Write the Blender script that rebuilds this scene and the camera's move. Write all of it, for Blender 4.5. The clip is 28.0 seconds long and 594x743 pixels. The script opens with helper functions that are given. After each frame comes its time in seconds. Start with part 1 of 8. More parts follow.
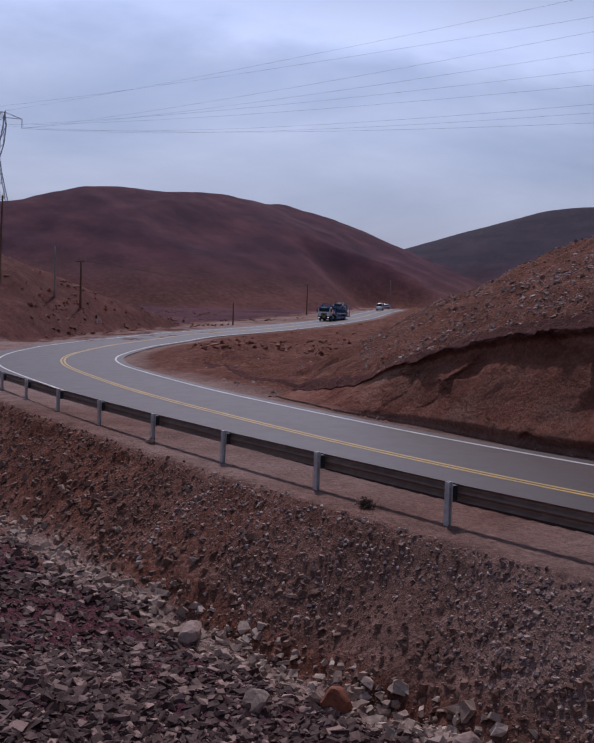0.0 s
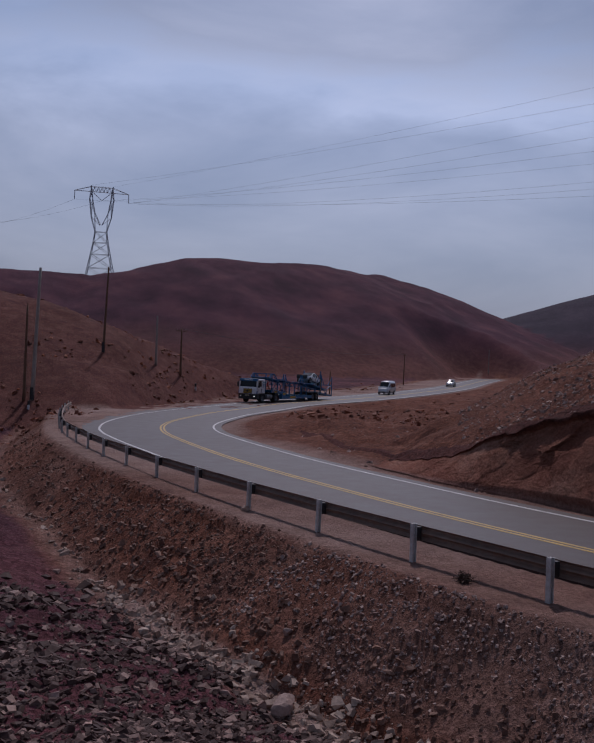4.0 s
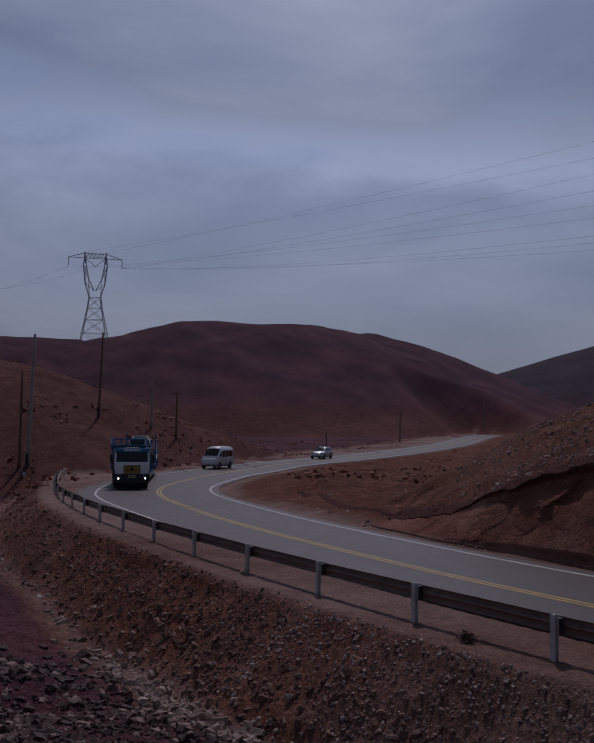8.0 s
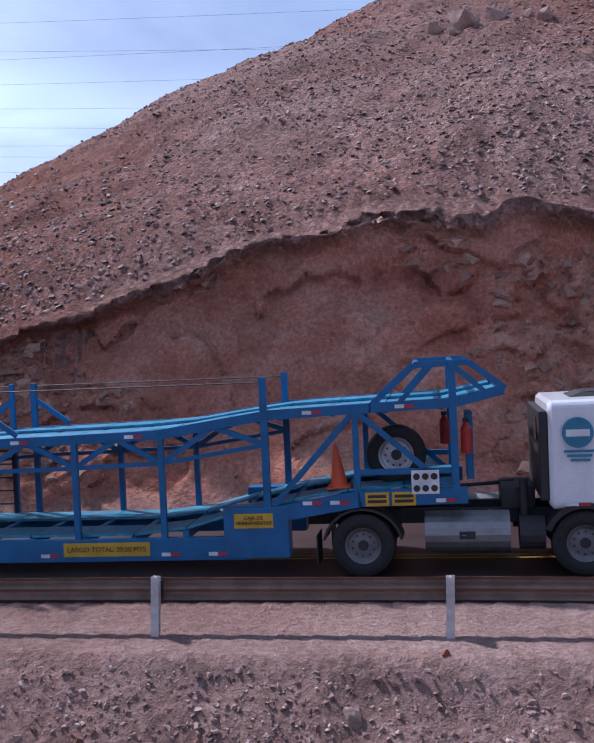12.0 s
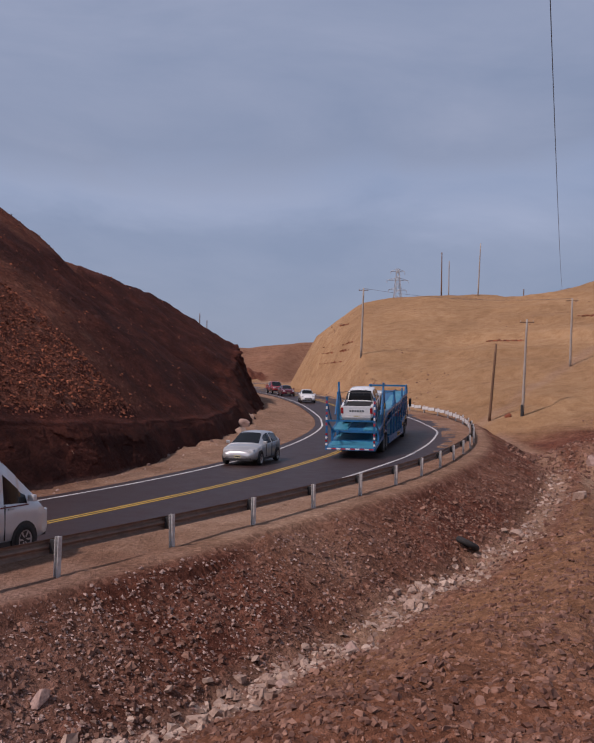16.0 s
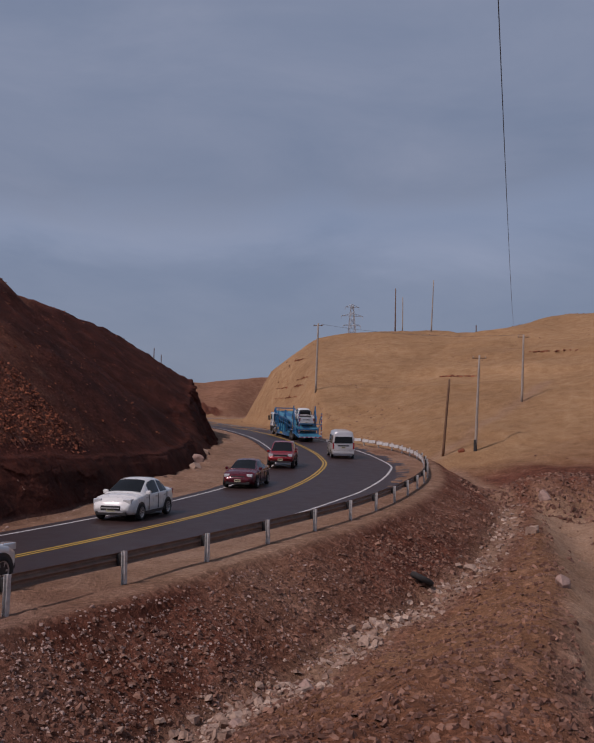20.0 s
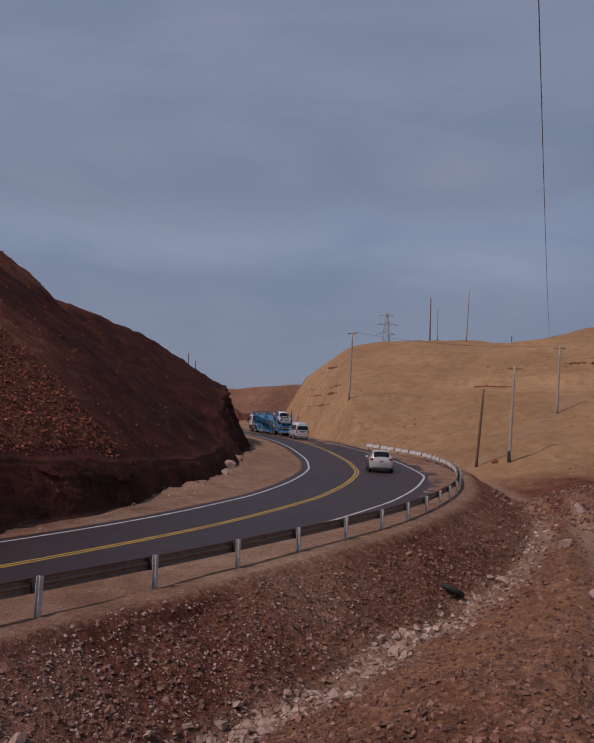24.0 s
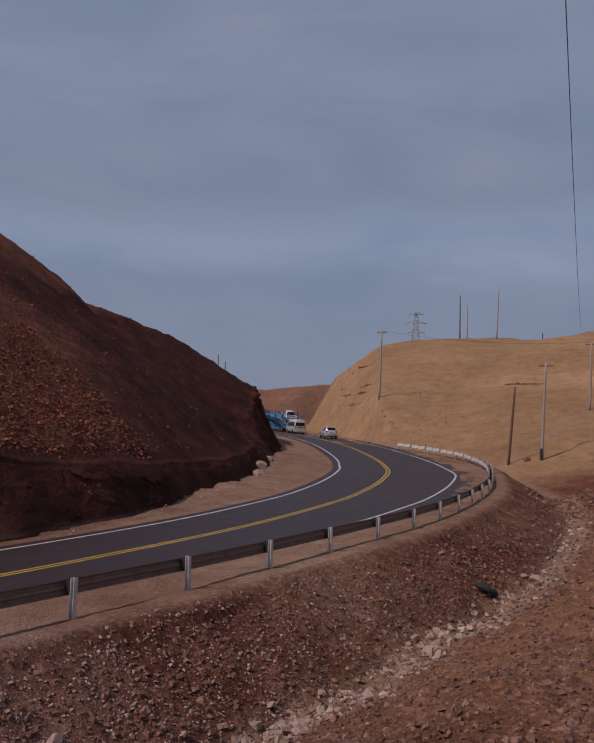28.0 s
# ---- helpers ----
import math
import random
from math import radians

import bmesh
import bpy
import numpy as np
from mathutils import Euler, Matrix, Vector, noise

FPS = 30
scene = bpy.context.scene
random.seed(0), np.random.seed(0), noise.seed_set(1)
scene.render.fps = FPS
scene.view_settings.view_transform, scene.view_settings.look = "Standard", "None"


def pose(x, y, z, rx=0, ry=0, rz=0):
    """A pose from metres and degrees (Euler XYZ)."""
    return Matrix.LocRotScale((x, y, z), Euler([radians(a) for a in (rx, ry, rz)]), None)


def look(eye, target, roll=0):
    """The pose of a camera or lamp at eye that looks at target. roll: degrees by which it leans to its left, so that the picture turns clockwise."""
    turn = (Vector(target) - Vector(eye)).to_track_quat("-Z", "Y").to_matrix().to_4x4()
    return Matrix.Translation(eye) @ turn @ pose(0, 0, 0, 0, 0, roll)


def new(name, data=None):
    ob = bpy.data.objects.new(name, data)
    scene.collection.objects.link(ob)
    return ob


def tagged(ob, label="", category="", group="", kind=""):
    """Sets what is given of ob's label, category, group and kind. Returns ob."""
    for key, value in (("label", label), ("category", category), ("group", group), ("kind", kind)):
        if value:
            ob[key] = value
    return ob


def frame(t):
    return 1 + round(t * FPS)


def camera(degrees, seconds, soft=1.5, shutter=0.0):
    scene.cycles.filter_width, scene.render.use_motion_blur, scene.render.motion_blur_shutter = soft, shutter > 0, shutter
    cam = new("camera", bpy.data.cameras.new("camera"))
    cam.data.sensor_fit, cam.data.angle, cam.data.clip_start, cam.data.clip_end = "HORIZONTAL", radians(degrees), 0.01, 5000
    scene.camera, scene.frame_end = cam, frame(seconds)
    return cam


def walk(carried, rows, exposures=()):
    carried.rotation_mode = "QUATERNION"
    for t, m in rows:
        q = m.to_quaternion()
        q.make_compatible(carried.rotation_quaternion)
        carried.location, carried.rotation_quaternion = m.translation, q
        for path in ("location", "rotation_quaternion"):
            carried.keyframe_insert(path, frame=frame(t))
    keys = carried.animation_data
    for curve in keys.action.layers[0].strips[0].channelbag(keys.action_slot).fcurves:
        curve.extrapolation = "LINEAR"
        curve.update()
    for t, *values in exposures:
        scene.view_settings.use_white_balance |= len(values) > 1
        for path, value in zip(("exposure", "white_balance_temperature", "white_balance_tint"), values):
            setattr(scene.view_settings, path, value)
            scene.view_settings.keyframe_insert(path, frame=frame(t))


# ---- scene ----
cam = camera(34.33, 28.0, soft=1.7, shutter=0.0)
PATH = [
    (0.0, pose(0, 0, 6, 84.27, -2.03, 44.02)),
    (0.5, pose(0, 0, 6, 84.60, -1.75, 44.08)),
    (1.0, pose(0, 0, 6, 84.99, -2.14, 44.32)),
    (1.5, pose(0, 0, 6, 85.63, -2.35, 44.49)),
    (2.0, pose(0, 0, 6, 86.26, -2.57, 45.38)),
    (2.5, pose(0, 0, 6, 86.49, -2.64, 46.38)),
    (3.0, pose(0, 0, 6, 86.89, -2.28, 47.49)),
    (3.5, pose(0, 0, 6, 87.36, -2.23, 48.43)),
    (4.0, pose(0, 0, 6, 88.18, -2.15, 49.78)),
    (4.5, pose(0, 0, 6, 88.92, -2.07, 50.61)),
    (6.5, pose(0, 0, 6, 91.26, -0.77, 50.20)),
    (7.0, pose(0, 0, 6, 91.59, -0.76, 49.92)),
    (7.5, pose(0, 0, 6, 91.47, -0.79, 49.80)),
    (8.0, pose(0, 0, 6, 91.77, -0.80, 49.50)),
    (8.5, pose(0, 0, 6, 91.53, -0.51, 48.94)),
    (9.0, pose(0, 0, 6, 91.65, -0.39, 47.83)),
    (9.5, pose(0, 0, 6, 91.30, -0.29, 46.86)),
    (10.0, pose(0, 0, 6, 90.99, -0.09, 45.52)),
    (10.5, pose(0, 0, 6, 90.85, 0.21, 41.82)),
    (11.0, pose(0, 0, 6, 90.39, 0.43, 34.62)),
    (11.2, pose(0, 0, 6, 89.96, 0.64, 29.89)),
    (11.5, pose(0, 0, 6, 89.18, 0.48, 21.47)),
    (11.8, pose(0, 0, 6, 88.07, 0.49, 9.31)),
    (12.0, pose(0, 0, 6, 87.88, 0.20, 0.02)),
    (12.2, pose(0, 0, 6, 88.07, 0.17, -9.28)),
    (12.3, pose(0, 0, 6, 88.15, 0.12, -13.97)),
    (12.5, pose(0, 0, 6, 88.74, 0.07, -23.06)),
    (13.0, pose(0, 0, 6, 88.87, 0.09, -42.37)),
    (13.5, pose(0, 0, 6, 89.15, 0.13, -55.73)),
    (14.0, pose(0, 0, 6, 89.44, 0.18, -64.50)),
    (14.5, pose(0, 0, 6, 89.57, 0.20, -69.99)),
    (15.0, pose(0, 0, 6, 90.34, -0.13, -73.31)),
    (15.5, pose(0, 0, 6, 91.71, -0.89, -75.16)),
    (16.0, pose(0, 0, 6, 92.20, -1.17, -76.41)),
    (16.5, pose(0, 0, 6, 92.52, -1.57, -78.45)),
    (17.0, pose(0, 0, 6, 92.54, -1.70, -79.17)),
    (17.5, pose(0, 0, 6, 92.71, -1.57, -79.49)),
    (18.0, pose(0, 0, 6, 92.88, -1.76, -79.30)),
    (18.5, pose(0, 0, 6, 93.45, -1.61, -79.59)),
    (19.0, pose(0, 0, 6, 93.91, -1.44, -79.41)),
    (19.5, pose(0, 0, 6, 94.25, -1.56, -79.35)),
    (20.0, pose(0, 0, 6, 94.34, -1.13, -79.11)),
    (20.5, pose(0, 0, 6, 94.30, -1.35, -78.75)),
    (22.5, pose(0, 0, 6, 94.49, -2.13, -78.69)),
    (23.0, pose(0, 0, 6, 94.95, -1.66, -78.24)),
    (23.5, pose(0, 0, 6, 95.13, -1.63, -77.53)),
    (24.0, pose(0, 0, 6, 94.73, -2.23, -77.19)),
    (24.5, pose(0, 0, 6, 95.02, -2.10, -77.09)),
    (25.0, pose(0, 0, 6, 95.00, -1.98, -76.61)),
    (25.5, pose(0, 0, 6, 94.75, -1.52, -76.26)),
    (26.0, pose(0, 0, 6, 94.77, -1.60, -76.05)),
    (26.5, pose(0, 0, 6, 94.38, -1.72, -75.60)),
    (27.0, pose(0, 0, 6, 94.39, -1.69, -75.40)),
    (27.5, pose(0, 0, 6, 94.37, -1.53, -75.24)),
    (28.0, pose(0, 0, 6, 94.68, -1.60, -75.36)),
]
# seconds, stops, white point in kelvin, tint
EXPOSURE = [(0.0, -0.25, 5750, 26), (3.0, -0.5, 5750, 24), (4.5, -0.85, 5800, 25), (6.5, -1.3, 5750, 25), (10.5, -1.35, 5700, 25), (11.0, -1.05, 5600, 25), (11.5, -0.15, 5500, 25), (11.8, 0.4, 5400, 25),
            (12.1, 1.15, 5400, 24), (12.5, 1.45, 5450, 10), (14.5, 0.5, 6450, 26), (15.5, 0.3, 6450, 27), (17.0, 0.0, 6450, 27), (20.0, -0.18, 6450, 26), (23.0, -0.22, 6450, 26), (28.0, -0.22, 6450, 26)]
walk(cam, PATH, EXPOSURE)

# ---- sky and sun ----
SUN_AZ, SUN_EL = -48.0, 49.0
world = bpy.data.worlds.new("sky")
scene.world = world
world.use_nodes = True


def sky_nodes():
    nt = world.node_tree
    nt.nodes.clear()
    out = nt.nodes.new("ShaderNodeOutputWorld")
    bg = nt.nodes.new("ShaderNodeBackground")
    sky = nt.nodes.new("ShaderNodeTexSky")
    sky.sky_type, sky.sun_disc = "NISHITA", False
    sky.sun_elevation, sky.sun_rotation = radians(SUN_EL), radians(SUN_AZ)
    sky.dust_density, sky.air_density = 2.0, 1.0
    co = nt.nodes.new("ShaderNodeTexCoord")
    mp = nt.nodes.new("ShaderNodeMapping")
    mp.inputs["Scale"].default_value = (1.7, 1.7, 5.5)
    mp.inputs["Rotation"].default_value = (radians(4), radians(-3), 0)
    n1 = nt.nodes.new("ShaderNodeTexNoise")
    n1.inputs["Scale"].default_value, n1.inputs["Detail"].default_value, n1.inputs["Roughness"].default_value = 1.7, 6.0, 0.55
    n1.inputs["Distortion"].default_value = 0.35
    r1 = nt.nodes.new("ShaderNodeValToRGB")
    r1.color_ramp.elements[0].position, r1.color_ramp.elements[0].color = 0.34, (2.55, 3.4, 4.5, 1)
    r1.color_ramp.elements[1].position, r1.color_ramp.elements[1].color = 0.72, (4.5, 5.2, 6.0, 1)
    even = nt.nodes.new("ShaderNodeMixRGB")
    even.inputs[1].default_value = (2.7, 3.75, 5.0, 1)
    mix = nt.nodes.new("ShaderNodeMixRGB")
    mix.inputs[0].default_value = 0.82
    ln = nt.links.new
    ln(co.outputs["Generated"], mp.inputs["Vector"])
    ln(mp.outputs[0], n1.inputs["Vector"])
    ln(n1.outputs["Fac"], r1.inputs["Fac"])
    ln(sky.outputs[0], mix.inputs[1])
    # layers of the cloud sheet by height over the horizon, torn by the same noise
    lay = nt.nodes.new("ShaderNodeVectorMath")
    lay.operation = "DOT_PRODUCT"
    lay.inputs[1].default_value = (0.03, 0.03, 1.0)
    tear = nt.nodes.new("ShaderNodeMath")
    tear.operation = "MULTIPLY_ADD"
    tear.inputs[1].default_value = 0.16
    layers = nt.nodes.new("ShaderNodeValToRGB")
    stops = [(0.10, 0.78), (0.22, 0.88), (0.275, 1.0), (0.315, 1.34), (0.335, 1.30), (0.38, 0.86), (0.45, 0.98), (0.55, 1.22)]
    el = layers.color_ramp.elements
    while len(el) < len(stops):
        el.new(0.5)
    for k, (at, val) in enumerate(stops):
        el[k].position, el[k].color = at, (val * 1.02, val, val * 0.98, 1)
    sheet = nt.nodes.new("ShaderNodeMixRGB")
    sheet.blend_type = "MULTIPLY"
    sheet.inputs[0].default_value = 1.0
    ln(co.outputs["Generated"], lay.inputs[0])
    ln(n1.outputs["Fac"], tear.inputs[0])
    ln(lay.outputs["Value"], tear.inputs[2])
    ln(tear.outputs[0], layers.inputs["Fac"])
    ln(r1.outputs[0], sheet.inputs[1])
    ln(layers.outputs[0], sheet.inputs[2])
    ln(sheet.outputs[0], even.inputs[2])
    ln(even.outputs[0], mix.inputs[2])
    # the cloud sheet is brighter towards the veiled sun
    dot = nt.nodes.new("ShaderNodeVectorMath")
    dot.operation = "DOT_PRODUCT"
    dot.inputs[1].default_value = (math.sin(radians(SUN_AZ)), math.cos(radians(SUN_AZ)), 0.25)
    rng = nt.nodes.new("ShaderNodeMapRange")
    rng.interpolation_type = "SMOOTHSTEP"
    rng.inputs["From Min"].default_value, rng.inputs["From Max"].default_value = 0.80, 1.04
    rng.inputs["To Min"].default_value, rng.inputs["To Max"].default_value = 0.92, 1.62
    mul = nt.nodes.new("ShaderNodeVectorMath")
    mul.operation = "SCALE"
    ln(co.outputs["Generated"], dot.inputs[0])
    ln(dot.outputs["Value"], rng.inputs["Value"])
    ln(mix.outputs[0], mul.inputs[0])
    ln(rng.outputs[0], mul.inputs["Scale"])
    # deeper towards the zenith, as a thin veil of cloud lets it be
    sxyz = nt.nodes.new("ShaderNodeSeparateXYZ")
    zen = nt.nodes.new("ShaderNodeMapRange")
    zen.interpolation_type = "SMOOTHSTEP"
    zen.inputs["From Min"].default_value, zen.inputs["From Max"].default_value = 0.3, 0.95
    zen.inputs["To Min"].default_value, zen.inputs["To Max"].default_value = 1.0, 0.5
    mul2 = nt.nodes.new("ShaderNodeVectorMath")
    mul2.operation = "SCALE"
    ln(co.outputs["Generated"], sxyz.inputs[0])
    ln(sxyz.outputs["Z"], zen.inputs["Value"])
    ln(mul.outputs[0], mul2.inputs[0])
    ln(zen.outputs[0], mul2.inputs["Scale"])
    ln(mul2.outputs[0], bg.inputs["Color"])
    # and its streaks stand out more on that side
    con = nt.nodes.new("ShaderNodeMapRange")
    con.inputs["From Min"].default_value, con.inputs["From Max"].default_value = 0.2, 1.0
    con.inputs["To Min"].default_value, con.inputs["To Max"].default_value = 0.45, 1.0
    ln(dot.outputs["Value"], con.inputs["Value"])
    ln(con.outputs[0], even.inputs[0])
    bg.inputs["Strength"].default_value = 0.085
    ln(bg.outputs[0], out.inputs["Surface"])


sky_nodes()
sun = new("sun", bpy.data.lights.new("sun", "SUN"))
sun.data.energy, sun.data.angle, sun.data.color = 2.45, radians(3.0), (1.0, 0.92, 0.82)
_a, _e = radians(SUN_AZ), radians(SUN_EL)
SUN_DIR = Vector((math.sin(_a) * math.cos(_e), math.cos(_a) * math.cos(_e), math.sin(_e)))
sun.matrix_world = look(SUN_DIR * 100, (0, 0, 0))

# ---- materials ----
def base_mat(name, rough=0.8, metal=0.0, spec=0.5):
    m = bpy.data.materials.new(name)
    m.use_nodes = True
    b = m.node_tree.nodes["Principled BSDF"]
    b.inputs["Roughness"].default_value = rough
    b.inputs["Metallic"].default_value = metal
    b.inputs["Specular IOR Level"].default_value = spec
    return m, m.node_tree, b


def noise_node(nt, scale, detail=4.0, rough=0.6, kind="Object", stretch=None):
    co = nt.nodes.new("ShaderNodeTexCoord")
    n = nt.nodes.new("ShaderNodeTexNoise")
    n.inputs["Scale"].default_value, n.inputs["Detail"].default_value, n.inputs["Roughness"].default_value = scale, detail, rough
    if stretch:
        mp = nt.nodes.new("ShaderNodeMapping")
        mp.inputs["Scale"].default_value = stretch
        nt.links.new(co.outputs[kind], mp.inputs[0])
        nt.links.new(mp.outputs[0], n.inputs["Vector"])
    else:
        nt.links.new(co.outputs[kind], n.inputs["Vector"])
    return n


def ramp(nt, src, stops):
    r = nt.nodes.new("ShaderNodeValToRGB")
    e = r.color_ramp.elements
    while len(e) < len(stops):
        e.new(0.5)
    for k, (p, c) in enumerate(stops):
        e[k].position, e[k].color = p, (*c, 1)
    nt.links.new(src, r.inputs["Fac"])
    return r


def mixc(nt, fac, a, b, mode="MIX"):
    m = nt.nodes.new("ShaderNodeMixRGB")
    m.blend_type = mode
    for k, v in ((0, fac), (1, a), (2, b)):
        if isinstance(v, (int, float)):
            m.inputs[k].default_value = v
        elif isinstance(v, tuple):
            m.inputs[k].default_value = (*v, 1)
        else:
            nt.links.new(v, m.inputs[k])
    return m.outputs[0]


def bump(nt, b, src, strength=0.3, dist=0.05):
    n = nt.nodes.new("ShaderNodeBump")
    n.inputs["Strength"].default_value, n.inputs["Distance"].default_value = strength, dist
    nt.links.new(src, n.inputs["Height"])
    nt.links.new(n.outputs[0], b.inputs["Normal"])


def shade(c, k):
    return tuple(min(1, v * k) for v in c)


def worn(name, col, rough=0.5, metal=0.0, scale=3.0, vary=0.25, dirt=(0.25, 0.17, 0.12), dirty=0.25, fine=40.0, coat=0.0, bumps=0.0):
    """Paint, plastic or metal with soft shade variation and a dust film."""
    m, nt, b = base_mat(name, rough, metal)
    n1, n2 = noise_node(nt, scale), noise_node(nt, fine, 3)
    r1 = ramp(nt, n1.outputs["Fac"], [(0.3, shade(col, 1 - vary)), (0.7, shade(col, 1 + vary * 0.4))])
    d = ramp(nt, n2.outputs["Fac"], [(0.45, (0, 0, 0)), (0.75, (dirty, dirty, dirty))])
    nt.links.new(mixc(nt, d.outputs[0], r1.outputs[0], dirt), b.inputs["Base Color"])
    rr = nt.nodes.new("ShaderNodeMapRange")
    rr.inputs["To Min"].default_value, rr.inputs["To Max"].default_value = max(0.02, rough - 0.08), min(1, rough + 0.15)
    nt.links.new(n1.outputs["Fac"], rr.inputs["Value"])
    nt.links.new(rr.outputs[0], b.inputs["Roughness"])
    b.inputs["Coat Weight"].default_value = coat
    b.inputs["Coat Roughness"].default_value = 0.08
    if bumps:
        bump(nt, b, n2.outputs["Fac"], bumps, 0.01)
    return m


def glow(name, col, strength):
    m, nt, b = base_mat(name, 0.3)
    b.inputs["Base Color"].default_value = (*col, 1)
    b.inputs["Emission Color"].default_value = (*col, 1)
    b.inputs["Emission Strength"].default_value = strength
    return m


def soil_mat():
    """Desert ground: the zone attribute chooses yellow sand, pebbly rubble, dark haze-tinted far rock and pale dust
    over red soil; the rock attribute adds painted haze, cut face and painted shade.
    """
    m, nt, b = base_mat("desert_soil", 0.95, 0, 0.12)
    at = nt.nodes.new("ShaderNodeAttribute")
    at.attribute_name = "zone"
    sep = nt.nodes.new("ShaderNodeSeparateColor")
    nt.links.new(at.outputs["Color"], sep.inputs[0])
    at2 = nt.nodes.new("ShaderNodeAttribute")
    at2.attribute_name = "rock"
    sep2 = nt.nodes.new("ShaderNodeSeparateColor")
    nt.links.new(at2.outputs["Color"], sep2.inputs[0])
    big, mid, fine = noise_node(nt, 0.06, 5), noise_node(nt, 0.7, 6, 0.65), noise_node(nt, 9.0, 5, 0.7)
    red = ramp(nt, mid.outputs["Fac"], [(0.25, (0.092, 0.033, 0.023)), (0.5, (0.188, 0.073, 0.046)), (0.75, (0.285, 0.142, 0.100))])
    sand = ramp(nt, mid.outputs["Fac"], [(0.25, (0.29, 0.165, 0.084)), (0.5, (0.385, 0.235, 0.124)), (0.75, (0.45, 0.295, 0.170))])
    # dark rock with the purple of distant haze mixed into its colour
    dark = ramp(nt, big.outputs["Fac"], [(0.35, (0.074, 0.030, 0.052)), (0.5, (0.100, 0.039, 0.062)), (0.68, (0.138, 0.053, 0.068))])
    dust = ramp(nt, mid.outputs["Fac"], [(0.25, (0.26, 0.175, 0.148)), (0.5, (0.37, 0.264, 0.230)), (0.75, (0.44, 0.333, 0.298))])
    band = noise_node(nt, 0.42, 5, 0.6, "Object", (1.0, 1.0, 1.5))
    face = ramp(nt, band.outputs["Fac"], [(0.28, (0.33, 0.118, 0.082)), (0.42, (0.48, 0.190, 0.125)), (0.54, (0.58, 0.262, 0.178)), (0.72, (0.62, 0.37, 0.275))])
    # dark slate plus the shade on bank and hillside, put into the colour
    shaded_rock = ramp(nt, band.outputs["Fac"], [(0.3, (0.040, 0.013, 0.010)), (0.5, (0.068, 0.022, 0.016)), (0.7, (0.115, 0.037, 0.025))])
    # haze and cloud shadow over the rear ridge, put into the colour
    haze_navy = ramp(nt, mid.outputs["Fac"], [(0.3, (0.040, 0.040, 0.064)), (0.7, (0.064, 0.056, 0.078))])
    vo = nt.nodes.new("ShaderNodeTexVoronoi")
    co = nt.nodes.new("ShaderNodeTexCoord")
    vo.inputs["Scale"].default_value = 8.5
    nt.links.new(co.outputs["Object"], vo.inputs["Vector"])
    peb = ramp(nt, vo.outputs["Color"], [(0.0, (0.45, 0.40, 0.39)), (0.6, (1.0, 0.95, 0.93)), (1.0, (1.7, 1.75, 1.8))])
    c = mixc(nt, sep.outputs[0], red.outputs[0], sand.outputs[0])
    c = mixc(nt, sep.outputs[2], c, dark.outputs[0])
    c = mixc(nt, sep2.outputs[2], c, shaded_rock.outputs[0])
    c = mixc(nt, sep2.outputs[1], c, mixc(nt, sep2.outputs[2], face.outputs[0], shaded_rock.outputs[0]))
    blk = nt.nodes.new("ShaderNodeTexVoronoi")
    blk.inputs["Scale"].default_value = 0.9
    warp = noise_node(nt, 1.4, 4, 0.6, "Object", (1.0, 1.0, 0.55))
    nt.links.new(mixc(nt, 0.55, co.outputs["Object"], warp.outputs["Color"], "ADD"), blk.inputs["Vector"])
    slab = ramp(nt, blk.outputs["Color"], [(0.1, (0.84, 0.82, 0.80)), (0.5, (1.0, 1.0, 1.0)), (0.9, (1.12, 1.12, 1.12))])
    c = mixc(nt, sep2.outputs[1], c, mixc(nt, 1.0, c, slab.outputs[0], "MULTIPLY"))
    c = mixc(nt, at.outputs["Alpha"], c, dust.outputs[0])
    c = mixc(nt, sep2.outputs[0], c, haze_navy.outputs[0])
    pe = nt.nodes.new("ShaderNodeMath")
    pe.operation = "MULTIPLY"
    nt.links.new(sep.outputs[1], pe.inputs[0])
    pe.inputs[1].default_value = 0.8
    c2 = mixc(nt, pe.outputs[0], c, mixc(nt, 1.0, c, peb.outputs[0], "MULTIPLY"))
    bb = ramp(nt, big.outputs["Fac"], [(0.3, (0.8, 0.76, 0.74)), (0.7, (1.15, 1.13, 1.12))])
    c3 = mixc(nt, 1.0, c2, bb.outputs[0], "MULTIPLY")
    ff = ramp(nt, fine.outputs["Fac"], [(0.3, (0.62, 0.60, 0.58)), (0.7, (1.28, 1.29, 1.30))])
    nt.links.new(mixc(nt, 1.0, c3, ff.outputs[0], "MULTIPLY"), b.inputs["Base Color"])
    add = nt.nodes.new("ShaderNodeMath")
    add.operation = "ADD"
    nt.links.new(mid.outputs["Fac"], add.inputs[0])
    nt.links.new(fine.outputs["Fac"], add.inputs[1])
    chip = nt.nodes.new("ShaderNodeMath")
    chip.operation = "MULTIPLY"
    nt.links.new(blk.outputs["Distance"], chip.inputs[0])
    nt.links.new(sep2.outputs[1], chip.inputs[1])
    add2 = nt.nodes.new("ShaderNodeMath")
    add2.operation = "MULTIPLY_ADD"
    nt.links.new(chip.outputs[0], add2.inputs[0])
    add2.inputs[1].default_value = -1.6
    nt.links.new(add.outputs[0], add2.inputs[2])
    bump(nt, b, add2.outputs[0], 0.85, 0.15)
    return m


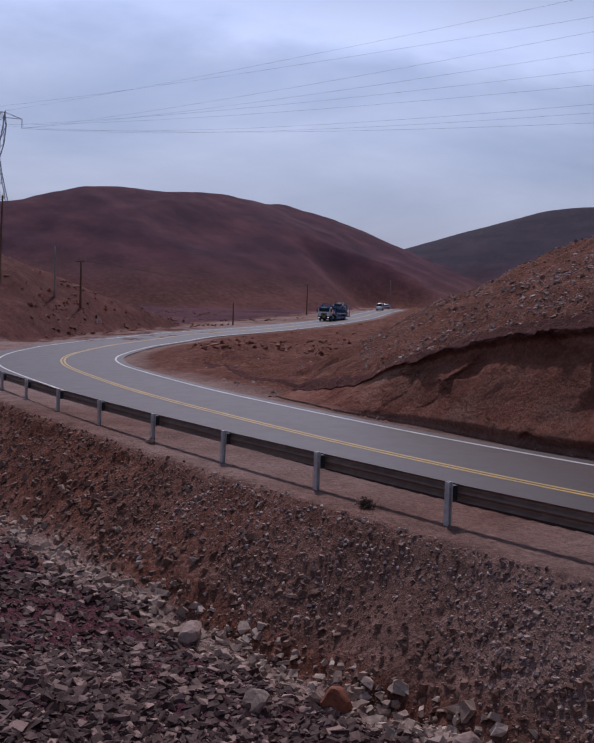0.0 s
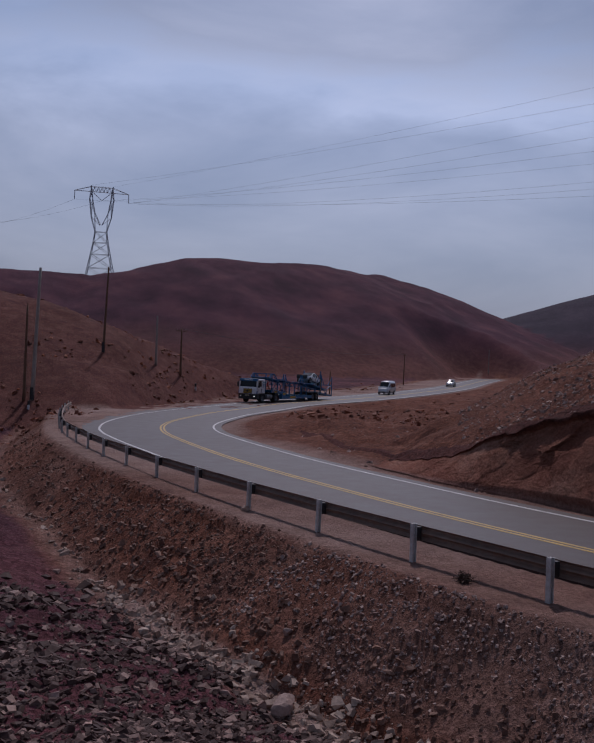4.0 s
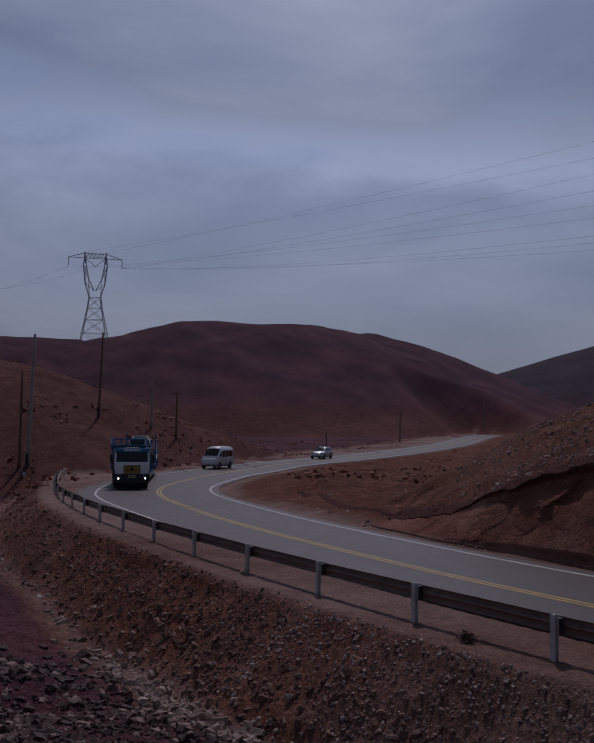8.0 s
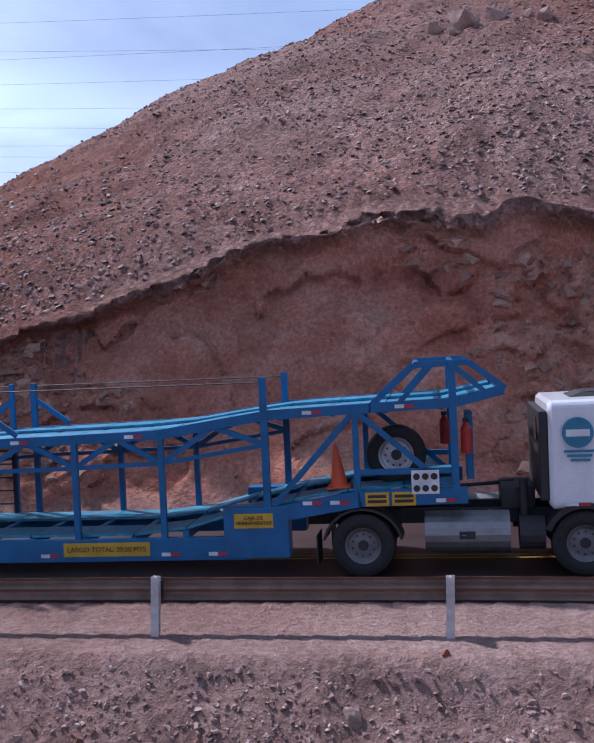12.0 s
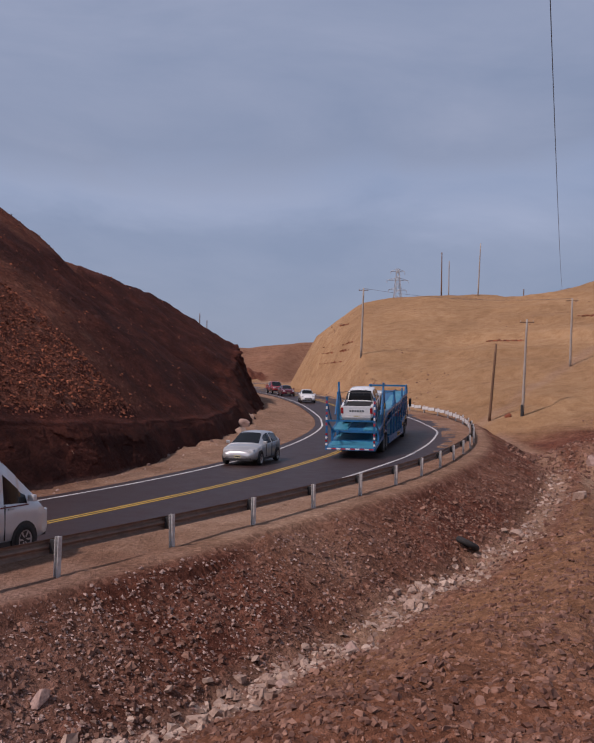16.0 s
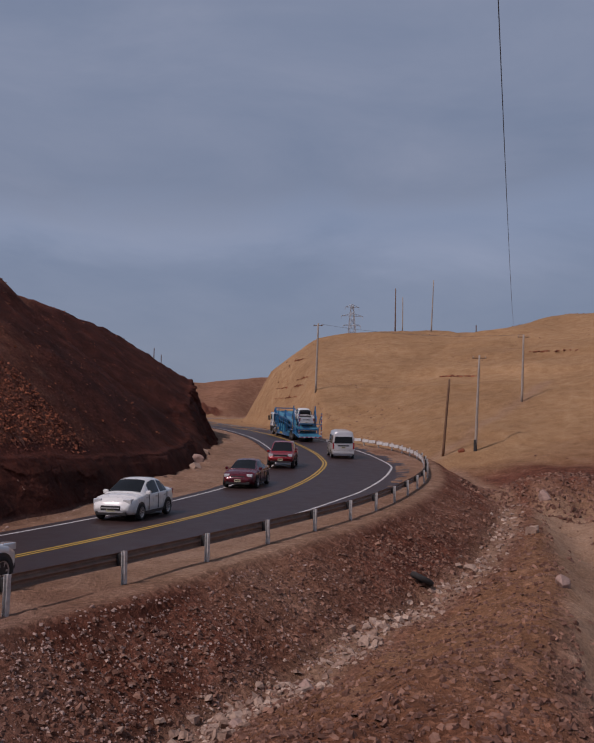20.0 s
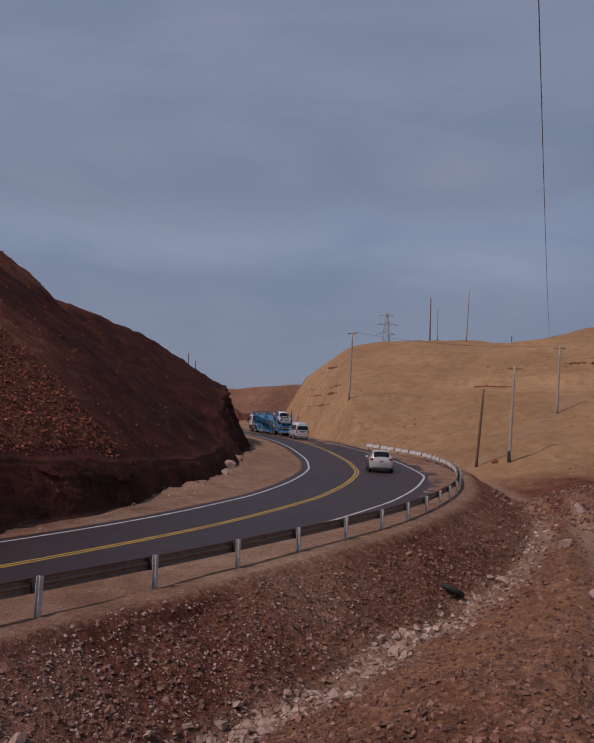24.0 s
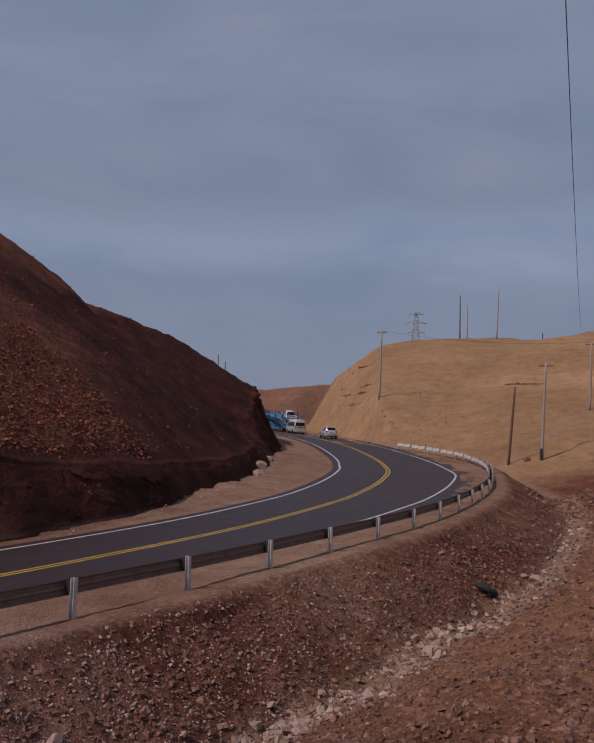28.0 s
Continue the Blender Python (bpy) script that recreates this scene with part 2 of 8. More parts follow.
def stone_mat(name, lo, hi, mid=0.5):
    m, nt, b = base_mat(name, 0.72, 0, 0.25)
    ge = nt.nodes.new("ShaderNodeNewGeometry")
    n = noise_node(nt, 14, 4)
    r = ramp(nt, ge.outputs["Random Per Island"], [(0.0, lo), (0.7, tuple(p + (q - p) * mid for p, q in zip(lo, hi))), (1.0, hi)])
    f = ramp(nt, n.outputs["Fac"], [(0.3, (0.7, 0.7, 0.7)), (0.7, (1.2, 1.2, 1.2))])
    nt.links.new(mixc(nt, 1.0, r.outputs[0], f.outputs[0], "MULTIPLY"), b.inputs["Base Color"])
    bump(nt, b, n.outputs["Fac"], 0.5, 0.03)
    return m


def asphalt_mat():
    m, nt, b = base_mat("asphalt", 0.5, 0, 0.4)
    big, mid, fine = noise_node(nt, 0.12, 4), noise_node(nt, 1.3, 5), noise_node(nt, 60, 3)
    r = ramp(nt, mid.outputs["Fac"], [(0.3, (0.025, 0.0105, 0.0090)), (0.7, (0.041, 0.0185, 0.0160))])
    d = ramp(nt, big.outputs["Fac"], [(0.45, (0, 0, 0)), (0.75, (0.3, 0.3, 0.3))])
    c = mixc(nt, d.outputs[0], r.outputs[0], (0.058, 0.034, 0.030))
    f = ramp(nt, fine.outputs["Fac"], [(0.3, (0.8, 0.8, 0.8)), (0.7, (1.2, 1.2, 1.2))])
    nt.links.new(mixc(nt, 1.0, c, f.outputs[0], "MULTIPLY"), b.inputs["Base Color"])
    rr = nt.nodes.new("ShaderNodeMapRange")
    rr.inputs["To Min"].default_value, rr.inputs["To Max"].default_value = 0.42, 0.62
    nt.links.new(mid.outputs["Fac"], rr.inputs["Value"])
    nt.links.new(rr.outputs[0], b.inputs["Roughness"])
    bump(nt, b, fine.outputs["Fac"], 0.25, 0.006)
    return m


M_SOIL, M_ROAD = soil_mat(), asphalt_mat()
M_STONE = stone_mat("rubble_stone", (0.22, 0.126, 0.104), (0.58, 0.42, 0.355))
M_CLOD = stone_mat("red_clods", (0.12, 0.055, 0.038), (0.34, 0.185, 0.13))
M_SLATE = stone_mat("dark_slate", (0.052, 0.022, 0.018), (0.44, 0.28, 0.23), 0.09)
M_STONE_PALE = stone_mat("pale_stone", (0.27, 0.172, 0.130), (0.55, 0.41, 0.330))
M_STONE_RED = stone_mat("red_stone", (0.11, 0.033, 0.020), (0.40, 0.128, 0.062))
M_SLAB = stone_mat("bank_rock", (0.24, 0.115, 0.078), (0.46, 0.27, 0.19))
M_WHITE = worn("white_road_paint", (0.62, 0.61, 0.6), 0.55, vary=0.35, scale=1.5, dirty=0.6)
M_YELLOW = worn("yellow_road_paint", (0.55, 0.33, 0.03), 0.55, vary=0.3, scale=1.5, dirty=0.5, dirt=(0.12, 0.1, 0.08))
M_GALV = worn("galvanised_steel", (0.64, 0.63, 0.62), 0.42, 0.2, vary=0.3, dirty=0.5, dirt=(0.22, 0.15, 0.11), fine=9)
# brown is dust plus soil mirrored in the steel, painted into the base
M_RAILBACK = worn("dusty_rail_steel", (0.25, 0.165, 0.125), 0.65, 0.1, vary=0.35, dirty=0.7, dirt=(0.20, 0.105, 0.07), fine=5)
M_BLUE = worn("blue_truck_paint", (0.002, 0.125, 0.30), 0.42, 0.0, vary=0.25, dirty=0.12, coat=0.12)
M_DECK = worn("worn_blue_deck", (0.035, 0.27, 0.40), 0.36, 0.15, vary=0.3, dirty=0.45, dirt=(0.22, 0.38, 0.45), fine=6)
M_TRUCKWHITE = worn("white_cab_paint", (0.78, 0.79, 0.8), 0.3, 0, vary=0.08, dirty=0.15, coat=0.5)
M_CARWHITE = worn("white_car_paint", (0.8, 0.8, 0.79), 0.25, 0, vary=0.05, dirty=0.08, coat=0.8)
M_SILVER = worn("silver_car_paint", (0.55, 0.55, 0.55), 0.3, 0.55, vary=0.08, dirty=0.1, coat=0.8)
M_MPV = worn("light_silver_paint", (0.66, 0.65, 0.65), 0.28, 0.35, vary=0.06, dirty=0.08, coat=0.8)
M_VAN = worn("silver_van_paint", (0.64, 0.63, 0.64), 0.30, 0.35, vary=0.06, dirty=0.07, coat=0.6)
M_RED = worn("red_car_paint", (0.27, 0.008, 0.014), 0.28, 0.1, vary=0.1, dirty=0.05, coat=0.5)
M_DARKRED = worn("maroon_car_paint", (0.11, 0.006, 0.016), 0.25, 0.2, vary=0.1, dirty=0.04, coat=0.5)
M_TYRE = worn("tyre_rubber", (0.022, 0.021, 0.021), 0.85, 0, dirty=0.4, dirt=(0.10, 0.08, 0.07))
M_TRUCKRIM = worn("truck_rim_steel", (0.20, 0.20, 0.21), 0.5, 0.5, vary=0.4, dirty=0.5)
M_RIM = worn("wheel_rim_metal", (0.55, 0.55, 0.56), 0.4, 0.7, vary=0.3, dirty=0.4)
M_BLACK = worn("black_plastic", (0.02, 0.02, 0.022), 0.55, 0, dirty=0.3, dirt=(0.09, 0.07, 0.06))
M_CHASSIS = worn("dark_chassis_steel", (0.035, 0.035, 0.038), 0.6, 0.3, dirty=0.5, dirt=(0.10, 0.08, 0.065))
M_TANK = worn("dull_fuel_tank", (0.30, 0.30, 0.30), 0.45, 0.7, vary=0.3, dirty=0.5)
M_ORANGE = worn("orange_cone_plastic", (0.75, 0.10, 0.02), 0.5)
M_REDPAINT = worn("red_enamel", (0.5, 0.02, 0.02), 0.4)
M_SIGN = worn("yellow_sign_sheet", (0.62, 0.36, 0.02), 0.5, dirty=0.25)
M_REFW = worn("white_reflector", (0.75, 0.75, 0.75), 0.4, dirty=0.1)
M_REFR = worn("red_reflector", (0.45, 0.03, 0.05), 0.4, dirty=0.1)
M_TAIL = worn("red_lamp_lens", (0.35, 0.01, 0.015), 0.2, coat=0.8, dirty=0.05)
M_LAMP = worn("clear_lamp_lens", (0.72, 0.74, 0.76), 0.12, 0.2, coat=0.9, dirty=0.05)
M_HEAD = glow("lit_headlamp", (1.0, 0.93, 0.75), 9.0)
M_WOOD = worn("weathered_pole_wood", (0.16, 0.085, 0.05), 0.9, vary=0.3, dirty=0.3, bumps=0.3)
M_CONC = worn("pole_concrete", (0.36, 0.31, 0.27), 0.9, vary=0.2, dirty=0.3)
M_LATTICE = worn("lattice_steel", (0.42, 0.44, 0.47), 0.6, 0.1, dirty=0.1)
M_WIRE = worn("dark_wire", (0.06, 0.06, 0.065), 0.6, 0.3)
M_BUSH = worn("dry_bush_twigs", (0.10, 0.058, 0.042), 0.95, vary=0.4)
M_TARP = worn("blue_woven_tarp", (0.10, 0.20, 0.40), 0.8, vary=0.3, scale=6, dirty=0.3, dirt=(0.12, 0.2, 0.36))
M_EMBLEM = worn("teal_emblem_print", (0.03, 0.22, 0.34), 0.4, dirty=0.1)
M_PLATE = worn("number_plate_sheet", (0.55, 0.52, 0.35), 0.4, dirty=0.1)
M_TEXTD = worn("dark_print", (0.03, 0.025, 0.02), 0.6, dirty=0.1)


def glass_mat():
    m, nt, b = base_mat("tinted_glass", 0.06, 0, 0.3)
    b.inputs["Base Color"].default_value = (0.012, 0.014, 0.016, 1)
    n = noise_node(nt, 2.5)
    rr = nt.nodes.new("ShaderNodeMapRange")
    rr.inputs["To Min"].default_value, rr.inputs["To Max"].default_value = 0.03, 0.16
    nt.links.new(n.outputs["Fac"], rr.inputs["Value"])
    nt.links.new(rr.outputs[0], b.inputs["Roughness"])
    return m


M_GLASS = glass_mat()

# ---- plan of the road: centre line, rail line, heights ----
UNIT = 1.05
EYE_Z = 6.0
CENTRE = [(-190, 241), (-165, 203), (-130.5, 151.5), (-96.2, 92.4), (-85, 71), (-76, 58.5), (-69.5, 49.5), (-63, 42.3), (-57, 36.6),
          (-50.5, 32.1), (-43, 28.3), (-31.4, 23.6), (-20.1, 20.3), (-11.5, 18.3), (-4, 17.0), (4, 15.7), (12, 14.2), (20.4, 12.6),
          (33.2, 10.7), (44.6, 9.9), (49.5, 9.75), (57.8, 10), (67.1, 10.9), (73.6, 12.2), (83.1, 14.7), (101.7, 20.8), (119.6, 27.8),
          (131.8, 33.5), (148.4, 43), (170, 54), (192, 60), (215, 57), (240, 45)]
RAIL = [(-76.2, 39.3), (-71.5, 36.2), (-62, 30.9), (-50.1, 25.1), (-39.05, 20.87), (-31.78, 18.61), (-24.39, 16.76), (-16.95, 15.14),
        (-9.47, 13.7), (-1.96, 12.45), (5.54, 11.17), (12.99, 9.6), (20.4, 7.81), (27.85, 6.22), (35.33, 4.78), (42.88, 3.83),
        (51, 3.3), (57.3, 3.2), (63.1, 3.5), (69.5, 4), (76, 4.9), (81.4, 6.1), (85.5, 7.2), (89.8, 8.8), (93, 10.5), (96.4, 12.3), (102.4, 15.9)]
LEVEL = [(-400, -13), (-134, -8.8), (-112, -8.25), (-100, -7.85), (-90, -7.4), (-79, -6.95), (-72, -6.7), (-55, -6.0), (-39, -5.25),
         (-28, -4.83), (-20, -4.6), (-9.5, -4.23), (-2, -3.87), (5.5, -3.55), (13, -3.33), (24, -3.09), (35, -2.76), (47, -2.36),
         (63, -1.6), (75, -1.0), (103, 0.6), (131, 2.0), (154, 3.2), (188, 4.8), (300, 8.5)]


def spline(pts, step, smooth=30):
    p = np.array(pts, float) * UNIT
    p = np.vstack([2 * p[0] - p[1], p, 2 * p[-1] - p[-2]])
    out = []
    for i in range(1, len(p) - 2):
        a, b, c, d = p[i - 1:i + 3]
        u = np.linspace(0, 1, max(2, int(np.linalg.norm(c - b) / 0.25)), endpoint=False)[:, None]
        out.append(.5 * (2 * b + (c - a) * u + (2 * a - 5 * b + 4 * c - d) * u ** 2 + (3 * b - a - 3 * c + d) * u ** 3))
    q = np.vstack(out + [p[-2][None]])
    for _ in range(smooth):
        q[1:-1] = .25 * q[:-2] + .5 * q[1:-1] + .25 * q[2:]
    s = np.concatenate([[0], np.cumsum(np.linalg.norm(np.diff(q, axis=0), axis=1))])
    t = np.arange(0, s[-1], step)
    return np.column_stack([np.interp(t, s, q[:, 0]), np.interp(t, s, q[:, 1])]), t


RC, RS = spline(CENTRE, 0.5)
RZ = np.interp(RC[:, 0] / UNIT, [a for a, _ in LEVEL], [b for _, b in LEVEL]) * UNIT + EYE_Z
for _ in range(200):
    RZ[1:-1] = .25 * RZ[:-2] + .5 * RZ[1:-1] + .25 * RZ[2:]
RT = np.gradient(RC, axis=0)
RT /= np.linalg.norm(RT, axis=1)[:, None]
RN = np.column_stack([-RT[:, 1], RT[:, 0]])
S0 = RS[np.argmin(np.hypot(RC[:, 0], RC[:, 1] - 16.5))]
RS = RS - S0
GX, GS = spline(RAIL, 0.25, 10)


def lane(s, off):
    """Place on the road s metres along from the point before the eye, off metres to the hill side."""
    p = [np.interp(s, RS, RC[:, k]) + off * np.interp(s, RS, RN[:, k]) for k in (0, 1)]
    return Vector((p[0], p[1], np.interp(s, RS, RZ)))


def nearest(x, y):
    """Index on the centre line and signed offset of points near the road."""
    step = 4
    c = RC[::step]
    idx = np.empty(len(x), int)
    for a in range(0, len(x), 20000):
        d = (x[a:a + 20000, None] - c[None, :, 0]) ** 2 + (y[a:a + 20000, None] - c[None, :, 1]) ** 2
        idx[a:a + 20000] = d.argmin(1) * step
    best, bi = None, idx
    for k in range(-3, 4):
        j = np.clip(idx + k, 0, len(RC) - 1)
        d = (x - RC[j, 0]) ** 2 + (y - RC[j, 1]) ** 2
        if best is None:
            best, bi = d, j
        else:
            w = d < best
            best, bi = np.where(w, d, best), np.where(w, j, bi)
    off = (x - RC[bi, 0]) * RN[bi, 0] + (y - RC[bi, 1]) * RN[bi, 1]
    sgn = np.where(off >= 0, 1.0, -1.0)
    return bi, sgn * np.sqrt(best)


# offset of the rail, of the outer white line and of the foot of the cutting, along the road
_gi, _go = nearest(GX[:, 0], GX[:, 1])
_o = np.argsort(RS[_gi])
RAIL_OFF = np.interp(RS, RS[_gi][_o], np.abs(_go)[_o])
OUT_LINE = np.interp(RS, [-170, -110, -75, -55, -38, -25, 22, 34, 45, 70, 90, 110, 150], [3.4, 3.6, 4.6, 4.0, 3.0, 2.65, 2.65, 3.2, 3.7, 4.9, 4.6, 3.9, 3.5])
SHOULDER = np.interp(RS, [-60, -40, 25, 50], [1.3, 0.1, 0.1, 1.3])
IN_LINE = np.interp(RS, [-170, -80, -50, -20, 40, 70, 110, 150], [3.4, 3.5, 3.5, 3.3, 3.3, 3.7, 3.6, 3.4])
TOE = np.interp(RS, [-60, -30, -10, 15, 32, 40, 50, 75, 95, 118, 150, 200], [9.0, 4.9, 4.4, 4.6, 5.0, 5.8, 7.6, 8.8, 8.8, 8.4, 7.0, 6.0])


# ---- ground ----
def vnoise(x, y, seed):
    r = np.random.RandomState(seed).rand(256, 256)
    xi, yi = np.floor(x).astype(int), np.floor(y).astype(int)
    u, v = x - xi, y - yi
    u, v = u * u * (3 - 2 * u), v * v * (3 - 2 * v)
    g = lambda a, b: r[a & 255, b & 255]
    return (g(xi, yi) * (1 - u) + g(xi + 1, yi) * u) * (1 - v) + (g(xi, yi + 1) * (1 - u) + g(xi + 1, yi + 1) * u) * v - 0.5


def fbm(x, y, seed, size, octaves=4, gain=0.5):
    t, a, f = 0, 1.0, 1.0 / size
    for k in range(octaves):
        t = t + a * vnoise(x * f + 17.3 * k, y * f - 9.1 * k, seed + k)
        a, f = a * gain, f * 2.03
    return t


def facets(u, v, seed, su, sv, amp):
    """Broken rock: flat tilted faces, one to a cell."""
    r = np.random.RandomState(seed).rand(64, 64, 5)
    u, v = u / su, v / sv
    iu, iv = np.floor(u).astype(int), np.floor(v).astype(int)
    best, out = np.full(len(u), 9e9), np.zeros(len(u))
    for a in (-1, 0, 1):
        for b in (-1, 0, 1):
            c = r[(iu + a) & 63, (iv + b) & 63]
            du, dv = u - (iu + a + c[:, 0]), v - (iv + b + c[:, 1])
            d = du * du + dv * dv
            w = d < best
            best = np.where(w, d, best)
            out = np.where(w, (c[:, 2] - 0.5) + (c[:, 3] - 0.5) * du + (c[:, 4] - 0.5) * dv, out)
    return amp * out


def cracks(u, v, seed, su, sv, w):
    """Narrow joints between the cells of the broken rock: 1 in the joint."""
    r = np.random.RandomState(seed).rand(64, 64, 5)
    u, v = u / su, v / sv
    iu, iv = np.floor(u).astype(int), np.floor(v).astype(int)
    d1, d2 = np.full(len(u), 9.0), np.full(len(u), 9.0)
    for a in (-1, 0, 1):
        for b in (-1, 0, 1):
            c = r[(iu + a) & 63, (iv + b) & 63]
            d = np.hypot(u - (iu + a + c[:, 0]), v - (iv + b + c[:, 1]))
            d2 = np.minimum(d2, np.maximum(d1, d))
            d1 = np.minimum(d1, d)
    return np.exp(-((d2 - d1) / w) ** 2)


def ridge(x, y, pts, slope, soft=3.0):
    best = np.full(len(x), -1e9)
    p = [(a * UNIT, b * UNIT, c * UNIT + EYE_Z) for a, b, c in pts]
    for (ax, ay, az), (bx, by, bz) in zip(p, p[1:]):
        dx, dy = bx - ax, by - ay
        t = np.clip(((x - ax) * dx + (y - ay) * dy) / (dx * dx + dy * dy), 0, 1)
        d = np.hypot(x - ax - t * dx, y - ay - t * dy)
        best = np.maximum(best, az + t * (bz - az) - slope * (np.sqrt(d * d + soft * soft) - soft))
    return best


def sm(x, a, b):
    t = np.clip((x - a) / (b - a), 0, 1)
    return t * t * (3 - 2 * t)


HILL = [(105.2, 33.8, 5.0), (98.8, 35.0, 8.5), (91.0, 36.3, 10.4), (84.4, 37.6, 11.5), (71.6, 39.7, 12.0), (65.4, 40.9, 13.6), (57.8, 43.6, 18.0), (50.7, 49.0, 23.0), (42.2, 54.0, 25.85), (24.3, 60.0, 26.5), (10.3, 58.2, 21.8), (3.8, 54.2, 16.3), (-3.8, 52.2, 11.7), (-8.9, 50.6, 8.8), (-15.0, 49.2, 5.8), (-20.0, 47.4, 3.6), (-22.7, 46.1, 2.8), (-27.3, 43.6, -1.4), (-32.2, 41.3, -5.0), (-38, 41, -7.5)]
SANDHILL = [(148.9, 34.8, 6.5), (157.2, 35.0, 10.5), (162.1, 33.2, 12.5), (169.2, 29.6, 16.5), (181.0, 22.6, 20.5), (186.1, 16.9, 22.4), (188.6, 10.7, 22.4), (189.1, 7.2, 21.4), (189.8, 1.0, 22.2), (190.3, -8.1, 23.0), (189.4, -19.9, 25.7), (150, -80, 25)]
BACK_WEST = [(-360, 70, 10), (-299.2, 128.8, 18.6), (-290.1, 154.3, 17.5), (-281.5, 171.2, 21.8), (-282.5, 189.1, 26.9), (-281.1, 240.9, 29.6), (-294.1, 285.9, 29.3), (-317.9, 348.4, 24.2), (-318.8, 376.2, 15.2), (-318.0, 406.8, 11.0), (-317.4, 437.0, 4.6)]
BACK_MID = [(-345, 428, -2), (-334, 440, 3), (-325, 447, 6.5), (-298, 466, 26.5), (-270, 483, 40.4), (-242, 497, 42.3), (-81, 567, 54)]
SPUR_WEST = [(-190, 20, 14), (-110, 47, 4.4), (-103, 50, 1.0), (-96, 53, -2.3), (-95, 64, -5.8)]
FAR_EAST = [(250, 125, 20), (262, 97, 19), (270, 80, 17.6), (274, 62, 19.5), (280, 30, 20)]
PALE = [(-1300, 1000, 40), (-925, 1184, 44), (-700, 1350, 46), (-300, 1500, 60)]


HEAP = (240.0, 71.5)
GULLY = np.interp(RS, [-28, -22, -15, -11, -9, -6, 0, 14, 18, 24, 34, 55], [2.85, 3.2, 3.1, 2.75, 2.5, 2.4, 2.5, 2.7, 3.1, 3.5, 3.6, 3.9]) / 3.1



def toe_at(s):
    """Offset of the foot of the cutting."""
    return np.interp(s, RS, TOE) + 0.45 * fbm(s, s * 0 + 7.7, 46, 5.0, 4)


def lip_at(s):
    """Height of the cutting's lip over the road."""
    h = np.interp(s, [-52, -40, -28, -20, -11, -6, 0, 8, 11, 15, 20, 28, 36, 50, 64, 78, 90, 96, 102, 130, 150], [0.2, 0.7, 1.8, 2.5, 3.3, 4.8, 6.8, 6.8, 6.0, 4.0, 3.4, 2.4, 1.7, 1.2, 1.2, 2.2, 5.5, 7.5, 8.0, 7.0, 3.0])
    return h * (1 + 0.16 * fbm(s, s * 0 + 3.1, 45, 4.0, 4))


def run_at(s):
    """How far the lip stands back from the foot."""
    return lip_at(s) / np.interp(s, [-30, 12, 26, 84, 97], [1.6, 1.6, 1.08, 1.08, 3.2])


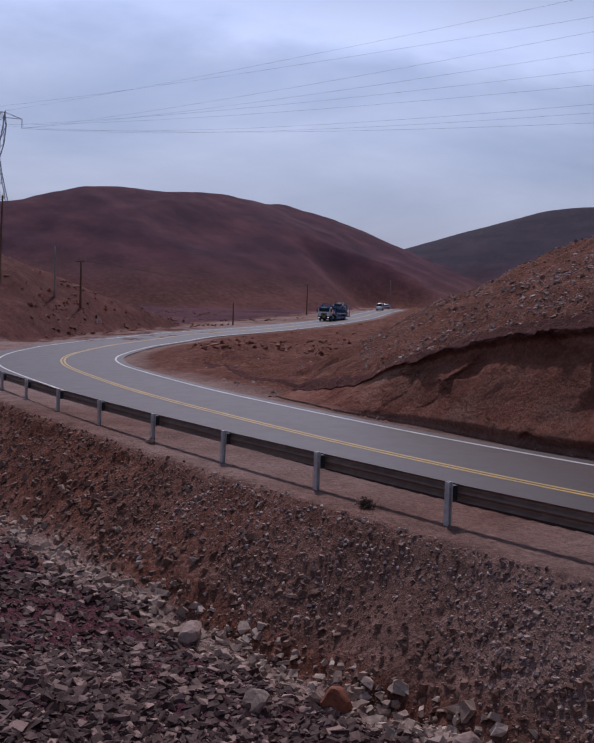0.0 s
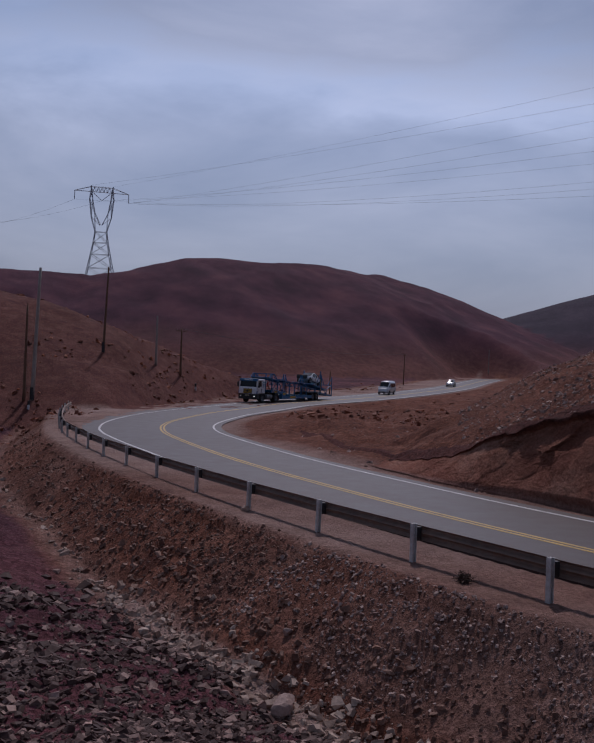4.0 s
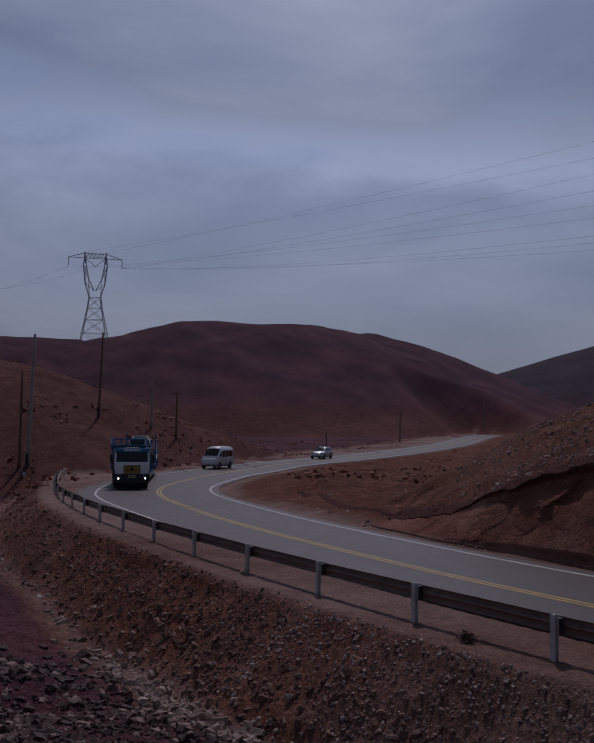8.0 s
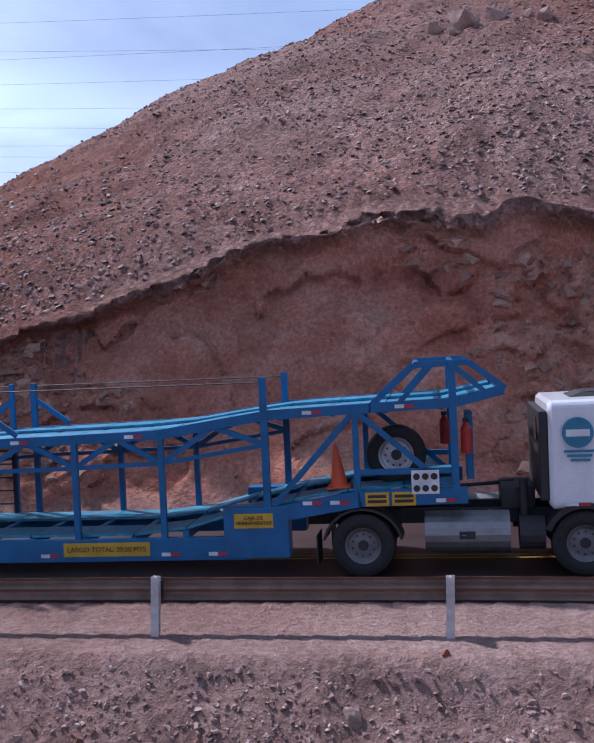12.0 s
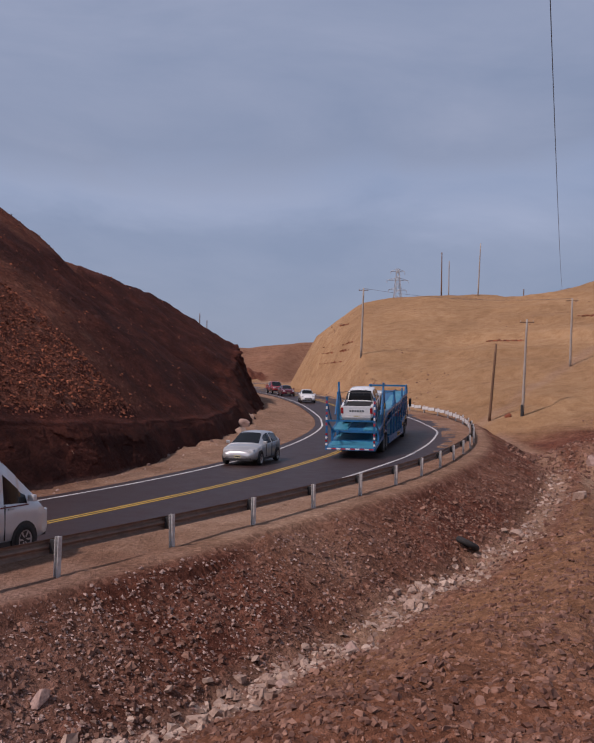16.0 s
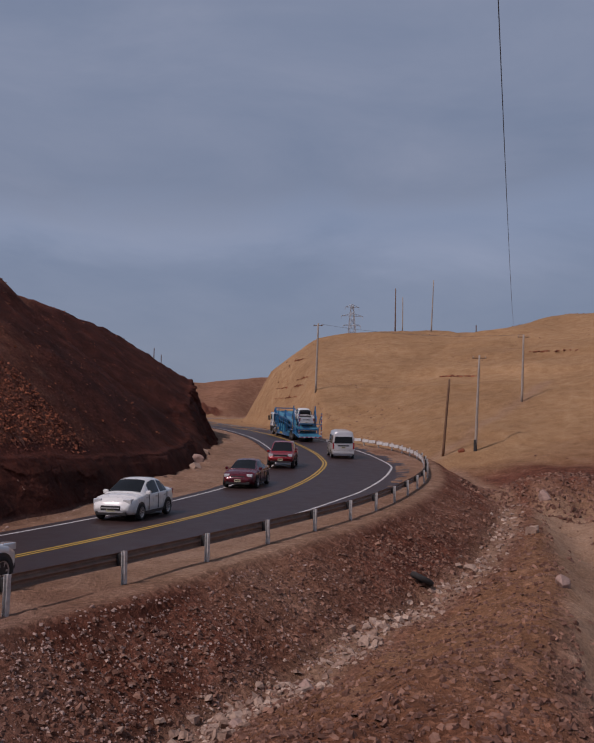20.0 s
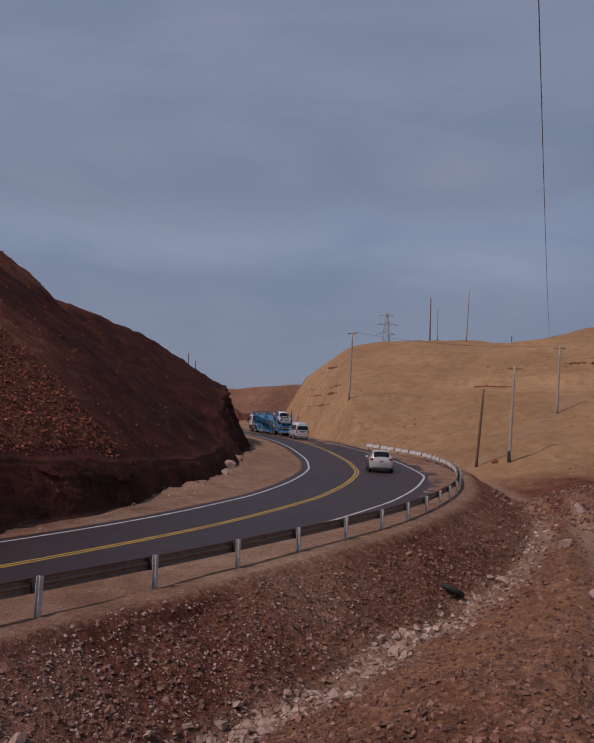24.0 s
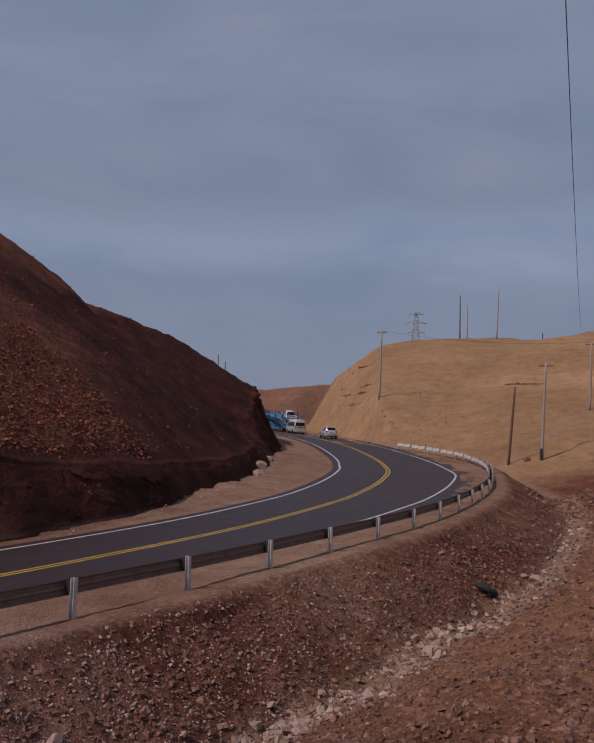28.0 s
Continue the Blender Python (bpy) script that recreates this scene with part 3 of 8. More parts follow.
def height(x, y):
    """Ground height and zones: sand, rubble, haze-tinted far rock, painted shade."""
    r = np.hypot(x, y)
    bi, off = nearest(x, y)
    zr = RZ[bi]
    s = RS[bi]
    n1 = fbm(x, y, 3, 9.0, 4)
    n2 = fbm(x, y, 11, 2.2, 4, 0.6)
    nb = fbm(x, y, 23, 60.0, 5)
    # outer side: shoulder, bank down to the gully, rough bench
    e = (-off - RAIL_OFF[bi] - 1.0) / GULLY[bi] + 0.35 * n1
    east_bench = sm(x, 4, 14)
    drop = np.where(e < 0, 0.0, np.maximum(-0.68 * e, -1.85)) + (0.12 + 0.2 * east_bench) * np.clip(e - 3.3, 0, 4.2)
    drop = drop * sm(np.abs(off), 3, 5) * (1 - 0.85 * sm(s, 112, 135)) * (1 - 0.9 * sm(-s, 84, 100))
    outer = zr + drop + np.where(e > 0.3, 0.30 * n2 + 0.25 * n1, 0.03 * n2)
    bank = -0.7 - 0.048 * np.clip(x, 0, 46) - y + 0.5 * n1
    wash = sm(bank, -0.3, 0.7) * sm(x, 12, 20) * (1 - sm(x, 60, 70))
    outer = outer - sm(bank, -0.6, 2.4) * sm(x, 12, 20) * (1 - sm(x, 60, 70)) * 1.6
    outer = np.maximum(outer, zr - 2.6 + 2.4 * np.exp(-(((x - 69) / 6.0) ** 2 + ((y + 4.2) / 3.6) ** 2)) + 0.4 * n2 * (x > 58) * (x < 80) - 2 * (np.hypot(x - 69, y + 4) > 12))
    inner = zr + 0.15 * np.clip(off - 5.5, 0, 4) * n2 + sm(off, 4, 9) * (0.35 + 0.8 * n1 * sm(off, 6, 14))
    z = np.where(off < 0, outer, inner)
    # hills
    hill = ridge(x, y, HILL, 0.58 + 0.20 * sm(x, 22, 55), 2.0) + 0.8 * n1 + 0.35 * n2
    sandh = ridge(x, y, SANDHILL, 0.30, 8.0) + 1.2 * nb + 0.7 * n1
    rise = (sandh / 3.3 + 0.25 * nb + 0.08 * n1) % 1.0
    sandh = sandh + 0.75 * (sm(rise, 0, 0.08) - rise) * sm(fbm(x, y, 64, 16.0, 2), -0.05, 0.35)
    backw = ridge(x, y, BACK_WEST, 0.40, 12.0) + 2.0 * nb - 3.4 * np.abs(fbm(x + 0.5 * y, y - 0.3 * x, 71, 46.0, 4)) + 1.2
    backm = ridge(x, y, BACK_MID, 0.32, 10.0) + 2.0 * nb
    spur = ridge(x, y, SPUR_WEST, 0.34, 3.0) + 1.2 * n1
    fare = ridge(x, y, FAR_EAST, 0.34, 8.0) + 3.0 * nb
    pale = ridge(x, y, PALE, 0.20, 60.0)
    toe, lip, run = toe_at(s), lip_at(s), run_at(s)
    u = off - toe
    shelf = zr + np.clip(0.5 * u, 0, None)
    lim_in = np.where(u < run + 0.3, shelf, zr + lip + np.interp(s, [15, 35], [0.85, 1.02]) * (u - run) + 0.4 * n1 * sm(u - run, 0.4, 2.0))
    side = np.clip(-off - np.interp(s, [112, 142, 150, 158, 170, 200], [5.8, 6.2, 8.4, 10.4, 11.6, 12.8]), 0, None)
    lim_out = zr + np.minimum(1.9 * side, 6 + 0.8 * side) + 30 * (s < 112)
    hill_c = np.where(off > 0, np.minimum(hill, lim_in), -99)
    heap = EYE_Z + 11.0 - 0.9 * np.hypot((x - HEAP[0]) / 1.4, y - HEAP[1]) + 3.0 * n1 + 1.5 * n2
    tops = np.stack([z, hill_c, np.minimum(sandh, np.where(off < 0, lim_out, zr + 0.9 * np.clip(off - 8, 0, None))),
                     np.minimum(backw, zr + 0.8 * np.clip(np.abs(off) - 10, 0, None)), np.minimum(backm, zr + 1.2 * np.clip(np.abs(off) - 9, 0, None)),
                     np.minimum(spur, zr + 0.8 * np.clip(-off - 9, 0, None)), np.minimum(fare, zr + 0.5 * np.clip(np.abs(off) - 9, 0, None)), pale, np.minimum(heap, zr + 1.0 * np.clip(np.abs(off) - 7, 0, None))])
    which = tops.argmax(0)
    z = tops.max(0)
    # the knoll under the eye
    z = np.where(r < 14, np.maximum(z, EYE_Z - 1.68 - 0.72 * np.clip(r - 1.4, 0, None) + 0.15 * n2), z)
    # bed under the road
    z = np.where((np.abs(off) < 5.0) & (which == 0), zr - 0.06, z)
    z = np.where(r > 330, np.maximum(z, np.where(x < 0, -4.0, 6.0)), z)
    sand = np.where(which == 2, 1.0, np.where(which == 6, 0.5, 0.0))
    sandy = sm(x + 9 * n1, 80, 100)
    sand = np.where((which == 0) & (off < -4), 0.95 * sandy, np.where(which == 2, np.maximum(sandy, sm(z, 7.5, 10)), sand))
    dust = wash * 0.95
    dust = np.maximum(dust, (which == 0) * sm(off, 3.9, 4.4) * (1 - sm(off, 10, 13)) * sm(s, 34, 46) * 0.9)
    dust = np.maximum(dust, (which == 0) * (off < 0) * (1 - sm(e, -0.25, 0.35)) * 0.75)
    dust = np.maximum(dust, (which == 0) * (off > 0) * (1 - sm(off, 4.6, 6.0)) * 0.6)
    dust = np.maximum(dust, (0.06 + 0.62 * sm(-np.abs(s - 1), -20, -9)) * (which == 0) * (off < -3) * (s < 70) * (1 - sm(e, 1.8, 3.0)))
    dust = np.maximum(dust, 0.38 * (which == 1) * sm(-np.abs(s - 6), -26, -10))
    dust = np.maximum(dust, 0.7 * (which == 2) * np.exp(-((y - 3.2 + 0.43 * (x - 101)) / 1.1) ** 2) * (x < 128))
    gully = np.exp(-((e - 3.1) / (0.5 + 0.15 * east_bench)) ** 2) * (off < 0) * (which == 0) * (1 - 0.6 * sm(-s, 16, 24))
    dust = np.clip(np.maximum(dust, 0.95 * gully) + 0.6 * n1 * (dust > 0.05) * (dust < 0.9), 0, 1)
    warm = sm(x, 6, 22)
    sand = np.maximum(sand, 0.8 * warm * dust * (which == 0))
    sand = np.maximum(sand, wash * (which == 0))
    sand = np.maximum(sand, 0.42 * warm * (1 - sm(x, 54, 61)) * (which == 0) * (off < 0) * sm(e, 3.4, 4.4))
    dust = dust * (1 - 0.6 * warm)
    face = (which == 1) & (u < run + 0.35)
    rub = np.where(which == 0, sm(np.abs(off), 4.5, 6.0), 0.6) * (1 - 0.7 * np.maximum(sand, dust))
    rub = np.where(face, 0.15, np.where(which == 1, 1.0, rub))
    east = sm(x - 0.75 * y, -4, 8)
    # scree and slate, with the lit and shaded hill patches painted in
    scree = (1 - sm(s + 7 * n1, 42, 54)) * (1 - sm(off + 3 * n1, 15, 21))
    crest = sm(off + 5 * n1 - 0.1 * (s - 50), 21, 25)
    dark_shaded_rock = east * (1 - scree) * (1 - 0.7 * crest)
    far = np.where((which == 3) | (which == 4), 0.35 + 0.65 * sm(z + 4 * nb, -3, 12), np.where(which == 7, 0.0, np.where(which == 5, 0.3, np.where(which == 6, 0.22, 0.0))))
    far = np.maximum(far, 0.8 * (which == 0) * (off < 0) * (1 - sm(x, -6, 4)) * sm(e, 3.3, 4.2))
    # painted bluish haze, growing with distance on the rear ridge
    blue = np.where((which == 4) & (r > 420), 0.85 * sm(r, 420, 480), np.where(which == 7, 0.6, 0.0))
    return z, np.column_stack([sand, rub, far, dust, blue, face * 0.9, dark_shaded_rock * (which == 1)]), which, face, off, s


def polar_grid():
    az = np.concatenate([np.arange(-74, 104, 0.25), np.arange(104, 286, 4.0)])
    rr = [0.0001]
    while rr[-1] < 4600:
        v = rr[-1]
        rr.append(v * (4.0 if v < 0.3 else 1.3 if v < 1 else 1.035 if v < 11 else 1.007 if v < 42 else 1.012 if v < 420 else 1.018 if v < 700 else 1.06))
    return np.radians(az), np.array(rr)


def grid_mesh(name, verts, nr, na, closed):
    me = bpy.data.meshes.new(name)
    cols = na if closed else na - 1
    i, j = np.meshgrid(np.arange(nr - 1), np.arange(cols), indexing="ij")
    a, b = i * na + j, i * na + (j + 1) % na
    f = np.stack([a, b, b + na, a + na], -1).reshape(-1, 4)
    me.vertices.add(len(verts))
    me.vertices.foreach_set("co", verts.astype(np.float32).ravel())
    me.loops.add(f.size)
    me.loops.foreach_set("vertex_index", f.astype(np.int32).ravel())
    me.polygons.add(len(f))
    me.polygons.foreach_set("loop_start", np.arange(0, f.size, 4, dtype=np.int32))
    me.polygons.foreach_set("use_smooth", np.ones(len(f), bool))
    me.update(calc_edges=True)
    return me


def build_ground():
    az, rr = polar_grid()
    A, R = np.meshgrid(az, rr)
    x, y = (R * np.sin(A)).ravel() + 0.013, (R * np.cos(A)).ravel()
    z, zone, *_ = height(x, y)
    me = grid_mesh("ground", np.column_stack([x, y, z]), len(rr), len(az), True)
    at = me.color_attributes.new("zone", "FLOAT_COLOR", "POINT")
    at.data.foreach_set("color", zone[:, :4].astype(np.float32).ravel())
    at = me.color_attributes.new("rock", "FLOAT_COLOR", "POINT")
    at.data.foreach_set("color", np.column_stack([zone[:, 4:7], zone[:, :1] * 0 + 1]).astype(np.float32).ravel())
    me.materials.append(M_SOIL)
    ob = new("ground", me)
    tagged(ob, "red-brown stony desert ground with hills, cut banks and pale sand", "ground", kind="structure")
    return ob


ground = build_ground()
if ground.data.polygons[0].normal.z < 0:
    ground.data.flip_normals()


def build_cut_bank():
    """The broken face of the cutting beside the road: talus foot, slabs, ledges and an overhanging lip."""
    ss = np.concatenate([np.arange(-52, 40, 0.085), np.arange(40, 136, 0.13)])
    v = np.concatenate([[-0.05, 0.0], np.linspace(0, 1, 84)[1:]])
    back = np.array([0.12, 0.3, 0.55, 0.85, 1.2, 1.7])
    px, py, nx, ny = (np.interp(ss, RS, a) for a in (RC[:, 0], RC[:, 1], RN[:, 0], RN[:, 1]))
    zr, toe, run = np.interp(ss, RS, RZ), toe_at(ss), run_at(ss)
    lip_off = toe + run
    zl = height(px + nx * (lip_off + 0.75), py + ny * (lip_off + 0.75))[0]
    hh = np.clip(zl - zr - 0.35, 0.05, None)
    S, V = np.meshgrid(ss, v, indexing="ij")
    H = S * 0 + hh[:, None]
    h = V * H
    rough = sm(fbm(S.ravel(), 1.4 * h.ravel(), 41, 6.0, 3), -0.12, 0.22)
    vr = V.ravel()
    sr = S.ravel() + 0.9 * fbm(S.ravel(), h.ravel(), 52, 1.6, 4)
    hr = h.ravel() + 0.7 * fbm(S.ravel(), h.ravel(), 57, 1.3, 4)
    d = 0.9 * fbm(sr, hr, 47, 7.0, 3) + (0.4 + 0.6 * rough) * facets(sr + 0.5 * hr, hr - 0.35 * sr, 5, 2.4, 1.3, 0.8)
    d += rough * facets(0.8 * sr - 0.6 * hr, hr + 0.4 * sr, 9, 0.75, 0.42, 0.34) + rough * facets(sr, hr + 0.2 * sr, 13, 0.33, 0.16, 0.10) + 0.07 * fbm(sr, hr, 48, 0.5, 3)
    d -= 0.07 * rough * cracks(0.8 * sr - 0.6 * hr, hr + 0.4 * sr, 9, 0.75, 0.42, 0.08)
    d += (0.06 + 0.5 * fbm(sr, hr * 0, 49, 2.0, 3)) * np.exp(-((vr - 0.99) / 0.05) ** 2) * (1 - 0.8 * sm(S.ravel(), 18, 34)) - 0.3 * sm(vr, 0.62, 0.8) * (1 - sm(vr, 0.9, 0.97)) * (1 - sm(S.ravel(), 18, 34))
    d = d.reshape(S.shape) * np.clip(H / 3.0, 0.1, 1) * sm(V, 0.0, 0.12)
    soft = np.interp(S, [-26, -12, 12, 30, 84, 98], [0.35, 1.0, 1.0, 0.3, 0.3, 0.8])
    prof = 1 - (1 - np.clip(V, 0, 1)) ** np.where(S < 18, 1.1 + 0.45 * soft, np.interp(S, [18, 34, 86, 98], [1.4, 0.72, 0.72, 1.1]))
    d = d * soft
    off = toe[:, None] - 0.08 + run[:, None] * prof - d
    z = zr[:, None] + h + 0.04 * H * fbm(sr, vr * 9, 50, 1.2, 3).reshape(S.shape) * V
    boff = lip_off[:, None] + back[None] - 0.1
    bx, by = px[:, None] + nx[:, None] * boff, py[:, None] + ny[:, None] * boff
    bz = height(bx.ravel(), by.ravel())[0].reshape(bx.shape)
    bz = np.where(back[None] < 0.5, (zr + hh + np.interp(ss, [18, 34], [0.06, 0.03]))[:, None], bz + np.array([0, 0, 0.10, 0.04, -0.04, -0.3])[None])
    x = np.hstack([px[:, None] + nx[:, None] * off, bx])
    y = np.hstack([py[:, None] + ny[:, None] * off, by])
    z = np.hstack([z, bz])
    me = grid_mesh("cut_bank", np.column_stack([x.ravel(), y.ravel(), z.ravel()]), len(ss), x.shape[1], False)
    na, nb = x.shape[1], len(v)
    gap = np.zeros_like(x)
    gap[:, nb:] = 1
    topz = np.clip(gap + sm(np.hstack([V, gap[:, nb:]]), 0.9, 0.99), 0, 1).ravel()
    # shade of the east and west faces, painted in as darker colour
    face_shade = np.repeat(np.maximum(sm(ss, 16, 30), 0.5 * sm(-ss, 7, 13)), na)
    zero = topz * 0
    at = me.color_attributes.new("zone", "FLOAT_COLOR", "POINT")
    foot = (1 - sm(np.hstack([V, gap[:, nb:] + 1]).ravel(), 0.03, 0.12)) * (1 - 0.7 * face_shade)
    at.data.foreach_set("color", np.column_stack([zero, 0.15 + 0.8 * topz, face_shade * 0.8, np.maximum(0.5 * foot, 0.5 * topz * (1 - face_shade) * np.repeat(sm(ss, -12, -4), na))]).astype(np.float32).ravel())
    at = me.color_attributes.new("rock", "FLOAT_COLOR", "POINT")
    at.data.foreach_set("color", np.column_stack([zero, 0.95 * (1 - topz), face_shade, zero + 1]).astype(np.float32).ravel())
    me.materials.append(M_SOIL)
    if me.polygons[len(me.polygons) // 2].normal.y > 0:
        me.flip_normals()
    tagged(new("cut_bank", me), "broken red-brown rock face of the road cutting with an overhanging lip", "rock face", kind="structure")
    keep = (rough.reshape(S.shape) > 0.55) & (V > 0.1) & (V < 0.96) & (S < 34) & (S > -13)
    return np.column_stack([x[:, :nb][keep], y[:, :nb][keep], z[:, :nb][keep]]), np.column_stack([nx[np.where(keep)[0]], ny[np.where(keep)[0]]])


BANK_SPOTS, BANK_IN = build_cut_bank()


def ground_z(x, y):
    return float(height(np.array([float(x)]), np.array([float(y)]))[0][0])


def strip(name, s0, s1, offs0, offs1, lift, mat, thick=0.05, step=2):
    """A band along the road between two offsets (arrays along the centre line)."""
    k = np.arange(len(RS))[(RS >= s0) & (RS <= s1)][::step]
    a = RC[k] + RN[k] * np.broadcast_to(offs0, RS.shape)[k][:, None]
    b = RC[k] + RN[k] * np.broadcast_to(offs1, RS.shape)[k][:, None]
    n = len(k)
    top = RZ[k] + lift
    v = np.vstack([np.column_stack([a, top]), np.column_stack([b, top]), np.column_stack([a, top - thick]), np.column_stack([b, top - thick])])
    fs = []
    for i in range(n - 1):
        fs += [(i, i + 1, n + i + 1, n + i), (2 * n + i, 2 * n + i + 1, i + 1, i), (n + i, n + i + 1, 3 * n + i + 1, 3 * n + i)]
    me = bpy.data.meshes.new(name)
    me.from_pydata([tuple(p) for p in v], [], fs)
    me.materials.append(mat)
    me.update()
    if me.polygons[0].normal.z < 0:
        me.flip_normals()
    return new(name, me)


road = strip("road", -500, 400, -(OUT_LINE + SHOULDER), IN_LINE + 0.55, 0.0, M_ROAD, 0.12)
tagged(road, "two-lane grey asphalt road winding round the hill", "road", kind="structure")


def road_line(name, s0, s1, off, width, mat, label):
    ob = strip(name, s0, s1, np.asarray(off) - width / 2, np.asarray(off) + width / 2, 0.006, mat, 0.004, 1)
    ob.parent = road
    ob["label"] = label


road_line("edge_line", -420, 300, -OUT_LINE, 0.14, M_WHITE, "white painted edge line")
road_line("edge_line", -420, 300, IN_LINE, 0.14, M_WHITE, "white painted edge line")
road_line("centre_line", -420, 300, RS * 0 - 0.11, 0.12, M_YELLOW, "yellow painted centre line")
road_line("centre_line", -420, 300, RS * 0 + 0.11, 0.12, M_YELLOW, "yellow painted centre line")


# ---- building helpers ----
def part(name, bm, mat, parent=None, label="", smooth=False, m=None):
    me = bpy.data.meshes.new(name)
    bmesh.ops.recalc_face_normals(bm, faces=bm.faces)
    bm.to_mesh(me)
    bm.free()
    me.materials.append(mat)
    if smooth == "edges":
        me.polygons.foreach_set("use_smooth", np.ones(len(me.polygons), bool))
        me.set_sharp_from_angle(angle=radians(38))
    elif smooth:
        me.polygons.foreach_set("use_smooth", np.ones(len(me.polygons), bool))
    ob = new(name, me)
    if parent is not None:
        ob.parent = parent
    if m is not None:
        ob.matrix_local = m
    if label:
        ob["label"] = label
    return ob


def again(ob, m, parent=None):
    """Another part on the same mesh."""
    o = new(ob.name.split(".")[0], ob.data)
    o.parent = parent if parent is not None else ob.parent
    o.matrix_local = m
    if "label" in ob:
        o["label"] = ob["label"]
    return o


def box(bm, x0, x1, y0, y1, z0, z1, bevel=0.0, m=None):
    r = bmesh.ops.create_cube(bm, size=1, matrix=Matrix.Translation(((x0 + x1) / 2, (y0 + y1) / 2, (z0 + z1) / 2)) @ Matrix.Diagonal((x1 - x0, y1 - y0, z1 - z0, 1)))
    v = r["verts"]
    if bevel:
        e = list({ed for q in v for ed in q.link_edges})
        b = bmesh.ops.bevel(bm, geom=e, offset=bevel, segments=2, affect="EDGES", profile=0.6)
        v = list({q for f in b["faces"] for q in f.verts} | {q for q in v if q.is_valid})
    if m is not None:
        bmesh.ops.transform(bm, matrix=m, verts=v)
    return bm


def tube(bm, a, b, r, n=8, r2=None):
    a, b = Vector(a), Vector(b)
    d = b - a
    q = d.to_track_quat("Z", "Y").to_matrix().to_4x4()
    bmesh.ops.create_cone(bm, segments=n, radius1=r, radius2=r if r2 is None else r2, depth=d.length, cap_ends=True, matrix=Matrix.Translation((a + b) / 2) @ q)
    return bm


def bar(bm, a, b, w, h):
    """A straight beam of rectangular section from a to b."""
    a, b = Vector(a), Vector(b)
    d = b - a
    q = d.to_track_quat("X", "Z").to_matrix().to_4x4()
    bmesh.ops.create_cube(bm, size=1, matrix=Matrix.Translation((a + b) / 2) @ q @ Matrix.Diagonal((d.length, w, h, 1)))
    return bm


def panel(bm, pts, n, thick=0.01):
    """A flat sheet through pts (in order), given thickness along n."""
    n = Vector(n).normalized() * thick
    a = [bm.verts.new(Vector(p)) for p in pts]
    b = [bm.verts.new(Vector(p) + n) for p in pts]
    bm.faces.new(a[::-1])
    bm.faces.new(b)
    for i in range(len(pts)):
        j = (i + 1) % len(pts)
        bm.faces.new((a[i], a[j], b[j], b[i]))
    return bm


def loft(bm, rings):
    vs = [[bm.verts.new(p) for p in r] for r in rings]
    n = len(vs[0])
    for a, b in zip(vs, vs[1:]):
        for i in range(n):
            bm.faces.new((a[i], a[(i + 1) % n], b[(i + 1) % n], b[i]))
    bm.faces.new(vs[0][::-1])
    bm.faces.new(vs[-1])
    return bm


def letters(text, size, mat, parent, m, label=""):
    c = bpy.data.curves.new("lettering", "FONT")
    c.body, c.size, c.align_x, c.align_y, c.extrude = text, size, "CENTER", "CENTER", 0.003
    tmp = new("lettering", c)
    me = bpy.data.meshes.new_from_object(tmp)
    bpy.data.objects.remove(tmp)
    me.materials.clear()
    me.materials.append(mat)
    ob = new("lettering", me)
    ob.parent = parent
    ob.matrix_local = m
    if label:
        ob["label"] = label
    return ob


def empty(name, label, category, m=None, group=""):
    ob = new(name)
    ob.empty_display_size = 0.2
    if m is not None:
        ob.matrix_world = m
    return tagged(ob, label, category, group)


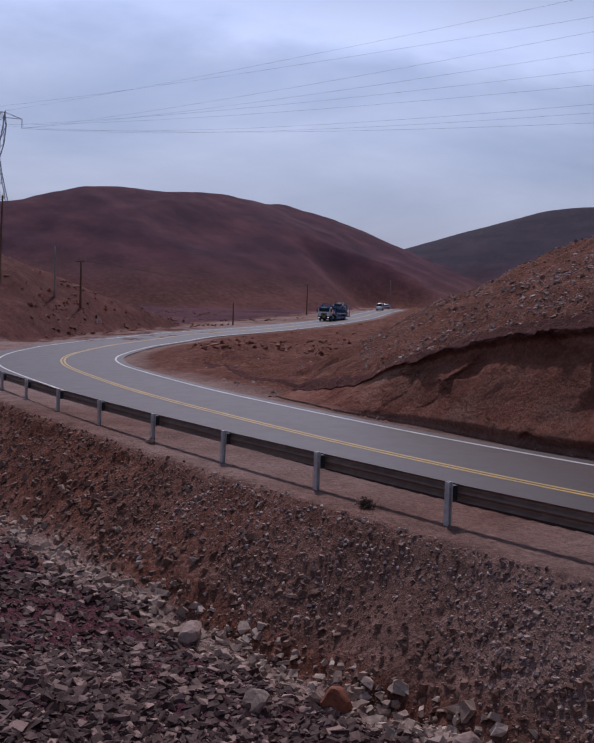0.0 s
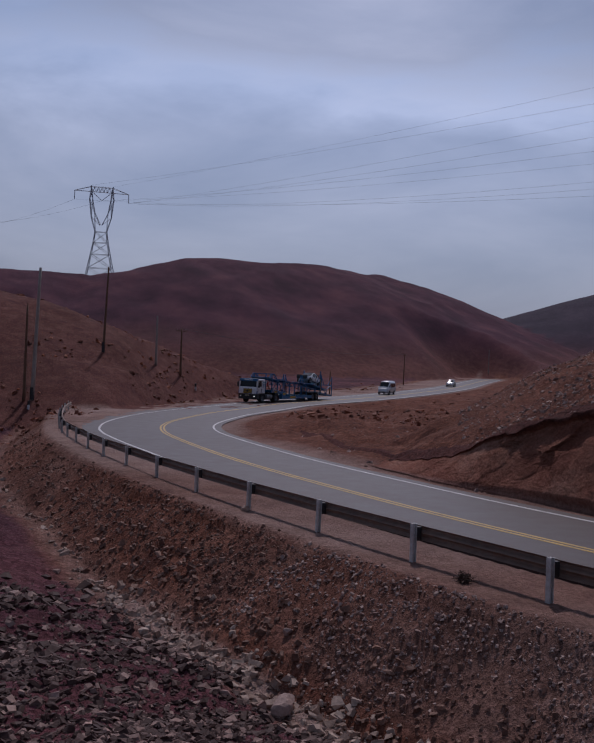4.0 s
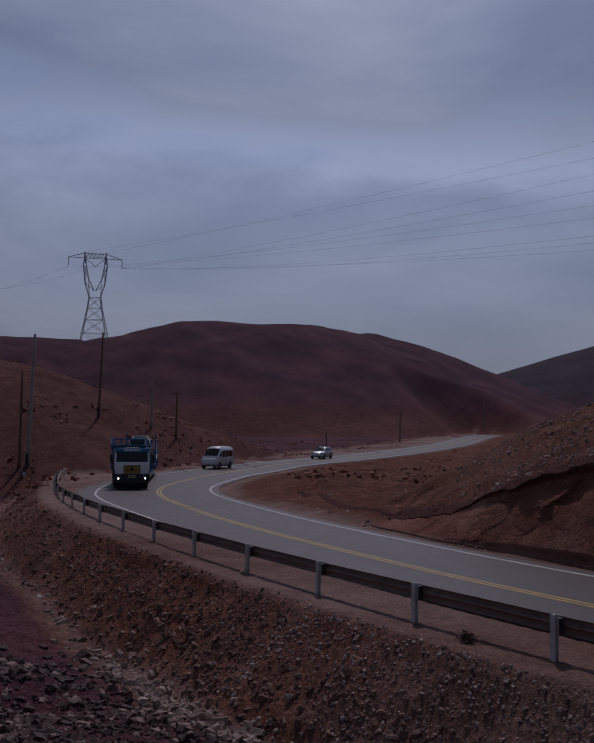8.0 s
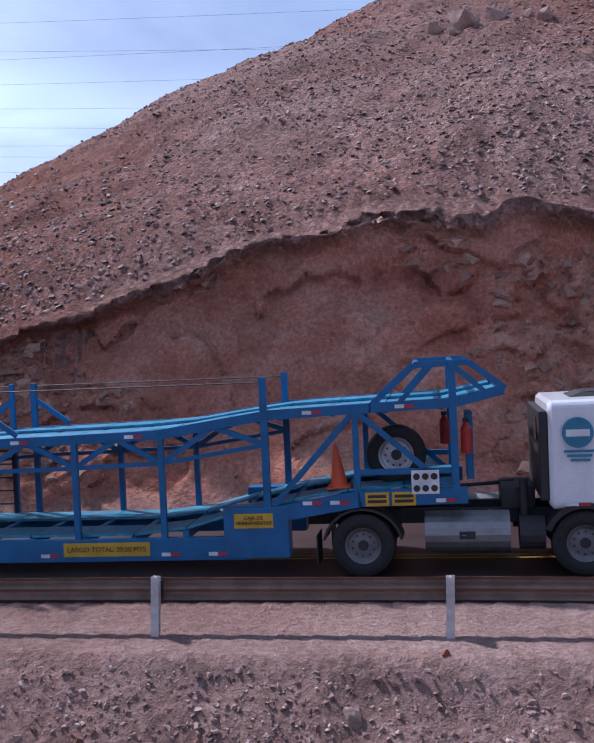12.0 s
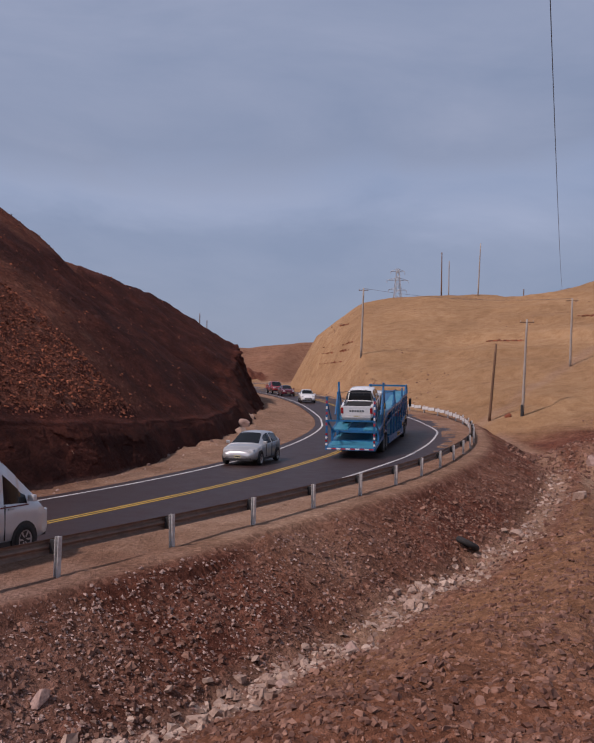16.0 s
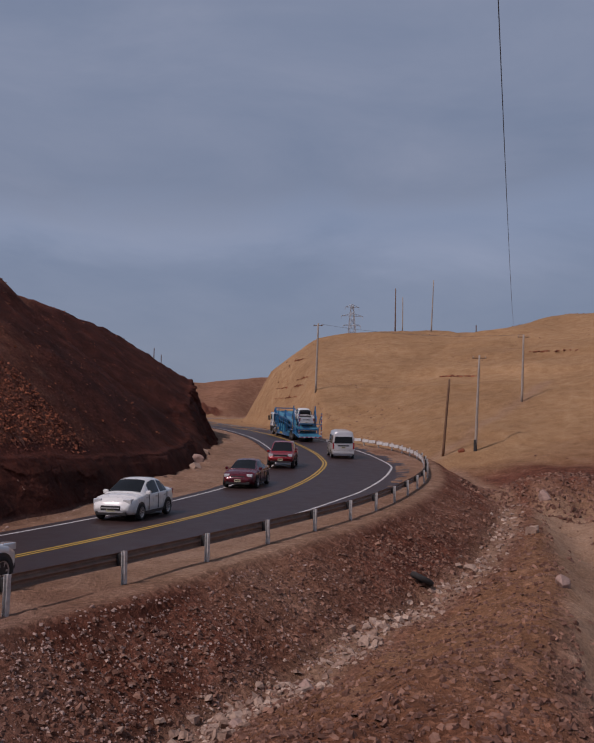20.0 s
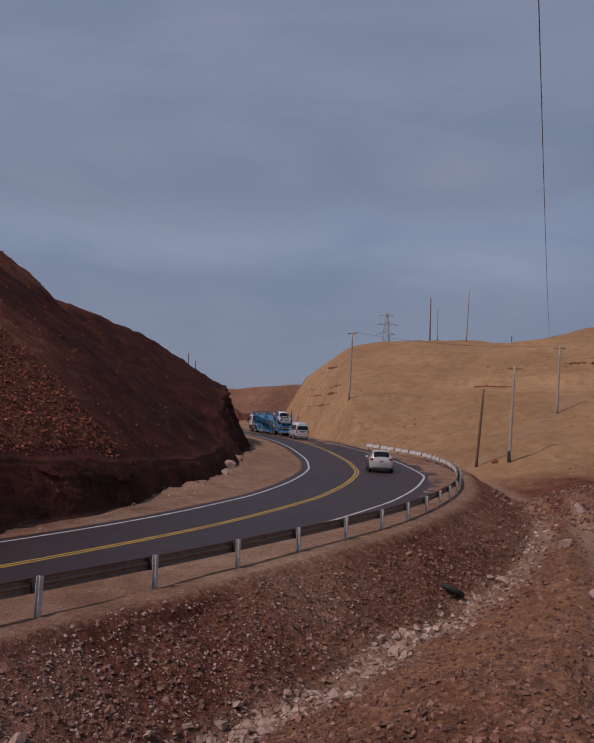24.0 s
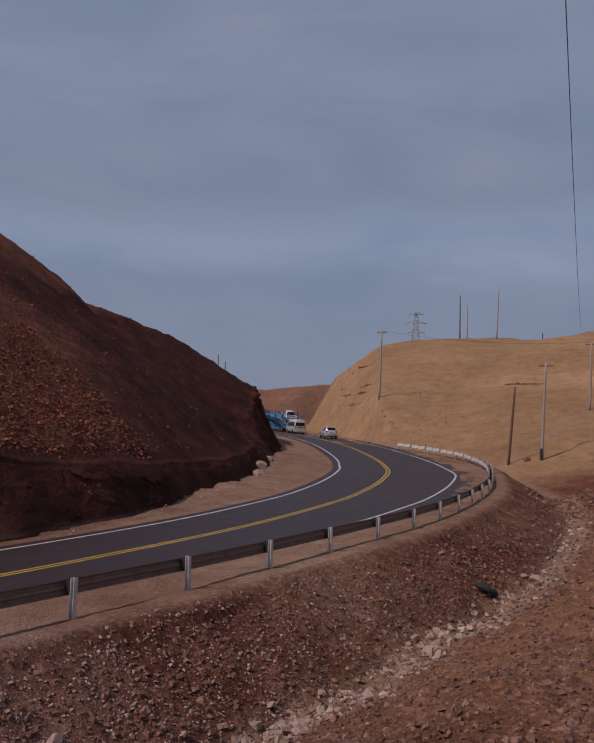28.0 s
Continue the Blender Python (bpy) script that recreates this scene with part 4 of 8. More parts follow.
# ---- guard rail ----
def build_rail():
    rail = empty("guardrail", "weathered steel guardrail on short posts along the road's outer edge", "guardrail")
    s_anchor = GS[np.argmin(np.hypot(GX[:, 0] - 5.54 * UNIT, GX[:, 1] - 11.17 * UNIT))]
    first = s_anchor - 4.0 * int(s_anchor / 4.0)
    st = np.arange(first, GS[-1], 4.0)
    px, py = np.interp(st, GS, GX[:, 0]), np.interp(st, GS, GX[:, 1])
    bi, off = nearest(px, py)
    pz = RZ[bi] - 0.02
    bm = bmesh.new()
    box(bm, -0.008, 0.008, -0.05, 0.05, -0.4, 0.77)
    box(bm, -0.055, -0.008, 0.034, 0.05, -0.4, 0.77)
    box(bm, -0.055, -0.008, -0.05, -0.034, -0.4, 0.77)
    box(bm, 0.008, 0.055, 0.034, 0.05, -0.4, 0.77)
    box(bm, 0.008, 0.055, -0.05, -0.034, -0.4, 0.77)
    post = part("post", bm, M_GALV, rail)
    bm = bmesh.new()
    box(bm, -0.06, 0.06, 0.05, 0.17, 0.42, 0.70, 0.008)
    block = part("spacer_block", bm, M_CHASSIS, rail, "dark spacer block")
    prof = [(0.0, 0.0), (0.045, 0.03), (0.08, 0.055), (0.08, 0.095), (0.02, 0.13), (0.0, 0.155), (0.02, 0.18), (0.08, 0.215), (0.08, 0.255), (0.045, 0.28), (0.0, 0.31)]
    n = len(st)
    poses = []
    for i in range(n):
        a, b = max(i - 1, 0), min(i + 1, n - 1)
        yaw = math.degrees(math.atan2(py[b] - py[a], px[b] - px[a]))
        poses.append(pose(px[i], py[i], pz[i], random.uniform(-1.6, 1.6), random.uniform(-1.2, 1.2), yaw))
        if i == 0:
            post.matrix_local = block.matrix_local = poses[0]
        else:
            again(post, poses[i])
            again(block, poses[i])
    for i in range(n - 1):
        rings = []
        for k, (u, lap) in enumerate(((0, -0.16), (0.5, 0), (1, 0.16))):
            q = poses[i] if u < 0.5 else poses[i + 1]
            p = (Vector((px[i], py[i], pz[i])) * (1 - u) + Vector((px[i + 1], py[i + 1], pz[i + 1])) * u)
            d = Vector((px[i + 1] - px[i], py[i + 1] - py[i], pz[i + 1] - pz[i])).normalized()
            nn = Vector((-d.y, d.x, 0)).normalized()
            p = p + d * lap + Vector((0, 0, 0.405 + 0.004 * (i % 2)))
            rings.append([p + nn * (0.175 + 0.004 * (i % 2) + a) + Vector((0, 0, b)) for a, b in prof] + [p + nn * (0.171 + 0.004 * (i % 2) + a) + Vector((0, 0, b)) for a, b in prof[::-1]])
        bm = bmesh.new()
        loft(bm, rings)
        part("beam", bm, M_RAILBACK, rail, "dusty corrugated steel beam")
        # on the bend, added pale sheets stand for the rail's own bright traffic face
        if px[i] > 60:
            d = Vector((px[i + 1] - px[i], py[i + 1] - py[i], 0)).normalized()
            nn = Vector((-d.y, d.x, 0))
            for u in (0.27, 0.73):
                p = Vector((px[i] * (1 - u) + px[i + 1] * u, py[i] * (1 - u) + py[i + 1] * u, pz[i] * (1 - u) + pz[i + 1] * u)) + nn * 0.275
                bm = bmesh.new()
                panel(bm, [p - d * 0.86 + Vector((0, 0, 0.42)), p + d * 0.86 + Vector((0, 0, 0.42)), p + d * 0.86 + Vector((0, 0, 0.72)), p - d * 0.86 + Vector((0, 0, 0.72))], nn, 0.012)
                part("marker_sheet", bm, M_REFW, rail, "white sheet standing for the bright rail face")
    return rail


guardrail = build_rail()


# ---- poles, wires, pylons ----
def pole(x, y, h, mat, label, lean=(0, 0), r0=0.15, r1=0.09, dark_base=False, arm=True):
    z = ground_z(x, y) - 0.25
    th = empty("utility_pole", label, "pole", Matrix.Translation((x, y, z)), "poles by the road")
    bm = bmesh.new()
    rings = []
    for k in range(7):
        u = k / 6
        r = r0 * (1 - u) + r1 * u
        c = Vector((lean[0] * u, lean[1] * u, (h + 0.25) * u))
        rings.append([c + Vector((r * math.cos(a), r * math.sin(a), 0)) for a in [2 * math.pi * j / 10 for j in range(10)]])
    loft(bm, rings)
    part("shaft", bm, mat, th, smooth=True)
    top = Vector((lean[0], lean[1], h + 0.25))
    if arm:
        bm = bmesh.new()
        box(bm, -0.05, 0.05, -0.7, 0.7, -0.35, -0.25, 0.01)
        part("crossarm", bm, M_WOOD, th, m=Matrix.Translation(top))
        for yy in (-0.6, 0.0, 0.6):
            bm = bmesh.new()
            tube(bm, (0, yy, -0.25), (0, yy, -0.08), 0.035, 6, 0.02)
            part("insulator", bm, M_CONC, th, m=Matrix.Translation(top))
    if dark_base:
        bm = bmesh.new()
        tube(bm, (0, 0, 0.2), (0, 0, 1.35), r0 + 0.02, 10, r0 + 0.01)
        part("painted_base", bm, M_CHASSIS, th, "black painted base band")
    return Vector((x, y, z)) + top


W_, C_ = M_WOOD, M_CONC
tops = [
    pole(-83.3, 37.9, 8.8, W_, "dark wooden utility pole on the red slope", (0.05, 0.1), arm=False),
    pole(-83.1, 38.6, 12.1, C_, "tall pale concrete pole on the red slope", (0.2, 0.4), 0.2, 0.12, True, False),
    pole(-93.3, 51.4, 9.2, W_, "dark utility pole on the red spur", (0.15, 0.3), dark_base=True, arm=False),
    pole(-96.3, 60.0, 5.7, C_, "pale concrete utility pole behind the road bend", arm=False),
    pole(-97.3, 64.1, 5.7, W_, "dark wooden utility pole behind the road bend"),
    pole(-155.2, 164.3, 7.2, W_, "dark wooden utility pole on the far flat"),
    pole(-207.6, 261.3, 8.4, C_, "pale concrete pole far along the valley"),
    pole(-113.2, 102.9, 3.7, W_, "short wooden post beside the far road", r0=0.11, r1=0.09, arm=False),
    pole(135.5, 23.5, 9.8, C_, "pale concrete utility pole at the foot of the sand hill", (0, -0.2), 0.17, 0.11),
    pole(97.4, 3.9, 7.7, W_, "leaning brown wooden pole beyond the road bend", (0, -0.6), 0.15, 0.11, arm=False),
    pole(97.0, 0.7, 9.5, C_, "brownish utility pole with a black base beyond the bend", (0, -0.35), 0.16, 0.10, True),
    pole(118.4, -4.6, 8.1, C_, "pale concrete utility pole on the sandy slope", (0, -0.2), 0.16, 0.11),
    pole(190.5, 17.2, 8.6, W_, "dark utility pole on the skyline of the sand hill", arm=False),
    pole(191.0, 15.8, 6.8, C_, "thin pale pole on the skyline of the sand hill", arm=False, r0=0.12, r1=0.08),
    pole(192.7, 10.2, 10.4, C_, "tall pale pole on the skyline of the sand hill", (0, -0.4), arm=False),
    pole(197.0, 1.4, 1.6, W_, "short post on the skyline of the sand hill", arm=False, r0=0.12),
    pole(100.6, 35.6, 1.3, W_, "short dark pole on the crest of the red hill", arm=False, r0=0.06, r1=0.04),
    pole(101.9, 35.2, 1.0, W_, "thin post on the crest of the red hill", arm=False, r0=0.05, r1=0.04),
]


def wire(points, r, label="thin dark overhead wire", sag=0.0, name="overhead_wire"):
    a, b = Vector(points[0]), Vector(points[-1])
    bm = bmesh.new()
    rings = []
    n = 28
    for k in range(n + 1):
        u = k / n
        p = a.lerp(b, u) - Vector((0, 0, sag * 4 * u * (1 - u)))
        d = (b - a).normalized()
        side = Vector((-d.y, d.x, 0)).normalized()
        rings.append([p + side * r * math.cos(t) + Vector((0, 0, 1)) * r * math.sin(t) for t in (0.5, 2.1, 3.7, 5.2)])
    loft(bm, rings)
    ob = part(name, bm, M_WIRE)
    return tagged(ob, label, "wire", "overhead wires")


def lattice(x, y, h, w0, label, spread=9.0):
    """A high-voltage tower: waisted lattice body, open V head and a crossbeam."""
    z = ground_z(x, y) - 0.5
    yaw = math.degrees(math.atan2(y, x)) - 90 + 8
    th = empty("transmission_tower", label, "pylon", pose(x, y, z, 0, 0, yaw), "transmission towers")
    lev = [(0.0, w0), (0.16, w0 * 0.80), (0.30, w0 * 0.62), (0.42, w0 * 0.48), (0.53, w0 * 0.38)]
    r = h * 0.0035
    legs, brace = [bmesh.new() for _ in range(4)], bmesh.new()
    for (u, a), (v, b) in zip(lev, lev[1:]):
        c0 = [Vector((sx * a, sy * a * 0.6, u * h)) for sx, sy in ((-1, -1), (1, -1), (1, 1), (-1, 1))]
        c1 = [Vector((sx * b, sy * b * 0.6, v * h)) for sx, sy in ((-1, -1), (1, -1), (1, 1), (-1, 1))]
        for i in range(4):
            tube(legs[i], c0[i], c1[i], r, 5)
            j = (i + 1) % 4
            tube(brace, c0[i], c1[j], r * 0.6, 4)
            tube(brace, c0[j], c1[i], r * 0.6, 4)
            tube(brace, c1[i], c1[j], r * 0.6, 4)
    for lg in legs:
        part("leg", lg, M_LATTICE, th)
    part("bracing", brace, M_LATTICE, th)
    a = w0 * 0.38
    head = bmesh.new()
    for sx in (-1, 1):
        pts = [(sx * a, 0.53), (sx * a * 1.75, 0.68), (sx * a * 2.1, 0.86), (sx * a * 1.9, 0.955), (sx * a * 1.9, 1.0)]
        inn = [(sx * a * 0.15, 0.60), (sx * a * 1.15, 0.72), (sx * a * 1.6, 0.86), (sx * a * 1.7, 0.93), (sx * a * 1.9, 0.955)]
        for k in range(4):
            for yy in (-a * 0.4, a * 0.4):
                p, q = (pts[k][0], yy, pts[k][1] * h), (pts[k + 1][0], yy, pts[k + 1][1] * h)
                tube(head, p, q, r * 0.9, 5)
                p2, q2 = (inn[k][0], yy, inn[k][1] * h), (inn[k + 1][0], yy, inn[k + 1][1] * h)
                tube(head, p2, q2, r * 0.8, 5)
                tube(head, p, q2, r * 0.5, 4)
                tube(head, p2, q, r * 0.5, 4)
    part("head_frame", head, M_LATTICE, th)
    beam = bmesh.new()
    for yy in (-a * 0.4, a * 0.4):
        tube(beam, (-spread, yy * 0.2, h * 0.935), (spread, yy * 0.2, h * 0.935), r * 0.8, 5)
        tube(beam, (-spread, yy * 0.2, h * 0.935), (-a * 1.9, yy, h * 0.985), r * 0.7, 5)
        tube(beam, (spread, yy * 0.2, h * 0.935), (a * 1.9, yy, h * 0.985), r * 0.7, 5)
        tube(beam, (-a * 1.9, yy, h * 0.985), (a * 1.9, yy, h * 0.985), r * 0.7, 5)
        for k in range(12):
            x0 = -a * 1.9 + k * a * 3.8 / 12
            tube(beam, (x0, yy, h * (0.935 if k % 2 else 0.985)), (x0 + a * 3.8 / 12, yy, h * (0.985 if k % 2 else 0.935)), r * 0.45, 4)
    part("crossbeam", beam, M_LATTICE, th)
    for sx in (-spread, spread):
        ins = bmesh.new()
        tube(ins, (sx, 0, h * 0.935), (sx, 0, h * 0.845), r * 1.1, 6)
        part("insulator_string", ins, M_LATTICE, th)
    ins = bmesh.new()
    tube(ins, (-a * 1.5, 0, h * 0.925), (0, 0, h * 0.85), r * 0.9, 5)
    tube(ins, (a * 1.5, 0, h * 0.925), (0, 0, h * 0.85), r * 0.9, 5)
    part("insulator_string", ins, M_LATTICE, th)
    m = pose(x, y, z, 0, 0, yaw)
    return [m @ Vector((-spread, 0, h * 0.845)), m @ Vector((0, 0, h * 0.85)), m @ Vector((spread, 0, h * 0.845)), m @ Vector((-a * 1.9, 0, h)), m @ Vector((a * 1.9, 0, h))]


def small_tower(x, y, top, label):
    """A narrow square lattice mast with three pairs of short arms."""
    z = ground_z(x, y) - 0.5
    h = top - z
    th = empty("transmission_tower", label, "pylon", pose(x, y, z, 0, 0, math.degrees(math.atan2(y, x)) - 90 + 10), "transmission towers")
    w = lambda u: 2.0 * (1 - u) + 0.35
    corner = ((-1, -1), (1, -1), (1, 1), (-1, 1))
    brace = bmesh.new()
    n = 12
    for i, (a, b) in enumerate(corner):
        bm = bmesh.new()
        tube(bm, (a * w(0), b * w(0), 0), (a * w(1), b * w(1), h), 0.10, 5)
        part("leg", bm, M_LATTICE, th)
        c, d = corner[(i + 1) % 4]
        for k in range(n):
            u, v = k / n, (k + 1) / n
            tube(brace, (a * w(u), b * w(u), u * h), (c * w(v), d * w(v), v * h), 0.06, 4)
            tube(brace, (c * w(u), d * w(u), u * h), (a * w(v), b * w(v), v * h), 0.06, 4)
    part("bracing", brace, M_LATTICE, th)
    for dz, r in ((0.8, 2.2), (3.6, 3.4), (6.6, 2.8)):
        bm = bmesh.new()
        tube(bm, (-r, 0, h - dz), (r, 0, h - dz), 0.09, 5)
        tube(bm, (-r, 0, h - dz), (0, 0, h - dz + 0.9), 0.07, 4)
        tube(bm, (r, 0, h - dz), (0, 0, h - dz + 0.9), 0.07, 4)
        part("crossarm", bm, M_LATTICE, th)
        for sx in (-r, r):
            bm = bmesh.new()
            tube(bm, (sx, 0, h - dz), (sx, 0, h - dz - 0.9), 0.07, 5)
            part("insulator_string", bm, M_LATTICE, th)


def at_dir(az, el, d):
    a = radians(az)
    return Vector((d * math.sin(a), d * math.cos(a), EYE_Z + d * math.tan(radians(el))))


T1 = lattice(-324.0, 176.0, 36.5, 5.6, "steel lattice transmission tower on the ridge", 10.0)
small_tower(297.2, 40.4, 50.1, "distant narrow lattice tower behind the sand hill")
for k, el, sag in ((4, 14.8, 2.0), (3, 13.9, 2.0), (2, 13.0, 2.5), (2, 12.1, 2.5), (1, 11.3, 3.0), (1, 10.6, 3.0), (2, 9.6, 4.5), (2, 9.2, 4.5), (0, 8.8, 4.5)):
    over = at_dir(-32.4, el, 190) + Vector((0, 0, 0.89 * sag))
    wire([T1[k], T1[k].lerp(over, 1.5)], 0.016, "thin grey high-voltage conductor", sag)
for k in (0, 1):
    wire([T1[k], at_dir(-72, 5.2 + 0.5 * k, 430)], 0.03, "thin grey high-voltage conductor", 4.0)
wire([at_dir(91.75, 7.25, 196), at_dir(90.35, 33, 22)], 0.020, "dark service cable crossing high above the wash", 2.2)
wire([tops[4], tops[5]], 0.02, sag=1.2)
wire([tops[8], tops[11]], 0.02, sag=0.8)


# ---- loose stones ----
def rocks(name, pos, size, mat, label, flat=0.6, seed=1, up=None):
    """Many small angular stones in one mesh, lying on the ground."""
    r = np.random.RandomState(seed)
    n = len(pos)
    spin = 1.0 if up is None else 0.45
    base = np.array([(-1, -1, -1), (1, -1, -1), (1, 1, -1), (-1, 1, -1), (-1, -1, 1), (1, -1, 1), (1, 1, 1), (-1, 1, 1)], float) * 0.5
    v = base[None] + r.uniform(-0.24, 0.24, (n, 8, 3))
    v[:, 4:, :2] *= r.uniform(0.35, 0.95, (n, 1, 2))
    sc = np.stack([r.uniform(0.7, 1.45, n), r.uniform(0.6, 1.1, n), r.uniform(0.35, 0.95, n) * flat / 0.6], 1) * size[:, None]
    v *= sc[:, None, :]
    a, t, q = r.uniform(0, 6.283, n), r.uniform(-0.5, 0.5, n), r.uniform(-0.5, 0.5, n)
    ca, sa, ct, st, cq, sq = np.cos(a), np.sin(a), np.cos(t * spin), np.sin(t * spin), np.cos(q * spin), np.sin(q * spin)
    y = v[..., 1] * ct[:, None] - v[..., 2] * st[:, None]
    z = v[..., 1] * st[:, None] + v[..., 2] * ct[:, None]
    x = v[..., 0] * cq[:, None] + z * sq[:, None]
    z = -v[..., 0] * sq[:, None] + z * cq[:, None]
    x, y = x * ca[:, None] - y * sa[:, None], x * sa[:, None] + y * ca[:, None]
    if up is not None:
        # lay each stone on its slope: up is the ground's normal
        e1 = np.cross(np.array([0.0, 1.0, 0.0]), up)
        e1 /= np.linalg.norm(e1, axis=1)[:, None]
        e2 = np.cross(up, e1)
        w = x[..., None] * e1[:, None] + y[..., None] * e2[:, None] + z[..., None] * up[:, None]
        x, y, z = w[..., 0], w[..., 1], w[..., 2]
    p = np.stack([x, y, z], -1) + pos[:, None, :] + np.stack([0 * size, 0 * size, size * 0.12], -1)[:, None, :]
    quad = np.array([(4, 5, 6, 7), (0, 1, 5, 4), (1, 2, 6, 5), (2, 3, 7, 6), (3, 0, 4, 7)])
    f = (quad[None] + (np.arange(n) * 8)[:, None, None]).reshape(-1, 4)
    me = bpy.data.meshes.new(name)
    me.vertices.add(n * 8)
    me.vertices.foreach_set("co", p.astype(np.float32).ravel())
    me.loops.add(f.size)
    me.loops.foreach_set("vertex_index", f.astype(np.int32).ravel())
    me.polygons.add(len(f))
    me.polygons.foreach_set("loop_start", np.arange(0, f.size, 4, dtype=np.int32))
    me.polygons.foreach_set("use_smooth", np.zeros(len(f), bool))
    me.update(calc_edges=True)
    me.materials.append(mat)
    return tagged(new(name, me), label, "stones", kind="stuff")


def scatter(n, az0, az1, r0, r1, seed, power=1.0):
    r = np.random.RandomState(seed)
    a = np.radians(r.uniform(az0, az1, n))
    d = r0 * (r1 / r0) ** (r.uniform(0, 1, n) ** power)
    x, y = d * np.sin(a), d * np.cos(a)
    z, zone, which, face, off, s = height(x, y)
    return np.column_stack([x, y, z]), which, face, off, s, r


def sizes(r, n, lo, hi, k=2.5):
    return lo + (hi - lo) * r.uniform(0, 1, n) ** k


def scatter_all():
    p, w, fc, off, s, r = scatter(520000, -70, 99, 8.0, 64, 5)
    bi = nearest(p[:, 0], p[:, 1])[0]
    e = (-off - RAIL_OFF[bi] - 1.0) / GULLY[bi]
    cl = fbm(p[:, 0], p[:, 1], 77, 3.0, 3)
    d = np.hypot(p[:, 0], p[:, 1])
    near = np.where(p[:, 0] < 4, np.clip(d / 20, 0.8, 1.3), np.clip(d / 30, 0.8, 1.2))
    out = (w == 0) & (off < 0)
    west = p[:, 0] < 4
    k = r.rand(len(e))
    # gravel spilled from the shoulder over the upper bank
    spill = np.where(west, sm(e, -0.05, 0.35) * (1 - sm(e + 1.6 * cl, 1.2, 2.3)), sm(e, 0.0, 0.5) * (1 - sm(e, 2.6, 3.2)) * (0.55 + 0.6 * (cl > 0)))
    ok = out & (k < 0.8 * spill)
    ok &= (np.abs(p[:, 0] - 3) > 8) | (r.rand(len(e)) < 0.4)
    size = sizes(r, len(e), 0.018, 0.10, 3.2) * near
    grey = (p[:, 0] > -17) & (p[:, 0] < 13 + 18 * r.rand(len(e)))
    for sel, mt, text, sd in ((ok & grey, M_STONE, "grey and brown gravel spilled over the road embankment", 6), (ok & ~grey, M_CLOD, "red-brown gravel spilled over the road embankment", 36)):
        rocks("embankment_gravel", p[sel], size[sel], mt, text, 0.5, sd)
    # red clods on the bare lower bank and on the bench east of the gully
    bare = np.where(west, sm(e, 0.9, 1.6) * (1 - sm(e, 2.7, 3.2)) * 0.24, 0.35 * sm(e, 0.3, 1.0) - 0.08 * sm(e, 3.3, 4.0))
    ok = out & (r.rand(len(e)) < bare) & ~((p[:, 1] < -1.0 - 0.048 * p[:, 0]) & (p[:, 0] > 14) & (k > 0.12))
    rocks("bank_clods", p[ok], sizes(r, int(ok.sum()), 0.025, 0.16, 3.4) * near[ok], M_CLOD, "red-brown clods and stones on the bare embankment", 0.55, 16)
    # slabby rubble on the slope below the eye
    ok = out & west & (e > 3.2) & (r.rand(len(e)) < 0.85 * sm(p[:, 0], -26, -15) * sm(e, 3.2, 3.9) * (0.45 + 0.75 * (cl > -0.15)))
    rocks("slate_rubble", p[ok], sizes(r, int(ok.sum()), 0.035, 0.24, 3.0) * near[ok], M_SLATE, "dark flat slate rubble covering the near slope", 0.32, 26)
    g = np.exp(-((e - 3.1) / 0.62) ** 2) * out * (1 - 0.6 * sm(-s, 16, 24))
    ok = g > r.rand(len(e)) * 2.4 + 0.15
    rocks("gully_stones", p[ok], sizes(r, int(ok.sum()), 0.03, 0.24, 3.6), M_STONE_PALE, "pale angular stones along the gully bottom", 0.5, 7)
    p, w, fc, off, s, r = scatter(130000, -40, 74, 22, 112, 8, 1.0)
    cl = fbm(p[:, 0], p[:, 1], 91, 8.0, 3)
    ok = (w == 1) & ~fc & (cl > -0.6 + 0.7 * r.rand(len(cl)))
    east = p[:, 0] > 0.75 * p[:, 1]
    scree = (s + 10 * cl < 48) & (off + 5 * cl < 16)
    ok &= ~east | scree | (r.rand(len(cl)) < 0.25)
    q, east = p[ok], east[ok]
    p2, w2, fc2, off2, s2, r2 = scatter(60000, 50, 76, 30, 62, 58)
    more = (w2 == 1) & ~fc2 & (s2 + 10 * fbm(p2[:, 0], p2[:, 1], 91, 8.0, 3) < 48) & (off2 + 5 * fbm(p2[:, 0], p2[:, 1], 91, 8.0, 3) < 16)
    q, east = np.vstack([q, p2[more]]), np.concatenate([east, np.ones(int(more.sum()), bool)])
    for sel, name, mt, text, sd in ((~east, "hillside_stones", M_STONE, "loose red-brown and grey stones scattered over the hillside", 9), (east, "red_hill_stones", M_STONE_RED, "loose orange-red stones covering the dark hillside", 11)):
        rocks(name, q[sel], sizes(r, int(sel.sum()), 0.03, 0.17, 3.2) * (0.95 if sd == 11 else 1.0), mt, text, 0.45, sd)
    r = np.random.RandomState(28)
    pick = r.choice(len(BANK_SPOTS), 1500, replace=False)
    up = np.column_stack([-BANK_IN[pick] * 0.75, r.uniform(0.4, 1.0, len(pick))])
    up /= np.linalg.norm(up, axis=1)[:, None]
    rocks("bank_slabs", BANK_SPOTS[pick], sizes(r, len(pick), 0.06, 0.34, 2.8), M_SLAB, "broken red-brown rock slabs sticking out of the cut bank", 0.25, 10, up)
